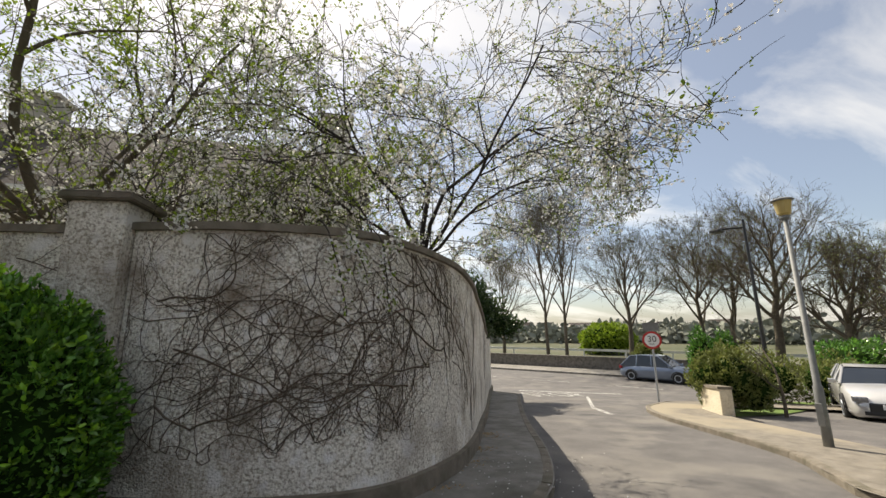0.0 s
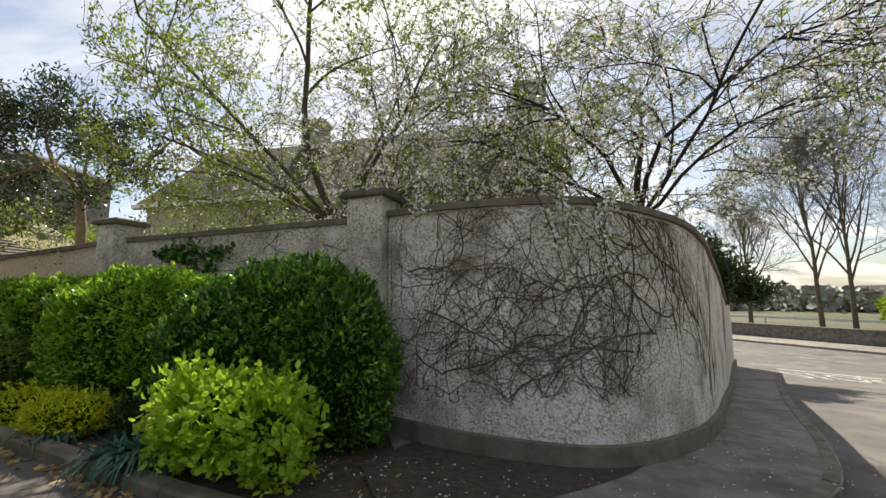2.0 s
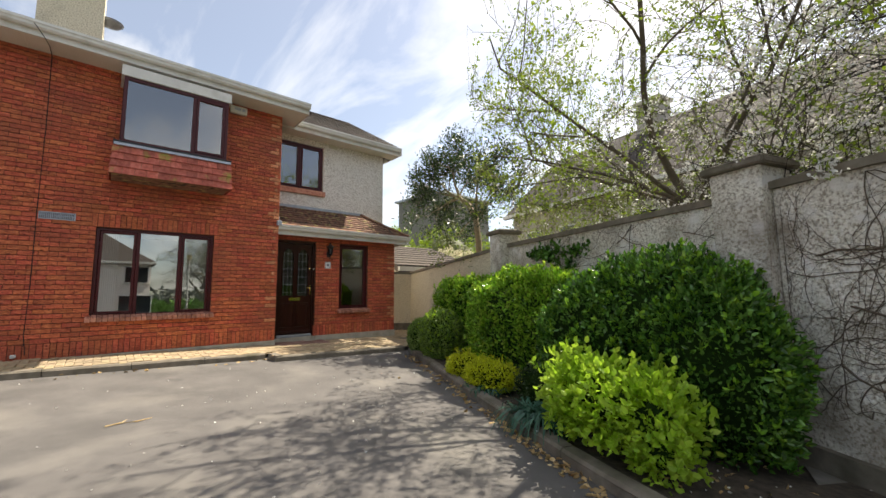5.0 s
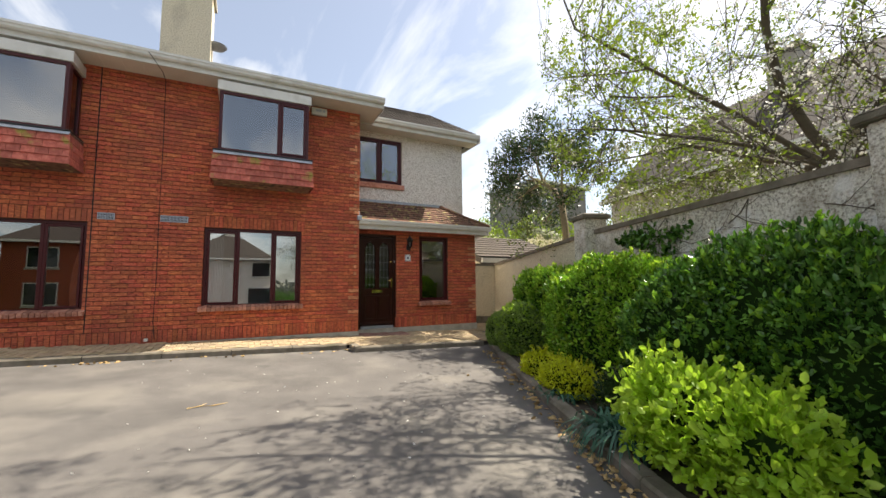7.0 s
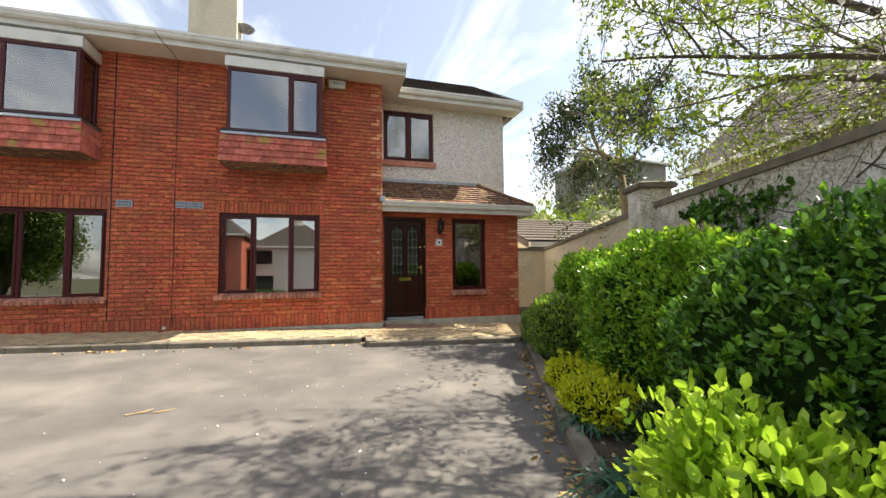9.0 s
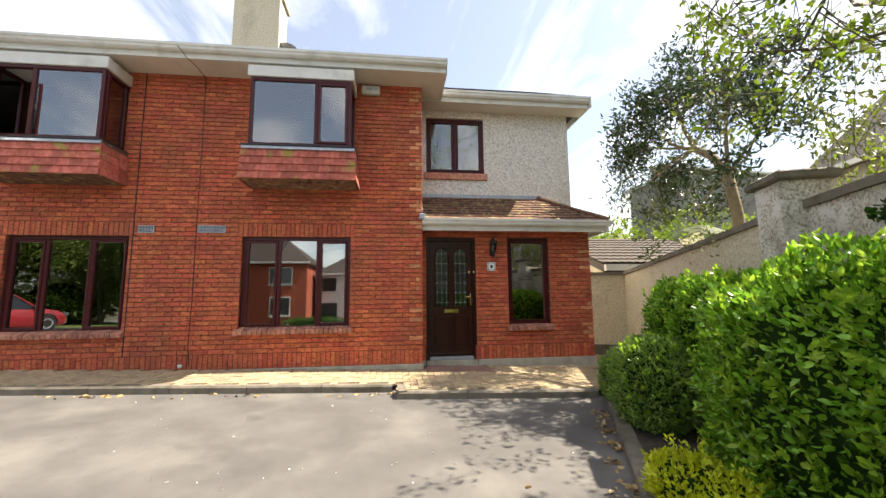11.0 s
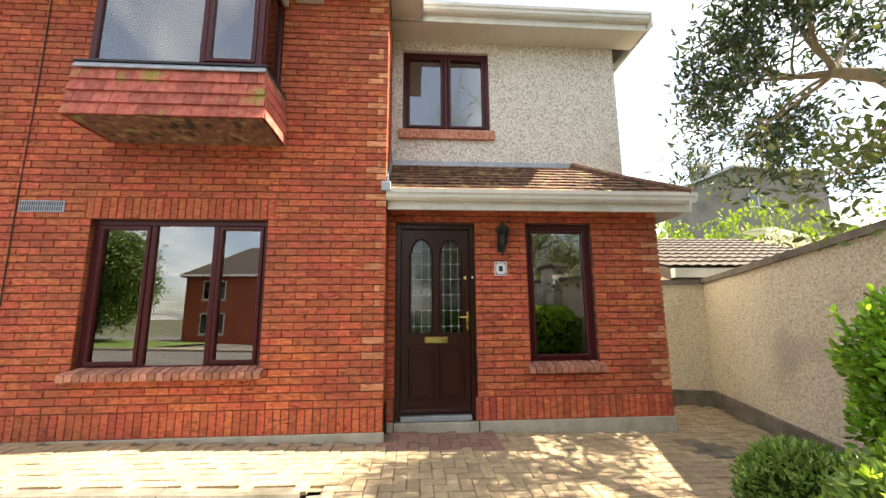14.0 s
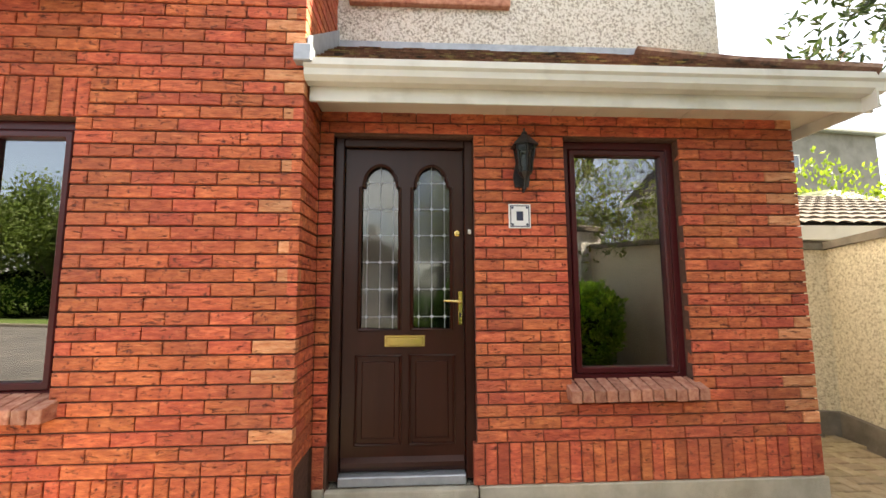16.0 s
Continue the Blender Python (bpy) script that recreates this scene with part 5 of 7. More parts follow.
# ---- planting ----
def blob_points(blobs, n, rng, rough=0.12):
    """Points and outward ways on lumpy ellipsoids; blobs: (cx, cy, cz, rx, ry, rz, squareness)."""
    area = np.array([b[3] * b[5] + b[4] * b[5] + b[3] * b[4] for b in blobs])
    pts, nrm = [], []
    for b, k in zip(blobs, rng.multinomial(n, area / area.sum())):
        c, r, q = np.array(b[:3]), np.array(b[3:6]), b[6] if len(b) > 6 else 2.0
        u = rng.normal(size=(k, 3))
        u /= np.linalg.norm(u, axis=1)[:, None]
        s = (np.abs(u) ** q).sum(1) ** (-1 / q)
        p = u * s[:, None]
        lump = np.array([noise.noise(Vector(v) * 2.6 + Vector(c)) + 0.5 * noise.noise(Vector(v) * 6 + Vector(c)) for v in p])
        p = c + p * r * (1 + rough * lump)[:, None]
        w = np.sign(u) * np.abs(u) ** (q - 1) / r
        w /= np.linalg.norm(w, axis=1)[:, None]
        pts.append(p); nrm.append(w)
    pts, nrm = np.concatenate(pts), np.concatenate(nrm)
    # nothing grows inside a neighbouring lump
    keep = np.ones(len(pts), bool)
    for b in blobs:
        q = b[6] if len(b) > 6 else 2.0
        keep &= ((np.abs((pts - np.array(b[:3])) / (np.array(b[3:6]) * 0.8)) ** q).sum(1) > 1)
    return pts[keep], nrm[keep]


def shrub(name, at, blobs, n, size, mat, label, core_mat=None, slim=0.5, lift=0.5, depth=0.18, seed=1, group="", category="shrub", core=0.82, rough=0.20, tip=None, shoots=0.085):
    """A dense shrub: a solid core, coloured by default as inner shade, and many single leaves in several layers."""
    rng = np.random.default_rng(seed)
    z = ground_z(*at) + 0.07
    root = thing(name, (at[0], at[1], z), label, category, group)
    blobs = [(at[0] + b[0], at[1] + b[1], z + b[2], *b[3:]) for b in blobs]
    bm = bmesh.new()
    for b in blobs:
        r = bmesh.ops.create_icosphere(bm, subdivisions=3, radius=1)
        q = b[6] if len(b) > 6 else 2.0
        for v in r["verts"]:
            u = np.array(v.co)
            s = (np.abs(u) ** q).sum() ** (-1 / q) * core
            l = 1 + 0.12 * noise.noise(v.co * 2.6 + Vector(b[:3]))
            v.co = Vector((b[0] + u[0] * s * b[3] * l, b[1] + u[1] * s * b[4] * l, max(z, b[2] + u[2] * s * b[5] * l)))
    part("foliage_core", bm, core_mat or M["shade"], root)
    p, w = blob_points(blobs, n, rng, rough)
    ok = p[:, 2] > z - 0.02
    p, w = p[ok], w[ok]
    p = p - w * (rng.random(len(p)) ** 1.6 * depth)[:, None]
    way = w * 0.8 + rng.normal(size=p.shape) * 0.55 + np.array([0, 0, lift])
    tagged(leaf_mesh("foliage", p, way, size, mat, root, slim=slim, rng=rng), kind="stuff")
    # shoots that stand proud of the clipped surface
    k = max(10, n // 26)
    idx = rng.choice(len(p), k, replace=False)
    base = np.repeat(p[idx], 6, 0) + np.repeat(w[idx] * 0.5 + np.array([0, 0, 0.6]), 6, 0) * np.tile(np.linspace(0.01, shoots, 6), k)[:, None]
    tagged(leaf_mesh("new_growth", base, rng.normal(size=base.shape) * 0.7 + np.array([0, 0, 0.7]) + np.repeat(w[idx], 6, 0) * 0.3, size, tip or mat, root, slim=slim, rng=rng), kind="stuff")
    return root


shrub("hedge", (-1.85, 3.92), [(0, 0.05, 0.82, 0.98, 0.42, 0.88, 2.6), (0.45, -0.1, 0.62, 0.62, 0.40, 0.80, 2.5), (-0.6, -0.05, 0.72, 0.65, 0.42, 0.78, 2.6)], 40000, 0.052, M["hedge"],
      "large clipped dark green evergreen shrub against the garden wall", seed=2, tip=M["hedge_light"], shoots=0.05)
shrub("hedge", (-3.85, 4.48), [(0, 0, 0.78, 0.80, 0.46, 0.82, 3.0), (-0.5, 0.15, 0.74, 0.70, 0.45, 0.78, 2.8), (0.5, -0.05, 0.76, 0.55, 0.42, 0.78, 2.8)], 36000, 0.048, M["hedge_light"],
      "clipped mid-green evergreen hedge with fresh bright growth", seed=3, tip=M["lime"], shoots=0.05)
shrub("hedge", (-5.95, 5.38), [(-0.45, 0.12, 1.00, 0.62, 0.42, 0.56, 2.6), (0.25, 0, 0.96, 0.75, 0.42, 0.60, 2.8), (0.4, -0.05, 0.45, 0.5, 0.34, 0.5, 2.2)], 24000, 0.048, M["hedge_light"], "clipped green evergreen hedge, undercut at its end by the paving", seed=4, tip=M["lime"], shoots=0.05)
shrub("round_shrub", (-6.1, 4.74), [(0, 0, 0.44, 0.44, 0.40, 0.46, 2.3)], 11000, 0.042, M["ball"], "rounded clipped small-leaved shrub", seed=5, tip=M["lime"], rough=0.08, depth=0.08, core=0.9, shoots=0.03, slim=0.42)
shrub("round_shrub", (-6.95, 4.95), [(0, 0, 0.30, 0.32, 0.30, 0.36, 2.3)], 7000, 0.036, M["ball"], "small dark rounded shrub beside the paving", seed=6, rough=0.08, depth=0.08, core=0.9, shoots=0.03, slim=0.42)
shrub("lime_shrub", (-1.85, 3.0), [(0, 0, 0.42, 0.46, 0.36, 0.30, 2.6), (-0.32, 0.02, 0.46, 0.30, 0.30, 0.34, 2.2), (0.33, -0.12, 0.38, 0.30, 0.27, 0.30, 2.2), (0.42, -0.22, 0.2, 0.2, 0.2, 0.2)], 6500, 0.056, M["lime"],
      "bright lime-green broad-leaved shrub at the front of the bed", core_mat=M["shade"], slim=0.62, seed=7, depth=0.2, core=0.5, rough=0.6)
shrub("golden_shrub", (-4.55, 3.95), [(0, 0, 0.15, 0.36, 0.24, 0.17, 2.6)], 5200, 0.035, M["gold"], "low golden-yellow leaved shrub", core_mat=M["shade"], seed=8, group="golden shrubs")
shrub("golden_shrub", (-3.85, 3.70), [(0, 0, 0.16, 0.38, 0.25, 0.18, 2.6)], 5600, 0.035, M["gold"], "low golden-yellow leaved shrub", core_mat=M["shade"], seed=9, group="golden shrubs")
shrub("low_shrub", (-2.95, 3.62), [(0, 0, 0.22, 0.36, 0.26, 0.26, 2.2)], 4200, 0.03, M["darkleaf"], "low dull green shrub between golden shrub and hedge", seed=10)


def strap_plant(at, n, size, seed):
    rng = random.Random(seed)
    z = ground_z(*at) + 0.07
    root = thing("strap_plant", (at[0], at[1], z), "clump of arching blue-green strap leaves by the kerb", "plant")
    verts, faces = [], []
    for _ in range(n):
        a, l = rng.uniform(0, math.tau), size * rng.uniform(0.6, 1.1)
        d = Vector((math.cos(a), math.sin(a), 0))
        s = Vector((-d.y, d.x, 0)) * 0.010
        p0 = Vector((at[0], at[1], z)) + d * rng.uniform(0, 0.14) + Vector((rng.uniform(-0.2, 0.2), rng.uniform(-0.1, 0.1), 0))
        i = len(verts)
        for k in range(5):
            f = k / 4
            p = p0 + d * l * f * 0.8 + Vector((0, 0, l * (1.3 * f - 1.35 * f * f)))
            w = 1 - f ** 3 * 0.9
            verts += [tuple(p - s * w), tuple(p + s * w)]
        for k in range(4):
            faces.append((i + 2 * k, i + 2 * k + 1, i + 2 * k + 3, i + 2 * k + 2))
    raw_mesh("leaves", verts, faces, M["strap"], root)


strap_plant((-2.66, 3.12), 230, 0.48, 1)
strap_plant((-3.75, 3.46), 60, 0.28, 2)


# ---- trees ----
class Wood:
    """Collects tapered branches as one mesh and the twig ends for leaves."""
    def __init__(self, seed, least=0.0022, stop=None):
        self.stop = stop
        self.least = least
        self.v, self.f, self.twigs, self.rng = [], [], [], random.Random(seed)

    def branch(self, path, radii, sides):
        rings = []
        for i, p in enumerate(path):
            d = (path[min(i + 1, len(path) - 1)] - path[max(i - 1, 0)])
            d = d.normalized() if d.length > 1e-6 else Vector((0, 0, 1))
            u = d.cross(Vector((0.31, 0.77, 0.55)))
            u = u.normalized() if u.length > 1e-3 else d.orthogonal().normalized()
            w = d.cross(u)
            b = len(self.v)
            for k in range(sides):
                a = k * math.tau / sides
                self.v.append(tuple(p + (u * math.cos(a) + w * math.sin(a)) * radii[i]))
            rings.append(b)
        for a, b in zip(rings, rings[1:]):
            for k in range(sides):
                j = (k + 1) % sides
                self.f.append((a + k, a + j, b + j, b + k))

    def grow(self, p, d, length, r, level, top, bend=0.25, up=0.05, fork=(3, 5), shrink=0.62, spread=0.9, first=0.35, droop=0.0, arch=0.0):
        rng = self.rng
        n = 7 if arch else 6 if level < 2 else 4
        curl = Vector((rng.gauss(0, 1), rng.gauss(0, 1), rng.gauss(0, 0.6))) * arch
        path, radii, dd = [p.copy()], [r], d.normalized()
        for k in range(n):
            j = Vector((rng.gauss(0, 1), rng.gauss(0, 1), rng.gauss(0, 1))) * bend
            lift = up if level < top - 1 else up - droop
            curl = curl * 0.9 + j * arch * 0.6
            dd = (dd + j * 0.5 + curl + Vector((0, 0, lift))).normalized()
            if self.stop and self.stop(path[-1] + dd * length / n):
                dd = (dd + Vector((0, 0.45, 0.7))).normalized()
                if self.stop(path[-1] + dd * length / n):
                    break
            path.append(path[-1] + dd * length / n)
            radii.append(r * (1 - 0.72 * (k + 1) / n))
        n = len(path) - 1
        if n < 2:
            return
        self.branch(path, radii, 7 if level == 0 else 5 if level == 1 else 4 if level == 2 else 3)
        if level >= top:
            for k in range(1, n + 1):
                self.twigs.append((path[k], (path[k] - path[k - 1]).normalized()))
            return
        if level == top - 1:
            for k in range(2, n + 1):
                self.twigs.append((path[k], (path[k] - path[k - 1]).normalized()))
        for _ in range(rng.randint(*fork)):
            f = rng.uniform(first, 1.0) * n
            i = min(n - 1, int(f))
            q = path[i].lerp(path[i + 1], f - i)
            along = (path[i + 1] - path[i]).normalized()
            side = along.orthogonal().normalized()
            side.rotate(Matrix.Rotation(rng.uniform(0, math.tau), 3, along))
            nd = (along + side * spread * rng.uniform(0.6, 1.3)).normalized()
            self.grow(q, nd, length * shrink * rng.uniform(0.75, 1.2), max(self.least, r * (1 - 0.72 * f / n) * 0.62), level + 1, top, bend, up, fork, shrink, spread, 0.15, droop, arch)


def tree(name, base, stems, label, bark, top, leaves=(), seed=1, group="", category="tree", least=0.003, stop=None, trunk=None, **kw):
    """stems: (way, length, radius); leaves: (part name, material, count a twig, size, slim, scatter)."""
    w = Wood(seed, least, stop)
    z = ground_z(base[0], base[1]) if len(base) < 3 else base[2]
    root = thing(name, (base[0], base[1], z), label, category, group)
    for d, l, r, *start in stems:
        w.grow(Vector(start[0]) if start else Vector((base[0], base[1], z - 0.1)), Vector(d), l, r, 0, top, **kw)
    if trunk:
        w.branch([Vector(p) for p in trunk[0]], trunk[1], 9)
    raw_mesh("trunk", w.v, w.f, bark, root, smooth=True)
    rng = np.random.default_rng(seed)
    tw = np.array([t[0] for t in w.twigs]); td = np.array([t[1] for t in w.twigs])
    for nm, mat, per, size, slim, scatter, share in leaves:
        pick = np.flatnonzero(rng.random(len(tw)) < share)
        p = np.repeat(tw[pick], per, 0) + rng.normal(size=(len(pick) * per, 3)) * scatter
        d = np.repeat(td[pick], per, 0) * 0.5 + rng.normal(size=p.shape) * 0.8 + np.array([0, 0, 0.25])
        tagged(leaf_mesh(nm, p, d, size, mat, root, slim=slim, rng=rng), kind="stuff")
    return root


def over_wall(p):
    """True where the trees do not reach: low over the bed and pavement, or far out over the drive."""
    if p.x < -0.92:
        wall = 4.5 + (-1.3 - p.x) * 0.333
    else:
        wall = float(np.interp(p.x, WALL_X, WALL_Y))
    out = wall - p.y
    if out < -0.15:
        return p.x < -5.5
    if p.x < -4.7 or p.z < 2.42 + 0.10 * out:
        return True
    return out > 1.5 if p.x < 1.0 else out > 4.4


WALL_X, WALL_Y = [p.x for p in WALL_LINE], [p.y for p in WALL_LINE]
BLOSSOM = [("blossom", M["petal"], 7, 0.028, 0.9, 0.022, 0.27), ("crown", M["young"], 3, 0.036, 0.5, 0.02, 0.28), ("bud_growth", M["olive"], 2, 0.024, 0.6, 0.012, 0.35)]
def sprays(root, rows, seed):
    """Single arching shoots with blossom: rows of (start, way, length, droop)."""
    rng = random.Random(seed)
    twigs = []
    for at, way, length, droop in rows:
        w = Wood(seed)
        p, d = Vector(at), Vector(way).normalized()
        path = [p]
        for k in range(9):
            d = (d + Vector((rng.gauss(0, 0.10), rng.gauss(0, 0.10), rng.gauss(0, 0.08) - droop))).normalized()
            path.append(path[-1] + d * length / 9)
            if k > 2:
                w.twigs.append((path[-1], d))
                if rng.random() < 0.6:
                    q = path[-1] + Vector((rng.gauss(0, 1), rng.gauss(0, 1), rng.gauss(0.3, 1))).normalized() * 0.07
                    w.branch([path[-1], q], [0.003, 0.002], 3)
                    w.twigs.append((q, d))
        w.branch(path, [0.008 - 0.0005 * k for k in range(10)], 4)
        raw_mesh("shoot", w.v, w.f, M["bark"], root, smooth=True)
        twigs += w.twigs
    nrng = np.random.default_rng(seed)
    tw, td = np.array([t[0] for t in twigs]), np.array([t[1] for t in twigs])
    for nm, mat, per, size, slim in (("blossom", M["petal"], 9, 0.030, 0.9), ("leaves", M["young"], 4, 0.038, 0.5)):
        p = np.repeat(tw, per, 0) + nrng.normal(size=(len(tw) * per, 3)) * 0.026
        tagged(leaf_mesh(nm, p, np.repeat(td, per, 0) * 0.4 + nrng.normal(size=p.shape), size, mat, root, slim=slim, rng=nrng), kind="stuff")


FORK = (2.15, 4.9, 2.3)
CHERRY = dict(stop=over_wall, fork=(6, 7), bend=0.30, up=-0.01, shrink=0.63, spread=1.05, droop=0.05, least=0.0050, arch=0.16)
cherry = tree("blossom_tree", (2.3, 5.0), [((0.10, -0.05, 1), 3.0, 0.045, FORK), ((0.40, -0.2, 1), 3.4, 0.034, FORK), ((-0.45, -0.2, 0.9), 3.1, 0.034, FORK), ((0.55, -0.45, 0.85), 3.2, 0.028, FORK), ((-0.85, -0.1, 0.5), 2.7, 0.028, FORK), ((0.85, -0.3, 0.6), 2.2, 0.022, FORK), ((0.1, -0.8, 0.7), 2.6, 0.026, FORK)],
     "old cherry tree in white blossom leaning over the curved wall", M["bark"], 3, BLOSSOM, seed=21, trunk=([(1.9, 5.5, -0.5), (1.85, 5.4, 1.2), (1.8, 5.1, 2.05), (1.95, 4.95, 2.18), FORK], [0.10, 0.085, 0.075, 0.07, 0.055]), **CHERRY)
sprays(cherry, [((3.2, 3.6, 4.95), (2.2, -1.05, 0.5), 2.5, 0.02), ((3.3, 3.7, 4.7), (1.9, -0.8, 0.5), 2.0, 0.05), ((3.2, 4.0, 4.2), (1.8, -0.6, 0.4), 1.95, 0.07), ((3.0, 4.3, 3.7), (1.8, -0.7, 0.3), 1.9, 0.06), ((2.9, 4.4, 3.1), (1.9, -0.7, 0.1), 2.0, 0.04),
                ((2.8, 4.5, 3.3), (1.7, -0.3, 0.3), 1.7, 0.08), ((2.6, 4.3, 2.7), (1.3, -0.6, 0.15), 1.1, 0.08), ((1.6, 4.3, 2.4), (-0.2, -0.8, 0.1), 0.8, 0.10), ((2.2, 4.6, 2.5), (0.4, -0.8, 0.1), 0.9, 0.12),
                ((-0.5, 4.05, 2.34), (-0.1, -0.6, 0.1), 0.32, 0.15), ((0.72, 3.75, 2.36), (0.0, -0.6, 0.0), 0.85, 0.22), ((0.56, 3.75, 2.36), (-0.05, -0.6, 0.0), 1.2, 0.24), ((1.05, 3.75, 2.33), (0.05, -0.6, 0.0), 1.15, 0.24),
                ((1.25, 3.8, 2.32), (0.0, -0.6, 0.1), 0.5, 0.2), ((0.85, 3.78, 2.34), (-0.1, -0.6, 0.1), 0.5, 0.2)], 91)
tree("blossom_tree", (0.35, 5.75), [((-0.6, -0.2, 0.9), 3.5, 0.042), ((0.5, -0.3, 0.9), 3.5, 0.045), ((0.0, -0.3, 1), 3.8, 0.045), ((-0.9, 0.1, 0.6), 3.2, 0.038), ((0.25, -0.5, 0.9), 3.4, 0.035)],
     "dark-stemmed cherry tree in blossom behind the wall", M["bark"], 3, BLOSSOM, seed=22, **CHERRY)
BUDDING = dict(stop=over_wall, fork=(5, 6), bend=0.18, up=0.02, shrink=0.62, spread=0.95, least=0.0046, arch=0.11)
CROTCH = (-2.05, 6.1, 2.45)
tree("budding_tree", (-2.05, 6.1), [((-0.65, -0.06, 1), 4.4, 0.06, CROTCH), ((-1.0, -0.05, 0.60), 4.2, 0.045, CROTCH), ((-0.95, -0.2, 0.8), 4.2, 0.04, CROTCH), ((0.35, -0.1, 1), 3.4, 0.05, CROTCH), ((-0.9, -0.6, 0.65), 3.2, 0.035, CROTCH), ((0.7, -0.5, 0.7), 3.2, 0.035, CROTCH), ((-0.95, 0.1, 0.25), 2.6, 0.028, CROTCH)],
     "slender tree with fresh yellow-green leaves over the wall", M["greybark"], 3, [("crown", M["young"], 5, 0.048, 0.5, 0.03, 0.5), ("blossom", M["petal"], 5, 0.024, 0.9, 0.025, 0.04)], seed=23,
     trunk=([(-1.95, 6.1, -0.2), (-1.98, 6.1, 1.2), CROTCH], [0.10, 0.09, 0.075]), **BUDDING)
tree("budding_tree", (-0.75, 6.6), [((-0.3, -0.1, 1), 3.9, 0.032), ((0.15, -0.2, 1), 4.2, 0.036), ((0.5, -0.1, 0.9), 3.6, 0.028), ((-0.6, -0.3, 0.8), 3.6, 0.025)],
     "upright young tree with yellow-green leaves behind the wall", M["greybark"], 3, [("crown", M["young"], 4, 0.046, 0.5, 0.03, 0.4)], seed=27, **BUDDING)
tree("budding_tree", (-3.6, 6.9), [((-0.3, -0.1, 1), 3.0, 0.028), ((0.25, -0.2, 1), 3.2, 0.03), ((-0.7, -0.1, 0.9), 2.8, 0.025), ((0.0, 0.1, 1), 3.0, 0.025)],
     "shrubby sapling with thin shoots and yellow-green leaves", M["greybark"], 2, [("crown", M["young"], 5, 0.05, 0.5, 0.04, 0.5)], seed=28, **BUDDING)
BEND, HEAD = (-7.80, 7.45, 3.40), (-8.40, 7.40, 4.05)
tree("evergreen_tree", (-7.65, 7.45), [((-0.9, -0.15, 0.5), 1.35, 0.040, HEAD), ((-0.5, 0.1, 0.8), 1.25, 0.040, HEAD), ((-0.75, -0.6, 0.5), 1.2, 0.030, HEAD), ((-1.0, 0.3, -0.1), 1.3, 0.026, HEAD), ((0.3, -0.1, 1), 1.5, 0.040, BEND), ((0.8, 0.1, 0.7), 1.2, 0.026, BEND), ((0.0, -0.5, 0.8), 1.1, 0.030, HEAD), ((-0.2, 0.7, 0.7), 1.2, 0.030, HEAD), ((-0.9, -0.3, -0.30), 1.3, 0.022, HEAD), ((-0.5, 0.2, -0.2), 1.3, 0.022, BEND), ((0.9, -0.1, 0.3), 1.2, 0.022, BEND)],
     "small evergreen tree with a pale leaning trunk and dark glossy leaves", M["palebark"], 3, [("crown", M["darkleaf"], 6, 0.10, 0.32, 0.12, 0.55)], seed=25, fork=(3, 5), bend=0.24, up=0.02, shrink=0.58, spread=1.05, first=0.35, least=0.006,
     trunk=([(-7.60, 7.45, -0.1), (-7.66, 7.45, 1.4), (-7.70, 7.45, 2.7), BEND, (-8.05, 7.43, 3.78), HEAD], [0.10, 0.09, 0.085, 0.08, 0.07, 0.06]),
     stop=lambda p: p.y < 6.1 or (p.y < 7.2 and p.z < 2.9) or (p.x < -9.0 and p.y < 6.5) or p.x < -10.9 or p.z < 3.0)
tree("evergreen_tree", (-6.4, 8.6), [((0.1, -0.3, 1), 2.8, 0.05)],
     "loose shrubby tree with reddish and dark leaves", M["greybark"], 4, [("crown", M["olive"], 5, 0.07, 0.45, 0.08, 0.7)], seed=26, fork=(3, 4), bend=0.25, up=0.05, shrink=0.6, spread=0.9)
shrub("ivy", (-3.75, 5.42), [(0, -0.02, 2.00, 0.55, 0.12, 0.14), (-0.4, 0.12, 2.02, 0.4, 0.12, 0.12), (0.3, -0.12, 1.75, 0.22, 0.08, 0.34), (-0.1, 0.0, 1.65, 0.16, 0.08, 0.40), (0.6, -0.2, 2.0, 0.4, 0.10, 0.11)], 4200, 0.055, M["hedge"], "dark ivy hanging over the garden wall", seed=31, category="ivy", slim=0.8, lift=-0.3, core=0.25)
shrub("dark_shrub", (7.0, 12.4), [(0, 0, 3.1, 1.0, 1.0, 1.1), (0.9, 0.6, 2.8, 1.1, 0.8, 0.8), (1.8, 0.5, 2.45, 1.0, 0.6, 0.4), (-0.2, 0.5, 1.2, 0.6, 0.6, 1.3)], 12000, 0.10, M["darkleaf"], "dark evergreen shrub hanging over the end of the curved wall", seed=32, rough=0.5)

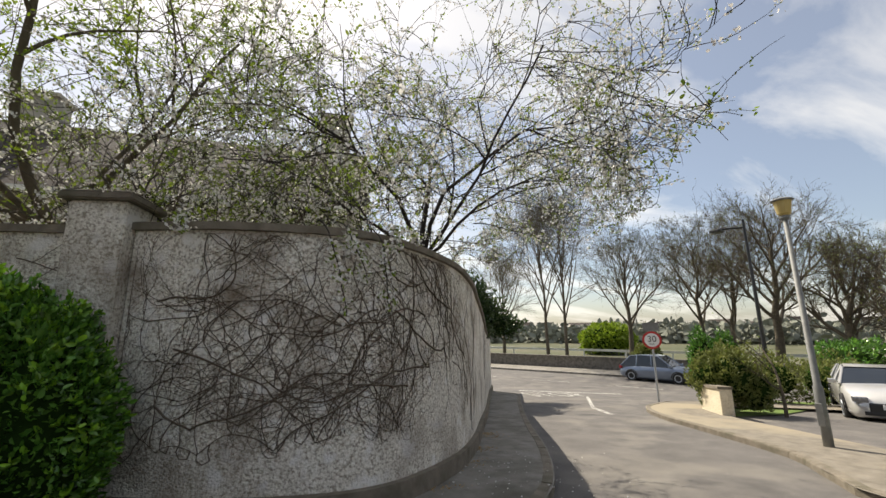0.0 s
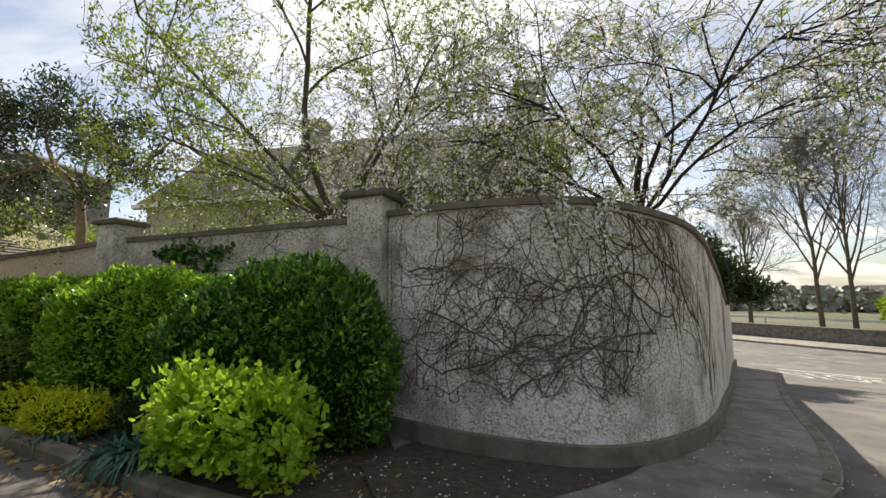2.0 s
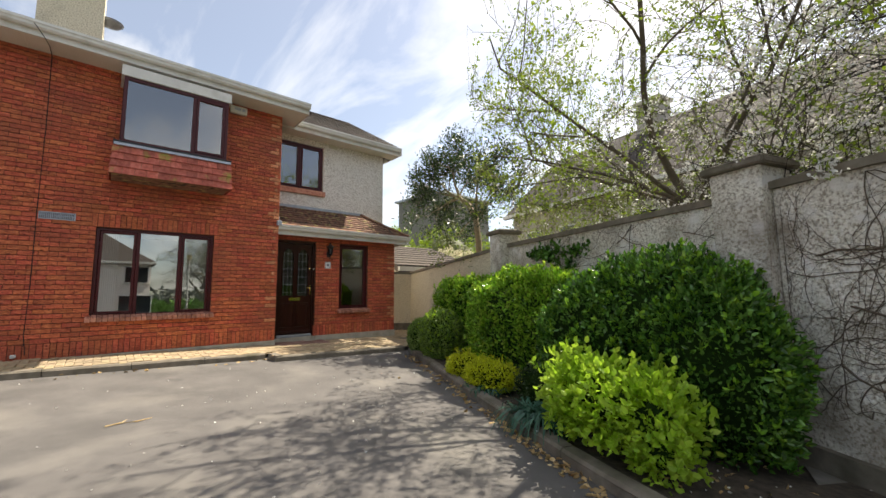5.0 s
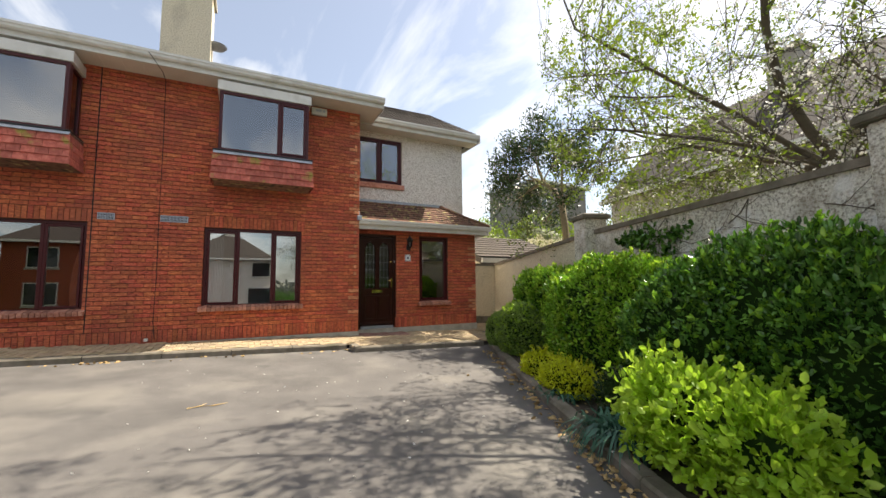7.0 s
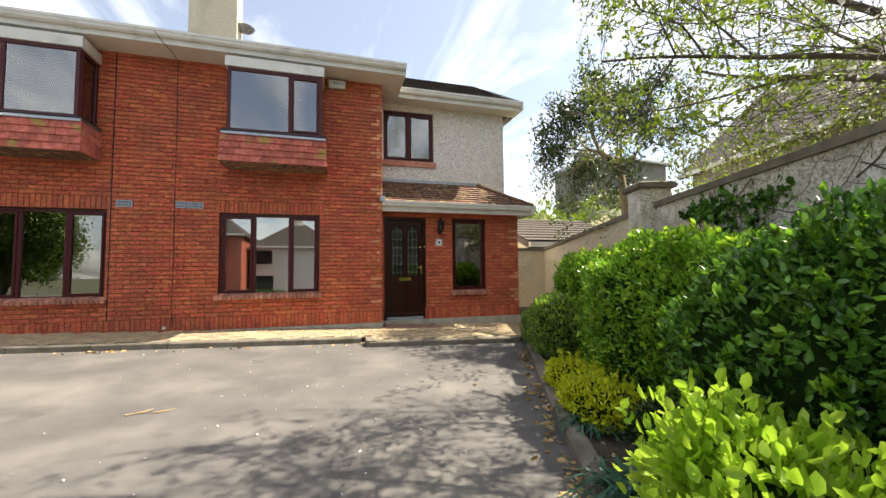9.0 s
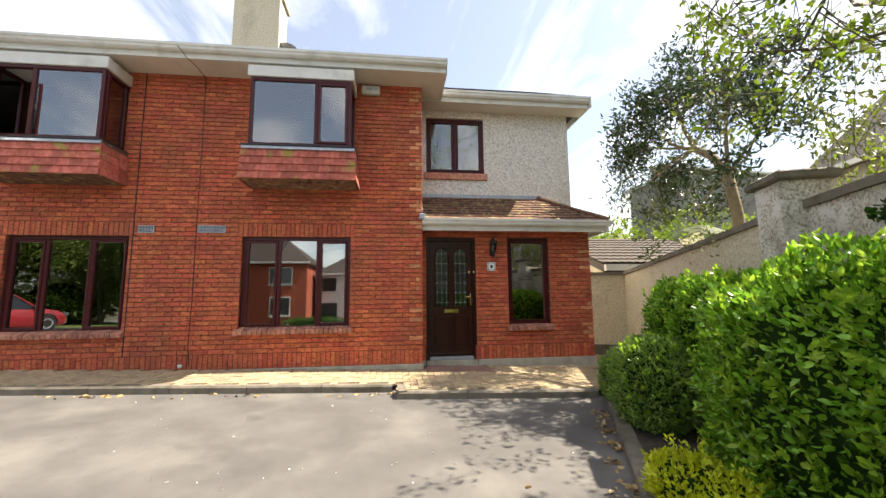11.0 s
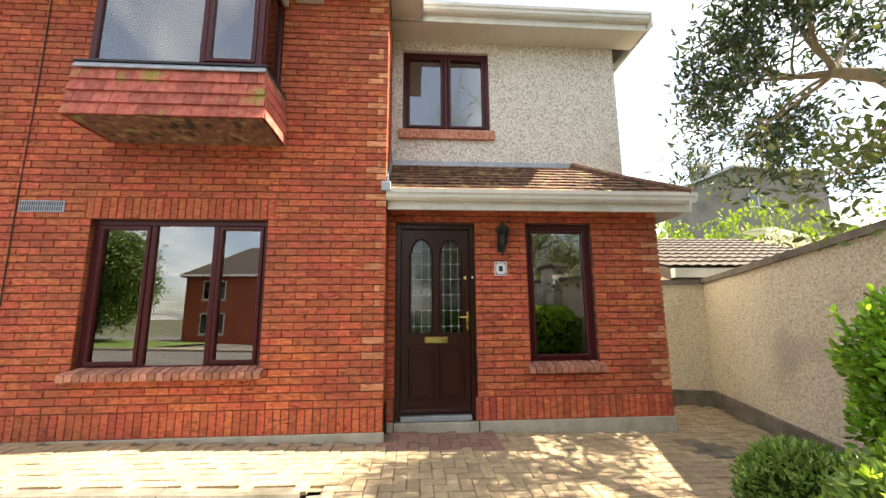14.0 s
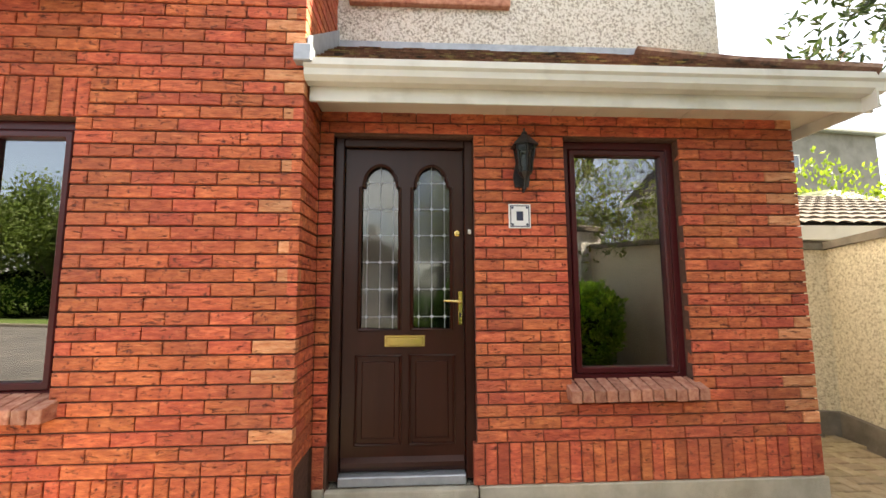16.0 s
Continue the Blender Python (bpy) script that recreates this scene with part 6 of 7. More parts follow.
# creeper: bare stems that wander over the curved wall
def creeper(line, fr, total, top_at, starts, label, seed, sign=-1, least=0.36):
    rng = random.Random(seed)
    root = thing("creeper", (line[0].x, line[0].y, 0.4), label, "creeper")
    n = len(line)
    where = [k / (n - 1) for k in range(n)]

    def at(dist, z, off):
        x = float(np.interp(dist / total, fr, where)) * (n - 1)
        i = min(n - 2, int(x))
        p = line[i].lerp(line[i + 1], x - i)
        s = side_of(line, i) * sign
        return Vector((p.x + s.x * off, p.y + s.y * off, z))

    def run(w, d, z, a, length, r, level):
        floor_at = least + abs(rng.gauss(0, 0.16))
        path, radii = [], []
        steps = max(5, int(length / 0.06))
        curl = rng.gauss(0, 0.03 if level == 0 else 0.12)
        for k in range(steps):
            d = min(max(d, 0.05), total - 0.1)
            path.append(at(d, z, 0.003 + r * 0.7))
            radii.append(max(0.0011, r * (1 - 0.75 * k / steps)))
            a += curl + rng.gauss(0, 0.13 if level == 0 else 0.27)
            curl = curl * 0.92 + rng.gauss(0, 0.035)
            d += math.cos(a) * length / steps
            z += math.sin(a) * length / steps
            f = min(1, max(0, d / total))
            top = top_at(f) - 0.10
            g = line[int(f * (n - 1))]
            low = ground_z(g.x, g.y) + floor_at
            if z > top: z, a = top, -abs(a) * 0.7
            if z < low: a = abs(a) * 0.6 + 0.3 if z > low - 0.12 else math.pi / 2
            if level < 3 and rng.random() < (0.25, 0.17, 0.08)[level]:
                run(w, d, z, a + rng.choice((-1, 1)) * rng.uniform(0.4, 1.3), length * rng.uniform(0.25, 0.55), r * 0.55, level + 1)
        w.branch(path, radii, 5 if level == 0 else 4 if level == 1 else 3)

    for st in starts(rng):
        w = Wood(1)
        run(w, *st, 0)
        raw_mesh("stem", w.v, w.f, M["creeper"], root, smooth=True)


def curved_starts(rng):
    yield from ((3.0, 1.9, 3.5, 2.6, 0.008), (2.9, 1.5, 3.2, 2.4, 0.009), (3.0, 0.95, 3.25, 3.0, 0.010), (3.4, 1.15, 3.4, 3.2, 0.010), (2.6, 0.80, 3.0, 2.4, 0.009), (3.6, 1.6, 3.05, 3.2, 0.009), (0.5, 1.2, -0.2, 2.8, 0.009), (0.4, 0.75, -0.5, 2.6, 0.009), (0.3, 1.6, 0.2, 2.4, 0.008))
    for k in range(26):
        d = rng.uniform(0.1, 4.6) if k < 22 else rng.uniform(4.6, 9.0)
        f = d / WALL_LEN
        yield (d, rng.uniform(0.6, wall_top(f) - 0.2) if d < 4.6 else rng.uniform(-0.2, 1.0), rng.choice((0, math.pi)) + rng.gauss(0, 0.55), rng.uniform(1.0, 2.2), rng.uniform(0.003, 0.0055))


creeper(WALL_LINE, WALL_F, WALL_LEN, wall_top, curved_starts, "bare brown creeper stems spread over the curved wall", 5, least=0.55)
straight = [Vector((-1.30, 4.50)).lerp(Vector((-5.32, 5.84)), k / 12) for k in range(13)]
straight_f, straight_len = arc_f(straight)
creeper(straight, straight_f, straight_len, lambda f: 2.28, lambda rng: [(rng.uniform(0.2, 3.6), rng.uniform(1.5, 2.1), rng.uniform(2.4, 3.8), rng.uniform(0.7, 1.4), 0.006) for _ in range(12)],
        "bare creeper stems along the top of the garden wall", 6, sign=1)

# fallen leaves and petals
def litter(name, spots, n, size, mat, label, seed, dz):
    rng = np.random.default_rng(seed)
    pts = []
    for (x, y, rx, ry), k in zip(spots, rng.multinomial(n, np.array([s[2] * s[3] for s in spots]) / sum(s[2] * s[3] for s in spots))):
        for _ in range(k):
            a, b = x + rng.normal() * rx, y + rng.normal() * ry
            pts.append((a, b, ground_z(a, b) + dz + rng.random() * 0.004))
    pts = np.array(pts)
    way = rng.normal(size=pts.shape); way[:, 2] *= 0.15
    ob = leaf_mesh(name, pts, way, size, mat, slim=0.55, rng=rng)
    return tagged(ob, label, "leaf litter", kind="stuff")


kerb_spots = [(p.x - 0.02, p.y - 0.08, 0.10, 0.05) for p in BED[4:-6:2]]
litter("fallen_leaves", kerb_spots, 400, 0.055, M["deadleaf"], "dry brown leaves lying along the kerb", 3, 0.008)
litter("fallen_leaves", [(-7.72, y, 0.05, 0.25) for y in (-4.5, -3.2, -1.8, -1.4, -0.6, 0.3, 1.2, 1.8)], 70, 0.06, M["deadleaf"], "dry yellow leaves along the house kerb", 4, 0.008)
litter("fallen_leaves", [(0.1, 3.2, 0.5, 0.25), (-1.2, 3.2, 0.5, 0.35), (-0.3, 3.1, 0.5, 0.3), (-3.2, 3.5, 0.7, 0.2)], 130, 0.05, M["deadleaf"], "brown leaves on the soil of the bed", 5, 0.085)
litter("wall_litter", [(2.75, 4.75, 0.12, 0.12), (3.3, 5.4, 0.12, 0.12), (4.0, 6.4, 0.15, 0.2), (1.8, 3.95, 0.2, 0.06)], 420, 0.022, M["deadleaf"], "small brown scraps along the foot of the wall", 8, 0.098)
litter("petals", [(0.8, 3.0, 0.9, 0.3), (2.8, 4.2, 0.5, 0.5), (-0.5, 3.0, 0.6, 0.4)], 260, 0.022, M["petal"], "scattered white petals on the pavement", 6, 0.099)
litter("petals", [(-3.5, 0.8, 1.8, 1.3), (-5.5, 2.0, 1.2, 1.4), (3.6, 3.6, 1.0, 1.2)], 120, 0.022, M["petal"], "scattered white petals on the asphalt", 7, 0.006)

# ---- paving by the house ----
kerb_run([Vector((-7.85, -9.4)), Vector((-7.85, 2.06))], 0.9, "worn concrete kerb stones in front of the brick house")
kerb_run([Vector((-7.84, 2.10)), Vector((-7.50, 2.12)), ], 0.4, "short return of the kerb by the paving")
kerb_run([Vector((-7.50, 2.14)), Vector((-7.50, 4.86))], 0.9, "worn concrete kerb stones before the paved entrance")
fill("paving_bed", [(-7.95, -9.4), (-7.95, 2.2), (-7.6, 2.2), (-7.6, 4.9), (-7.4, 5.3), (-8.6, 6.62), (-10.4, 7.1), (-10.5, 5.7), (-9.2, 5.7), (-9.2, 2.5), (-8.85, 2.5), (-8.85, -9.4)], 0.080, M["sand"], "sand joints under the block paving", "paving")
DRAIN = [((-8.75, 5.72), 0.42), ((-8.35, 6.25), 0.40)]


def in_paving(x, y):
    if any(abs(x - c[0]) < s / 2 and abs(y - c[1]) < s / 2 for c, s in DRAIN):
        return False
    if y < 2.18:
        return -8.90 < x < -7.98
    if y < 4.95:
        return (P if y > 2.6 else A) + 0.02 < x < -7.63
    if y < 5.74:
        return P + 0.02 < x < -7.5 - (y - 4.95) * 0.2
    return -10.4 < x < -7.55 - (y - 4.95) * 0.75 and y < 7.05 - (x + 10.4) * 0.25


def pavers():
    root = thing("block_paving", (-8.3, 3.5, 0.2), "buff concrete block paving laid in herringbone", "paving", kind="structure")
    def block(w, h, mat):
        bm = box((-w / 2, -h / 2, -0.03), (w / 2, h / 2, 0.0))
        bmesh.ops.bevel(bm, geom=[e for e in bm.edges if all(v.co.z > -0.01 for v in e.verts)], offset=0.005, segments=1, affect="EDGES")
        me = bpy.data.meshes.new("paver")
        bm.to_mesh(me); bm.free()
        me.materials.append(mat)
        return me
    kinds = {(o, m): block(*((0.195, 0.095) if o else (0.095, 0.195)), M[m]) for o in (0, 1) for m in ("paver", "paver_red")}
    rng, count = random.Random(3), 0
    verts, faces = [], []
    u = 0.10
    for k in range(-180, 180):
        for m in range(-60, 60):
            for o, (cx, cy) in ((1, (k + 4 * m + 1, k + 0.5)), (0, (k + 4 * m + 2.5, k))):
                x, y = -8.9 + cx * u, 0.0 + cy * u
                if not (-10.5 < x < -7.3 and -9.4 < y < 7.1 and in_paving(x, y)):
                    continue
                z = ground_z(x, y) + 0.102 + rng.uniform(-0.003, 0.003)
                tilt = (rng.uniform(-0.012, 0.012), rng.uniform(-0.012, 0.012), rng.uniform(-0.015, 0.015))
                red = 2.55 < y < 3.75 and x < -8.72
                if 1.9 < y < 4.6 and x < -8.0 and count < 300:
                    ob = new("paver", kinds[(o, "paver_red" if red else "paver")])
                    ob.location, ob.rotation_euler = (x, y, z), tilt
                    adopt(ob, root)
                    count += 1
                    continue
                w, h = (0.0975, 0.0475) if o else (0.0475, 0.0975)
                i, e = len(verts), 0.005
                verts += [(x - w, y - h, z - 0.03), (x + w, y - h, z - 0.03), (x + w, y + h, z - 0.03), (x - w, y + h, z - 0.03),
                          (x - w, y - h, z - e), (x + w, y - h, z - e), (x + w, y + h, z - e), (x - w, y + h, z - e),
                          (x - w + e, y - h + e, z), (x + w - e, y - h + e, z), (x + w - e, y + h - e, z), (x - w + e, y + h - e, z)]
                faces += [tuple(i + q for q in r) for r in ((0, 1, 5, 4), (1, 2, 6, 5), (2, 3, 7, 6), (3, 0, 4, 7), (4, 5, 9, 8), (5, 6, 10, 9), (6, 7, 11, 10), (7, 4, 8, 11), (8, 9, 10, 11))]
    tagged(raw_mesh("pavers", verts, faces, M["paver_far"], root), kind="stuff")


for c, s in DRAIN:
    z = ground_z(*c) + 0.075
    root = thing("drain_cover", (c[0], c[1], z), "dark rectangular drain cover set in the paving", "drain cover")
    part("cover_plate", box((c[0] - s / 2 + 0.01, c[1] - s / 2 + 0.01, z - 0.03), (c[0] + s / 2 - 0.01, c[1] + s / 2 - 0.01, z + 0.012), 0.004), M["oldconcrete"], root)
    part("lifting_eye", box((c[0] - 0.03, c[1] - 0.015, z + 0.012), (c[0] + 0.03, c[1] + 0.015, z + 0.016)), M["black"], root)


twig = thing("fallen_twig", (-5.0, 0.0, ground_z(-5.0, 0.0)), "pale dry twig lying on the drive", "twig")
part("twig_stem", tube([(-5.0 + a, b, ground_z(-5, b) + 0.012) for a, b in ((0.02, -0.16), (-0.03, -0.05), (0.0, 0.06), (-0.06, 0.19))], [0.006, 0.007, 0.006, 0.003], 6), M["deadleaf"], twig)
part("twig_stem", tube([(-5.03, -0.05, ground_z(-5, 0) + 0.012), (-5.09, 0.0, ground_z(-5, 0) + 0.02)], [0.005, 0.002], 5), M["deadleaf"], twig)


# ---- lamps and sign ----
def street_lamp():
    x, y = 8.53, 3.37
    z = ground_z(x, y)
    top = 3.26
    root = thing("street_lamp", (x, y, z), "grey steel street lamp with a yellowed conical lantern", "street lamp")
    part("pole", tube([(x, y, z - 0.1), (x, y, z + 1.0), (x, y, z + 1.02), (x, y, top)], [0.07, 0.068, 0.052, 0.036], 14), M["lamp_paint"], root, smooth=True)
    part("collar", lathe([(0.05, top - 0.06), (0.075, top - 0.02), (0.075, top + 0.02), (0.05, top + 0.03)], (x, y, 0), 16), M["lamp_paint"], root)
    part("lantern", lathe([(0.08, top + 0.03), (0.10, top + 0.06), (0.135, top + 0.29), (0.125, top + 0.30)], (x, y, 0), 20), M["lantern"], root, "yellowed translucent bowl")
    part("canopy", lathe([(0.165, top + 0.29), (0.175, top + 0.31), (0.14, top + 0.335), (0.05, top + 0.36), (0.02, top + 0.37)], (x, y, 0), 20), M["lamp_paint"], root)
    part("access_door", box((x - 0.09, y - 0.05, z + 0.4), (x - 0.07, y + 0.05, z + 0.75), 0.004), M["lamp_paint"], root)


street_lamp()


def tall_lamp():
    x, y = 21.8, 10.3
    z = ground_z(x, y)
    root = thing("street_lamp", (x, y, z), "tall black street lamp behind the shrubs", "street lamp")
    part("pole", tube([(x, y, z - 0.1), (x, y, z + 3.5), (x, y, 6.6)], [0.11, 0.085, 0.06], 10), M["black"], root)
    part("arm", tube([(x, y, 6.2), (x - 0.5, y + 0.9, 6.25)], 0.05, 6), M["black"], root)
    part("lamp_head", box((x - 0.75, y + 0.75, 6.1), (x - 0.25, y + 1.25, 6.24), 0.05), M["black"], root)


tall_lamp()


def speed_sign():
    x, y = 13.23, 9.73
    z = ground_z(x, y) + 0.09
    root = thing("speed_sign", (x, y, z), "round white and red speed limit sign on a thin steel post", "road sign")
    to = Vector((-x, -y, 0)).normalized()
    sd = Vector((-to.y, to.x, 0))
    part("post", tube([(x, y, z - 0.1), (x, y, 1.55)], 0.035, 10), M["steel"], root)
    c = Vector((x, y, 0.94)) + to * 0.06
    def disc(r, d0, d1, n=36):
        bm = bmesh.new()
        a = [bm.verts.new(c + to * d0 + (sd * math.cos(k * math.tau / n) + Vector((0, 0, math.sin(k * math.tau / n)))) * r) for k in range(n)]
        b = [bm.verts.new(c + to * d1 + (sd * math.cos(k * math.tau / n) + Vector((0, 0, math.sin(k * math.tau / n)))) * r) for k in range(n)]
        bm.faces.new(a); bm.faces.new(b)
        for k in range(n):
            bm.faces.new((a[k], a[(k + 1) % n], b[(k + 1) % n], b[k]))
        bmesh.ops.recalc_face_normals(bm, faces=bm.faces[:])
        return bm
    part("sign_plate", disc(0.31, -0.01, 0.01), M["sign_red"], root, "red rim")
    part("sign_face", disc(0.24, 0.01, 0.014), M["sign_white"], root)
    m = Matrix.Translation(c + to * 0.018) @ Matrix((( sd.x, 0, to.x), (sd.y, 0, to.y), (0, 1, 0))).to_4x4()
    for word_, size, dz in (("30", 0.30, -0.06), ("km/h", 0.085, -0.165)):
        t = bpy.data.curves.new("numerals", "FONT")
        t.body, t.size, t.align_x = word_, size, "CENTER"
        src = new("numerals_source", t)
        nm = bpy.data.meshes.new_from_object(src.evaluated_get(bpy.context.evaluated_depsgraph_get()))
        bpy.data.objects.remove(src)
        for v in nm.vertices:
            v.co = m @ Vector((v.co.x, v.co.y + dz, 0))
        nm.materials.append(M["black"])
        adopt(new("numerals", nm), root)
    q = Vector((x, y, 1.41)) + to * 0.05
    bm = bmesh.new()
    corners = [q + sd * a + Vector((0, 0, b)) + to * o for o in (-0.01, 0.01) for a, b in ((-0.26, -0.15), (0.26, -0.15), (0.26, 0.15), (-0.26, 0.15))]
    vs = [bm.verts.new(p) for p in corners]
    for f in ((0, 1, 2, 3), (4, 5, 6, 7), (0, 1, 5, 4), (1, 2, 6, 5), (2, 3, 7, 6), (3, 0, 4, 7)):
        bm.faces.new([vs[i] for i in f])
    bmesh.ops.recalc_face_normals(bm, faces=bm.faces[:])
    part("back_plate", bm, M["lamp_paint"], root, "grey back of a second sign plate")


speed_sign()


# ---- cars ----
def car(at, heading, paint, label, length=4.35, width=1.80, height=1.48, estate=True):
    """A car that faces +x before it is turned; body, glass, wheels and lights."""
    z = ground_z(*at)
    root = new("car")
    tagged(root, label, "car")
    L, Wd, H = length, width, height
    def lift(name, bm, mat, parent=root, lab="", smooth=False):
        me = bpy.data.meshes.new(name)
        bmesh.ops.recalc_face_normals(bm, faces=bm.faces[:])
        bm.to_mesh(me); bm.free()
        me.materials.append(mat)
        if smooth:
            for p in me.polygons: p.use_smooth = True
        ob = new(name, me)
        ob.parent = parent
        if lab: ob["label"] = lab
        return ob
    # lower body: cross-sections along x
    xs = [0.0, 0.04, 0.12, 0.25, 0.45, 0.62, 0.78, 0.90, 0.965, 1.0]
    tops = [0.62, 0.80, 0.90, 0.93, 0.93, 0.93, 0.90, 0.82, 0.72, 0.58]
    half = [0.78, 0.86, 0.95, 1.0, 1.0, 1.0, 0.99, 0.93, 0.84, 0.74]
    lows = [0.32, 0.24, 0.20, 0.18, 0.18, 0.18, 0.18, 0.20, 0.22, 0.28]
    bm = bmesh.new()
    rings = []
    for f, t, h, l in zip(xs, tops, half, lows):
        w = Wd / 2 * h
        x = (f - 0.5) * L
        sec = [(-w * 0.93, l), (-w, l + 0.12), (-w, (l + t) / 2 + 0.08), (-w * 0.96, t - 0.07), (-w * 0.86, t), (0, t + 0.03), (w * 0.86, t), (w * 0.96, t - 0.07), (w, (l + t) / 2 + 0.08), (w, l + 0.12), (w * 0.93, l)]
        rings.append([bm.verts.new((x, a, b)) for a, b in sec])
    for a, b in zip(rings, rings[1:]):
        n = len(a)
        for k in range(n):
            bm.faces.new((a[k], a[(k + 1) % n], b[(k + 1) % n], b[k]))
    bm.faces.new(rings[0]); bm.faces.new(rings[-1])
    body = lift("body", bm, paint, smooth=True)
    # cabin
    lean = 0.17 if estate else 0.25
    gx = [0.03, 0.17, 0.32, 0.46, 0.56, 0.74] if estate else [0.12, 0.27, 0.36, 0.45, 0.51, 0.70]
    gz = [0.90, H - 0.05, H, H, H - 0.05, 0.90]
    def cabin(scale, drop):
        bm = bmesh.new()
        rs = []
        for f, t in zip(gx, gz):
            x = (f - 0.5) * L
            up = (t - 0.9) / (H - 0.9)
            w = Wd / 2 * (0.93 - lean * up) * scale
            rs.append([bm.verts.new((x, -w, t - drop)), bm.verts.new((x, w, t - drop)), bm.verts.new((x, Wd / 2 * 0.92 * scale, 0.88)), bm.verts.new((x, -Wd / 2 * 0.92 * scale, 0.88))])
        for a, b in zip(rs, rs[1:]):
            for k in range(4):
                try: bm.faces.new((a[k], a[(k + 1) % 4], b[(k + 1) % 4], b[k]))
                except ValueError: pass
        return bm
    lift("glasshouse", cabin(1.0, 0.0), M["dark_glass_solid"], lab="dark car windows")
    rf = bmesh.new()
    rr = []
    for f, t in list(zip(gx, gz))[1:5]:
        x, up = (f - 0.5) * L, (t - 0.9) / (H - 0.9)
        w = Wd / 2 * (0.93 - lean * up) + 0.006
        rr.append([rf.verts.new(p) for p in ((x, -w, t - 0.03), (x, -w * 0.9, t + 0.025), (x, w * 0.9, t + 0.025), (x, w, t - 0.03))])
    for a, b in zip(rr, rr[1:]):
        for k in range(3):
            rf.faces.new((a[k], a[k + 1], b[k + 1], b[k]))
    lift("roof", rf, paint, smooth=True)
    for f0, z0, f1, z1 in ((gx[0], 0.9, gx[1], H - 0.05), (gx[5], 0.9, gx[4], H - 0.05), (0.47, 0.9, 0.46, H), (0.26, 0.9, 0.27, H - 0.02)):
        for s in (-1, 1):
            def side(zz): return s * Wd / 2 * (0.93 - lean * (zz - 0.9) / (H - 0.9)) * 1.005
            lift("pillar", tube([((f0 - 0.5) * L, side(z0), z0), ((f1 - 0.5) * L, side(z1), z1)], 0.035, 6), paint, body)
    for fx in (0.185, 0.80):
        for s in (-1, 1):
            x, y = (fx - 0.5) * L, s * (Wd / 2 - 0.10)
            def ringed(prof, sides=24):
                bm = bmesh.new()
                rs = [[bm.verts.new((x + r * math.cos(k * math.tau / sides), y + s * d, 0.32 + r * math.sin(k * math.tau / sides))) for k in range(sides)] for r, d in prof]
                for a, b in zip(rs, rs[1:]):
                    for k in range(sides):
                        bm.faces.new((a[k], a[(k + 1) % sides], b[(k + 1) % sides], b[k]))
                bm.faces.new(rs[0]); bm.faces.new(rs[-1])
                return bm
            wheel = lift("wheel", ringed([(0.32, -0.10), (0.325, 0.08), (0.29, 0.115), (0.22, 0.115)]), M["rubber"])
            lift("rim", ringed([(0.215, 0.112), (0.21, 0.122), (0.05, 0.10)], 10), M["steel"], wheel, "alloy wheel rim")
            arch = [(x + 0.36 * math.cos(k * math.pi / 10), y + s * 0.085, 0.32 + 0.36 * math.sin(k * math.pi / 10)) for k in range(11)]
            lift("wheel_arch", tube(arch, 0.035, 6), M["rubber"], body)
    for s in (-1, 1):
        lift("headlight", box((L * 0.455, s * Wd * 0.34 - 0.17, 0.60), (L * 0.500, s * Wd * 0.34 + 0.13, 0.73), 0.03), M["lamp_lens"])
        lift("tail_light", box((-L * 0.497, s * Wd * 0.38 - 0.10, 0.72), (-L * 0.465, s * Wd * 0.38 + 0.10, 0.90), 0.02), M["sign_red"])
        m = lift("door_mirror", box((L * 0.20, s * (Wd / 2 + 0.09) - 0.09, 0.92), (L * 0.235, s * (Wd / 2 + 0.09) + 0.09, 1.05), 0.03), paint)
    lift("grille", box((L * 0.470, -0.50, 0.34), (L * 0.507, 0.50, 0.60), 0.04), M["black"], lab="dark grille")
    lift("bumper_intake", box((L * 0.485, -0.60, 0.30), (L * 0.508, 0.60, 0.39), 0.02), M["black"])
    lift("number_plate", box((L * 0.506, -0.26, 0.46), (L * 0.511, 0.26, 0.57), 0.004), M["sign_white"], lab="white plate with a plain dark bar")
    lift("plate_bar", box((L * 0.511, -0.2, 0.49), (L * 0.512, 0.2, 0.54)), M["navy"])
    root.matrix_world = Matrix.Translation((at[0], at[1], z)) @ Matrix.Rotation(heading, 4, "Z")
    return root


M["dark_glass_solid"] = material("car_window", [(0.012, 0.015, 0.018), (0.02, 0.024, 0.028)], 2, 0.06, coat=0.6)
car((23.26, 16.8), math.atan2(-0.97, 0.25), M["bluecar"], "blue-grey hatchback parked along the main road", height=1.55)
car((16.6, 5.2), math.atan2(-0.42, -0.91), M["silvercar"], "silver saloon car parked nose out on a drive", length=4.6, height=1.35, estate=False)
car((0.8, -12.8), 0.3, M["redcar"], "red car parked further along the drive")

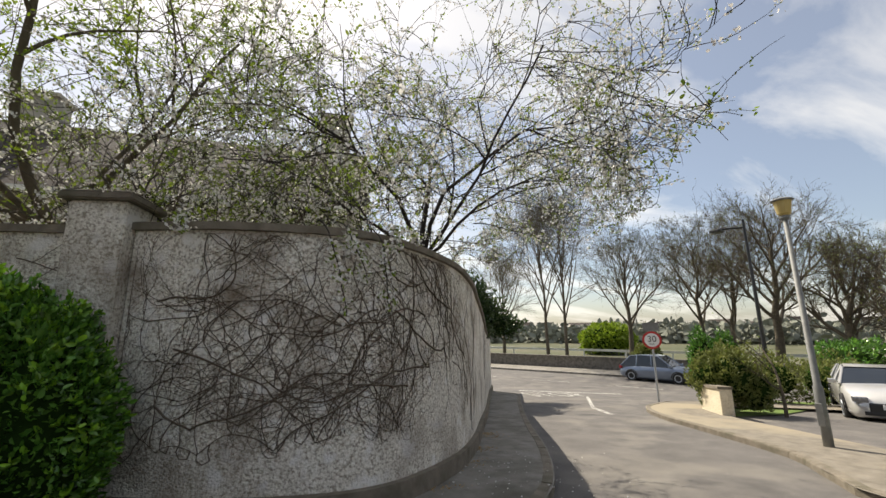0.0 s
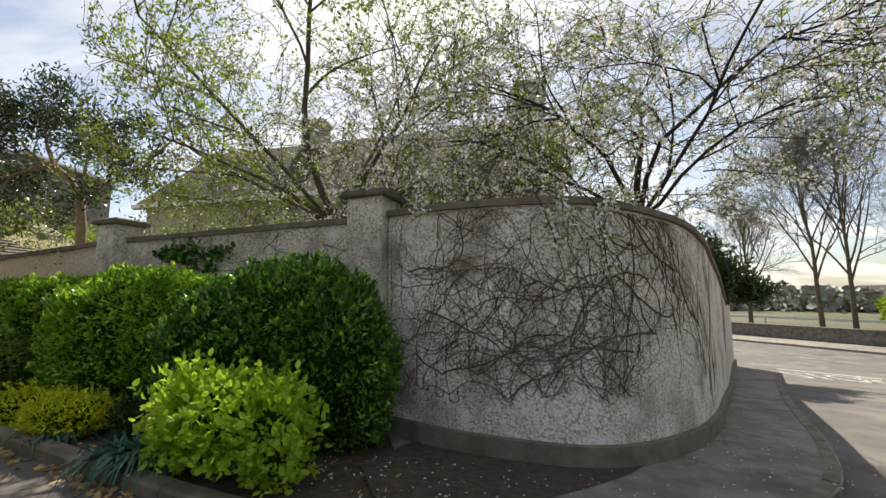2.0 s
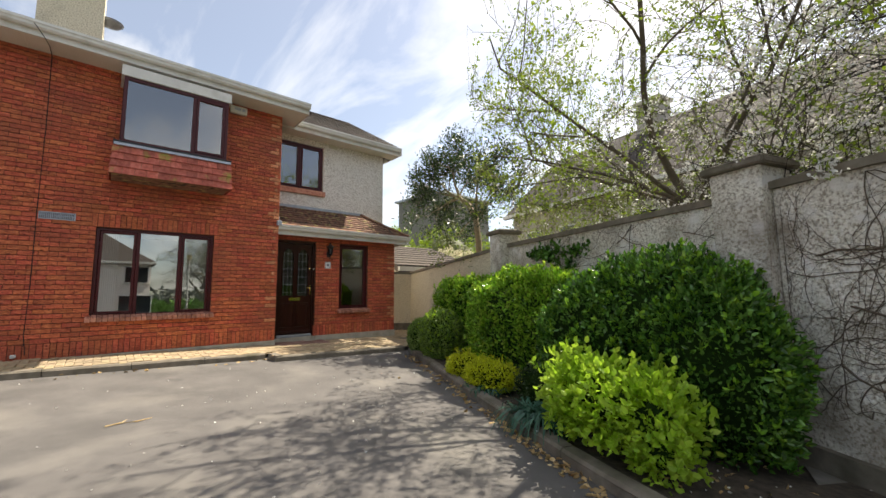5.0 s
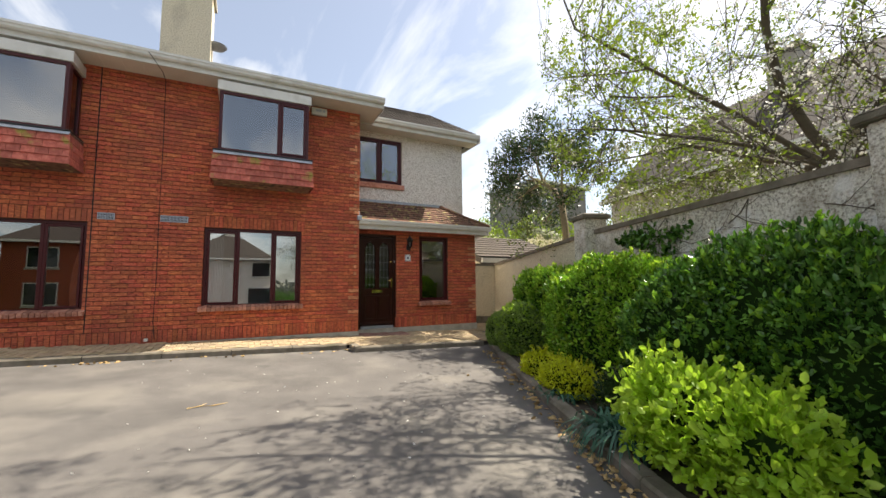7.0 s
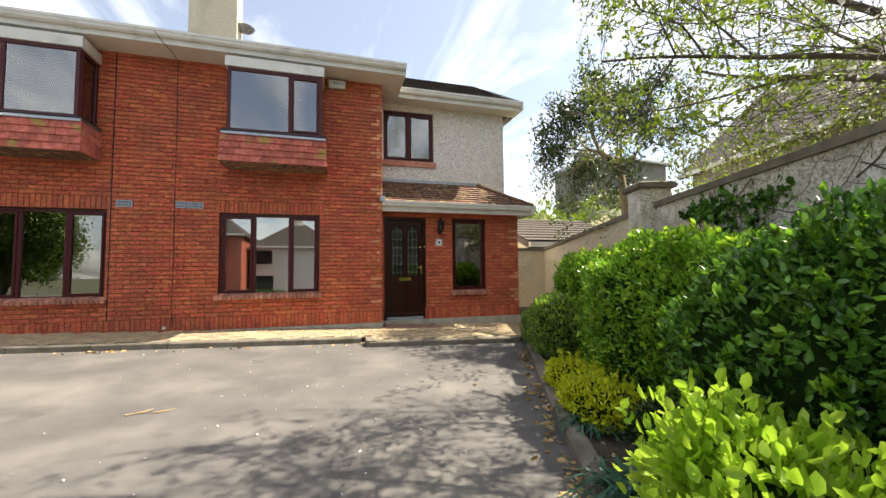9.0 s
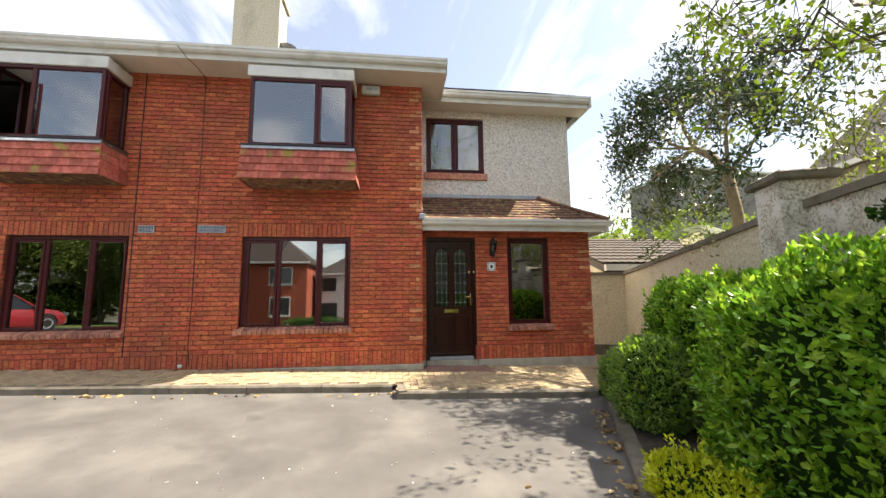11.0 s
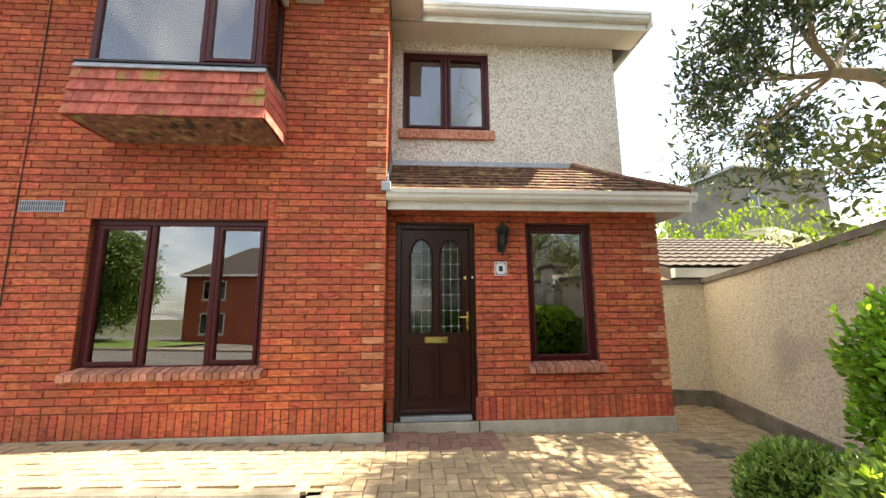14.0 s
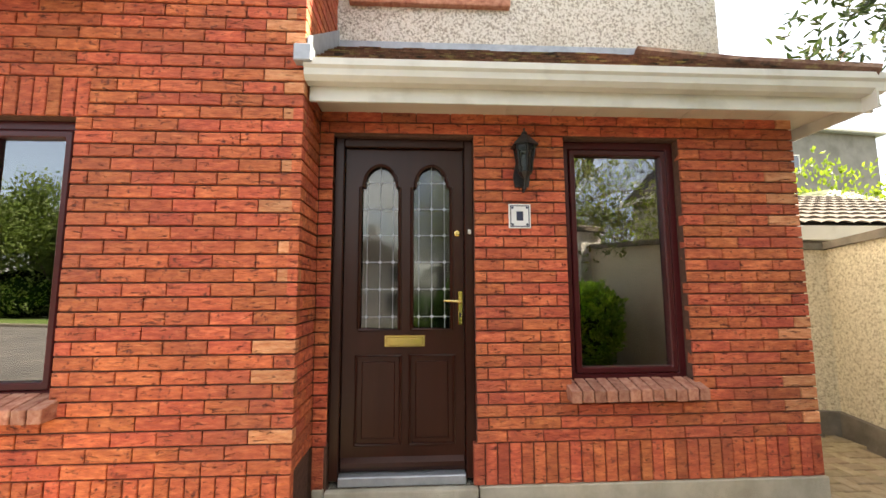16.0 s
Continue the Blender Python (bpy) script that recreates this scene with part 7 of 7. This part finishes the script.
# ---- across the side road: stub wall, shrubs ----
stub = thing("stub_wall", (11.3, 6.6, -0.9), "low pale rendered stub wall at the corner", "wall", kind="structure")
ribbon("wall_body", [Vector((11.15, 6.45)), Vector((12.2, 7.6)), Vector((13.5, 8.2)), Vector((15.0, 7.8))], 0.0, -0.28, -0.1, 0.72, M["creamdash"], parent=stub)
ribbon("coping", [Vector((11.15, 6.45)), Vector((12.2, 7.6)), Vector((13.5, 8.2)), Vector((15.0, 7.8))], 0.03, -0.31, 0.72, 0.79, M["oldconcrete"], parent=stub)
shrub("corner_shrub", (12.75, 7.05), [(0, 0, 0.95, 0.66, 0.62, 0.72), (-0.3, 0.35, 0.85, 0.55, 0.5, 0.6), (0.5, -0.35, 0.6, 0.5, 0.5, 0.6)], 9000, 0.075, M["olive"], "rounded olive and yellow shrub over the stub wall", seed=41, rough=0.45)
shrub("corner_shrub", (17.0, 9.9), [(-0.3, 0.2, 1.25, 0.5, 0.5, 1.3), (0.35, -0.25, 1.2, 0.55, 0.5, 1.25), (0, 0, 0.9, 0.8, 0.7, 0.9)], 7000, 0.10, M["hedge"], "upright dark green conifer-like shrub", seed=42, rough=0.35)
shrub("corner_shrub", (17.2, 7.9), [(0, 0, 0.8, 0.9, 0.8, 0.85), (-0.6, 0.8, 1.0, 0.7, 0.7, 0.9), (0.9, -1.0, 0.75, 1.0, 0.9, 0.8)], 7000, 0.08, M["olive"], "loose yellow-green shrub on the lawn", core_mat=M["shade"], seed=43, rough=0.5, core=0.6)
shrub("garden_hedge", (22.0, 7.4), [(0, 0, 1.0, 2.0, 1.0, 1.15, 3.0), (2.4, -1.9, 1.0, 2.0, 1.2, 1.2, 3.0), (4.5, -4.2, 1.0, 2.0, 1.4, 1.25, 3.0), (6.5, -6.6, 1.0, 2.0, 1.5, 1.25, 3.0)], 13000, 0.15, M["hedge"], "tall dark green hedge behind the silver car", seed=44, rough=0.35)
tree("young_tree", (13.2, 6.0), [((0.05, 0, 1), 2.2, 0.05)], "thin young bare tree on the lawn", M["greybark"], 3, [("crown", M["young"], 1, 0.05, 0.5, 0.03, 0.3)], seed=45, fork=(3, 5))

# ---- beyond the main road: low stone wall, bare trees, far bank ----
low = thing("boundary_wall", (24, 27, -1.7), "long low dark stone wall beyond the main road", "wall", kind="structure")
wl = [Vector((21.0, 23.5)) + Vector((MAIN_N.x, MAIN_N.y)) * 3.3 + Vector((MAIN.x, MAIN.y)) * d for d in range(-40, 40, 2)]
ribbon("wall_body", wl, 0.4, 0.0, -0.2, 0.95, M["stone"], parent=low)
ribbon("coping", wl, 0.46, -0.06, 0.95, 1.05, M["stone"], parent=low)
rail = thing("river_rail", (30, 40, -1.5), "long white rail along the river bank", "railing", kind="structure")
rl = [Vector((21.0, 23.5)) + Vector((MAIN_N.x, MAIN_N.y)) * 13 + Vector((MAIN.x, MAIN.y)) * d for d in range(-50, 50, 2)]
ribbon("rail", rl, 0.1, 0.0, 1.0, 1.22, M["upvc"], parent=rail)
for k in range(0, len(rl), 2):
    part("post", box((rl[k].x - 0.06, rl[k].y - 0.06, ground_z(*rl[k]) - 0.2), (rl[k].x + 0.06, rl[k].y + 0.06, ground_z(*rl[k]) + 1.0)), M["upvc"], rail)


def along(px, dist):
    """Plan point at an angle (degrees, from +y towards +x) and a distance from the start of the walk."""
    a = radians(px)
    return (dist * math.sin(a), dist * math.cos(a))


BARE = dict(fork=(5, 7), bend=0.22, up=0.035, shrink=0.56, spread=0.85, first=0.22, least=0.010)


def bare_tree(ang, dist, high, r, wide, seed, lean=0.0):
    """A tall spring tree: a clear trunk that goes on into the crown, limbs that rise from it, fine twigs."""
    rng = random.Random(seed)
    x, y = along(ang, dist)
    z = ground_z(x, y)
    right = Vector((math.cos(radians(ang)), -math.sin(radians(ang)), 0))
    path, radii = [], []
    for k in range(8):
        f = k / 7
        p = Vector((x, y, z - 0.2 + high * 0.72 * f)) + right * lean * high * f * f
        path.append(p + Vector((rng.gauss(0, 0.12), rng.gauss(0, 0.12), 0)) * f)
        radii.append(r * (1 - 0.80 * f))
    stems = []
    for k in range(15):
        f = 2.4 + 4.5 * k / 14
        i = min(6, int(f))
        p = path[i].lerp(path[i + 1], f - i)
        a = k * 2.4 + rng.uniform(-0.4, 0.4)
        left = z + high - p.z
        out = wide * (1.0 - 0.45 * k / 14)
        d = Vector((math.cos(a) * out, math.sin(a) * out, 1.0))
        stems.append((d, left * rng.uniform(0.50, 0.62) + 0.4, r * 0.42 * (1 - 0.6 * k / 14), p))
    tree("bare_tree", (x, y), stems, "tall bare spring tree beyond the main road", M["greybark"], 3, [("bud_growth", M["olive"], 1, 0.085, 0.5, 0.05, 0.22)], seed=seed,
         group="bare trees beyond the road", trunk=(path, radii), **BARE)


for row in ((40.9, 37, 17.0, 0.17, 0.5, 51, -0.03), (43.3, 37, 16.4, 0.17, 0.5, 52, 0.0), (51.3, 40, 13.0, 0.25, 0.6, 53, 0.0), (59.2, 42, 14.4, 0.24, 0.95, 54, 0.0),
            (62.0, 43, 13.0, 0.22, 0.8, 58, 0.06), (66.0, 38, 14.4, 0.34, 1.2, 55, 0.05), (71.5, 36, 9.6, 0.34, 1.0, 56, 0.05), (75.5, 34, 8.8, 0.34, 1.0, 59, 0.0), (35.0, 44, 13.0, 0.2, 0.6, 57, 0.0)):
    bare_tree(*row)
shrub("far_bush", along(48.5, 60), [(0, 0, 1.6, 4.0, 3.0, 2.2)], 3500, 0.4, M["young"], "pale yellow-green bush on the far bank", seed=61)
shrub("far_bush", along(53.0, 38), [(0, 0, 0.9, 1.2, 1.0, 1.0)], 2000, 0.16, M["olive"], "scrubby bush beside the boundary wall", seed=62)


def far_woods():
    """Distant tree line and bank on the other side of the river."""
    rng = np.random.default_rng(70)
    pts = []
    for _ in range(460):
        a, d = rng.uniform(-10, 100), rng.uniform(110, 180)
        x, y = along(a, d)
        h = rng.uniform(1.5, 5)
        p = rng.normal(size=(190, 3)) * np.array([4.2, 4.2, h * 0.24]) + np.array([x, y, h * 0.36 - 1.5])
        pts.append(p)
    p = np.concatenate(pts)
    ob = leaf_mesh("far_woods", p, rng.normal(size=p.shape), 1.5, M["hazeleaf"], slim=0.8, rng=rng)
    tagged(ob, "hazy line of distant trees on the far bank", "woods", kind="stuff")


far_woods()


def far_house(at, size, turn, wall_mat, roof_mat, label, eave=5.0, ridge=7.6, chimneys=(), windows=(), name="far_house", hip=0.0):
    """A plain house: walls, pitched roof along its length, chimneys and recessed windows on its front."""
    z = ground_z(*at)
    l, w = size[0] / 2, size[1] / 2
    root = new(name)
    tagged(root, label, "house")
    def put(nm, bm, mat, parent=root):
        me = bpy.data.meshes.new(nm)
        bmesh.ops.recalc_face_normals(bm, faces=bm.faces[:])
        bm.to_mesh(me); bm.free()
        me.materials.append(mat)
        ob = new(nm, me); ob.parent = parent
        return ob
    put("wall", prism([(-w, -1.5), (w, -1.5), (w, eave), (0, ridge - 0.15) if not hip else (0, eave + 0.01), (-w, eave)], "x", -l, l), wall_mat)
    bm = bmesh.new()
    rx = l + 0.25
    e = 0.35
    pts = [(-rx, -w - e, eave - 0.1), (rx, -w - e, eave - 0.1), (rx - hip, 0, ridge), (-rx + hip, 0, ridge), (rx, w + e, eave - 0.1), (-rx, w + e, eave - 0.1)]
    vs = [bm.verts.new(p) for p in pts] + [bm.verts.new((p[0], p[1], p[2] - 0.18)) for p in pts]
    for f in ((0, 1, 2, 3), (3, 2, 4, 5), (1, 4, 2), (5, 0, 3)) if hip else ((0, 1, 2, 3), (3, 2, 4, 5)):
        bm.faces.new([vs[i] for i in f]); bm.faces.new([vs[i + 6] for i in f][::-1])
    for a, b in ((0, 1), (4, 5)) + (((1, 4), (5, 0)) if hip else ((1, 2), (2, 4), (5, 3), (3, 0))):
        bm.faces.new((vs[a], vs[b], vs[b + 6], vs[a + 6]))
    put("roof", bm, roof_mat)
    if name == "outbuilding":
        rows_, cols = 9, 84
        g = bmesh.new()
        grid = []
        for r in range(rows_ * 2):
            k, step = r // 2, r % 2
            f = (k + step * 0.999) / rows_
            y, zz = (-w - e) + (w + e) * f, eave - 0.1 + (ridge - eave + 0.1) * f + 0.05 - step * 0.03
            grid.append([g.verts.new((-rx + 2 * rx * c / cols, y, zz + 0.022 * abs(math.sin(c * math.pi / 4)))) for c in range(cols + 1)])
        for a, b in zip(grid, grid[1:]):
            for c in range(cols):
                g.faces.new((a[c], a[c + 1], b[c + 1], b[c]))
        put("roof_tiles", g, roof_mat)["kind"] = "stuff"
    put("gutter", box((-rx, -w - e - 0.1, eave - 0.24), (rx, -w - e + 0.02, eave - 0.1)), M["upvc"])
    for cx, cw, ch in chimneys:
        c = put("chimney", box((cx - cw, -0.4, ridge - 1.0), (cx + cw, 0.4, ridge + ch), 0.02), wall_mat)
        put("chimney_cap", box((cx - cw - 0.08, -0.48, ridge + ch), (cx + cw + 0.08, 0.48, ridge + ch + 0.14)), M["concrete"], c)
    for wx, wz, ww, wh in windows:
        f = put("window", box((wx - ww / 2, -w - 0.03, wz), (wx + ww / 2, -w + 0.05, wz + wh)), M["upvc"])
        put("pane", box((wx - ww / 2 + 0.07, -w - 0.036, wz + 0.07), (wx + ww / 2 - 0.07, -w - 0.03, wz + wh - 0.07)), M["dark_glass_solid"], f)
        put("sill", box((wx - ww / 2 - 0.06, -w - 0.1, wz - 0.1), (wx + ww / 2 + 0.06, -w, wz)), M["concrete"], f)
    root.matrix_world = Matrix.Translation((at[0], at[1], z)) @ Matrix.Rotation(turn, 4, "Z")
    return root


# the grey house behind the garden wall
far_house((-4.02, 16.2), (15.6, 6.4), math.atan2(-3.4, 16.8), M["stonehouse"], M["darktile"], "long grey rendered house with a dark roof behind the trees", eave=5.7, ridge=8.9,
          chimneys=[(6.9, 0.55, 1.3), (-2.5, 0.5, 0.8)], windows=[(-6.4, 3.2, 1.0, 1.5), (-4.4, 3.2, 1.0, 1.5), (-1.0, 3.2, 1.0, 1.5), (3.5, 3.2, 1.0, 1.5)], name="grey_house")
far_house((-29.7, 25.2), (6.9, 5.8), math.radians(96), M["darkrender"], M["lead"], "grey flat-topped building behind the back garden", eave=10.2, ridge=10.6, windows=[(-2.2, 7.6, 0.7, 1.0)], name="grey_building", hip=2.8, chimneys=[(-2.9, 0.5, 0.5)])
far_house((-13.4, 8.6), (3.2, 5.0), math.radians(90), M["creamdash"], M["greytile"], "small outbuilding with a brown tiled roof behind the wall", eave=2.05, ridge=2.95, name="outbuilding")
shrub("bank_trees", (-21.0, 13.0), [(0, 0, 2.2, 3.0, 2.6, 2.6), (2.0, 3.2, 2.2, 2.8, 2.4, 2.5), (-1.0, -3.5, 2.0, 2.6, 2.4, 2.3), (4.5, 6.0, 2.0, 2.6, 2.4, 2.2)], 15000, 0.15, M["young"], "bank of pale green bushes beyond the outbuilding", seed=63, core_mat=M["olive"], rough=0.5)
shrub("pale_bush", (-15.0, 13.2), [(0, 0, 2.3, 1.5, 1.2, 1.1), (0.9, -0.3, 2.0, 1.1, 1.0, 1.0)], 5000, 0.08, M["cream"], "bush with pale cream blossom behind the wall", seed=64, core_mat=M["olive"], core=0.6, rough=0.5)

# small houses on the far bank
rng_h = random.Random(9)
for k in range(12):
    spot = along(33 + k * 3.9 + rng_h.uniform(-1, 1), rng_h.uniform(190, 270))
    far_house(spot, (rng_h.uniform(8, 15), 7.0), radians(rng_h.uniform(-60, -20)), M[rng_h.choice(("dash", "stonehouse", "dash"))], M["darktile"],
              "pale house on the far bank", eave=rng_h.uniform(3.5, 5.5), ridge=rng_h.uniform(6.0, 8.0), windows=[(-2.0, 2.6, 1.2, 1.2), (2.0, 2.6, 1.2, 1.2)])["group"] = "houses on the far bank"

# houses and trees across the close, seen in the window panes
far_house((18.5, -8.6), (8.2, 7.0), math.radians(-90), M["brickplain"], M["darktile"], "red brick house with white windows across the close", eave=5.0, ridge=7.4, name="close_house", hip=3.0,
          windows=[(-2.2, 0.9, 1.5, 1.4), (-2.2, 3.2, 1.7, 1.3), (2.2, 0.9, 1.6, 1.4), (2.2, 3.2, 1.5, 1.3)])
far_house((20.8, -0.9), (6.4, 7.0), math.radians(-90), M["dash"], M["darktile"], "white rendered house across the close", eave=4.8, ridge=7.0, name="close_house", hip=3.0,
          windows=[(-2.4, 1.0, 1.9, 1.4), (-2.4, 3.2, 1.4, 1.2), (2.4, 1.0, 1.6, 1.4), (2.4, 3.2, 1.4, 1.2)], chimneys=[(0.0, 0.4, 0.8)])
for b, sd in (((10.5, -15.5), 81), ((13.5, -17.5), 82), ((6.5, -19.5), 83), ((16.0, -20.0), 86)):
    tree("leafy_tree", b, [((0, 0, 1), 3.6, 0.14), ((0.3, 0.2, 1), 3.0, 0.09)], "leafy spring tree across the close", M["greybark"], 3, [("crown", M["spring"], 40, 0.16, 0.5, 0.40, 0.9)], seed=sd, fork=(4, 6), first=0.3)
fill("lawn", [(6.0, -22), (6.0, -9.5), (13, -9.5), (18, -22)], 0.1, M["grass"], "mown lawn across the close", "lawn")
shrub("bank_shrub", (10.5, -17.5), [(0, 0, 1.2, 2.6, 2.2, 1.5), (-2.6, -1.5, 1.0, 1.8, 1.6, 1.1)], 6000, 0.14, M["spring"], "mass of green shrubs across the close", seed=85, core_mat=M["shade"], rough=0.4)
shrub("verge_hedge", (14.2, -3.6), [(0, 0, 0.35, 0.5, 2.2, 0.42, 3.0)], 4000, 0.07, M["hedge"], "low clipped green hedge across the close", seed=84)

# ---- bricks ----
pavers()
brickwork()
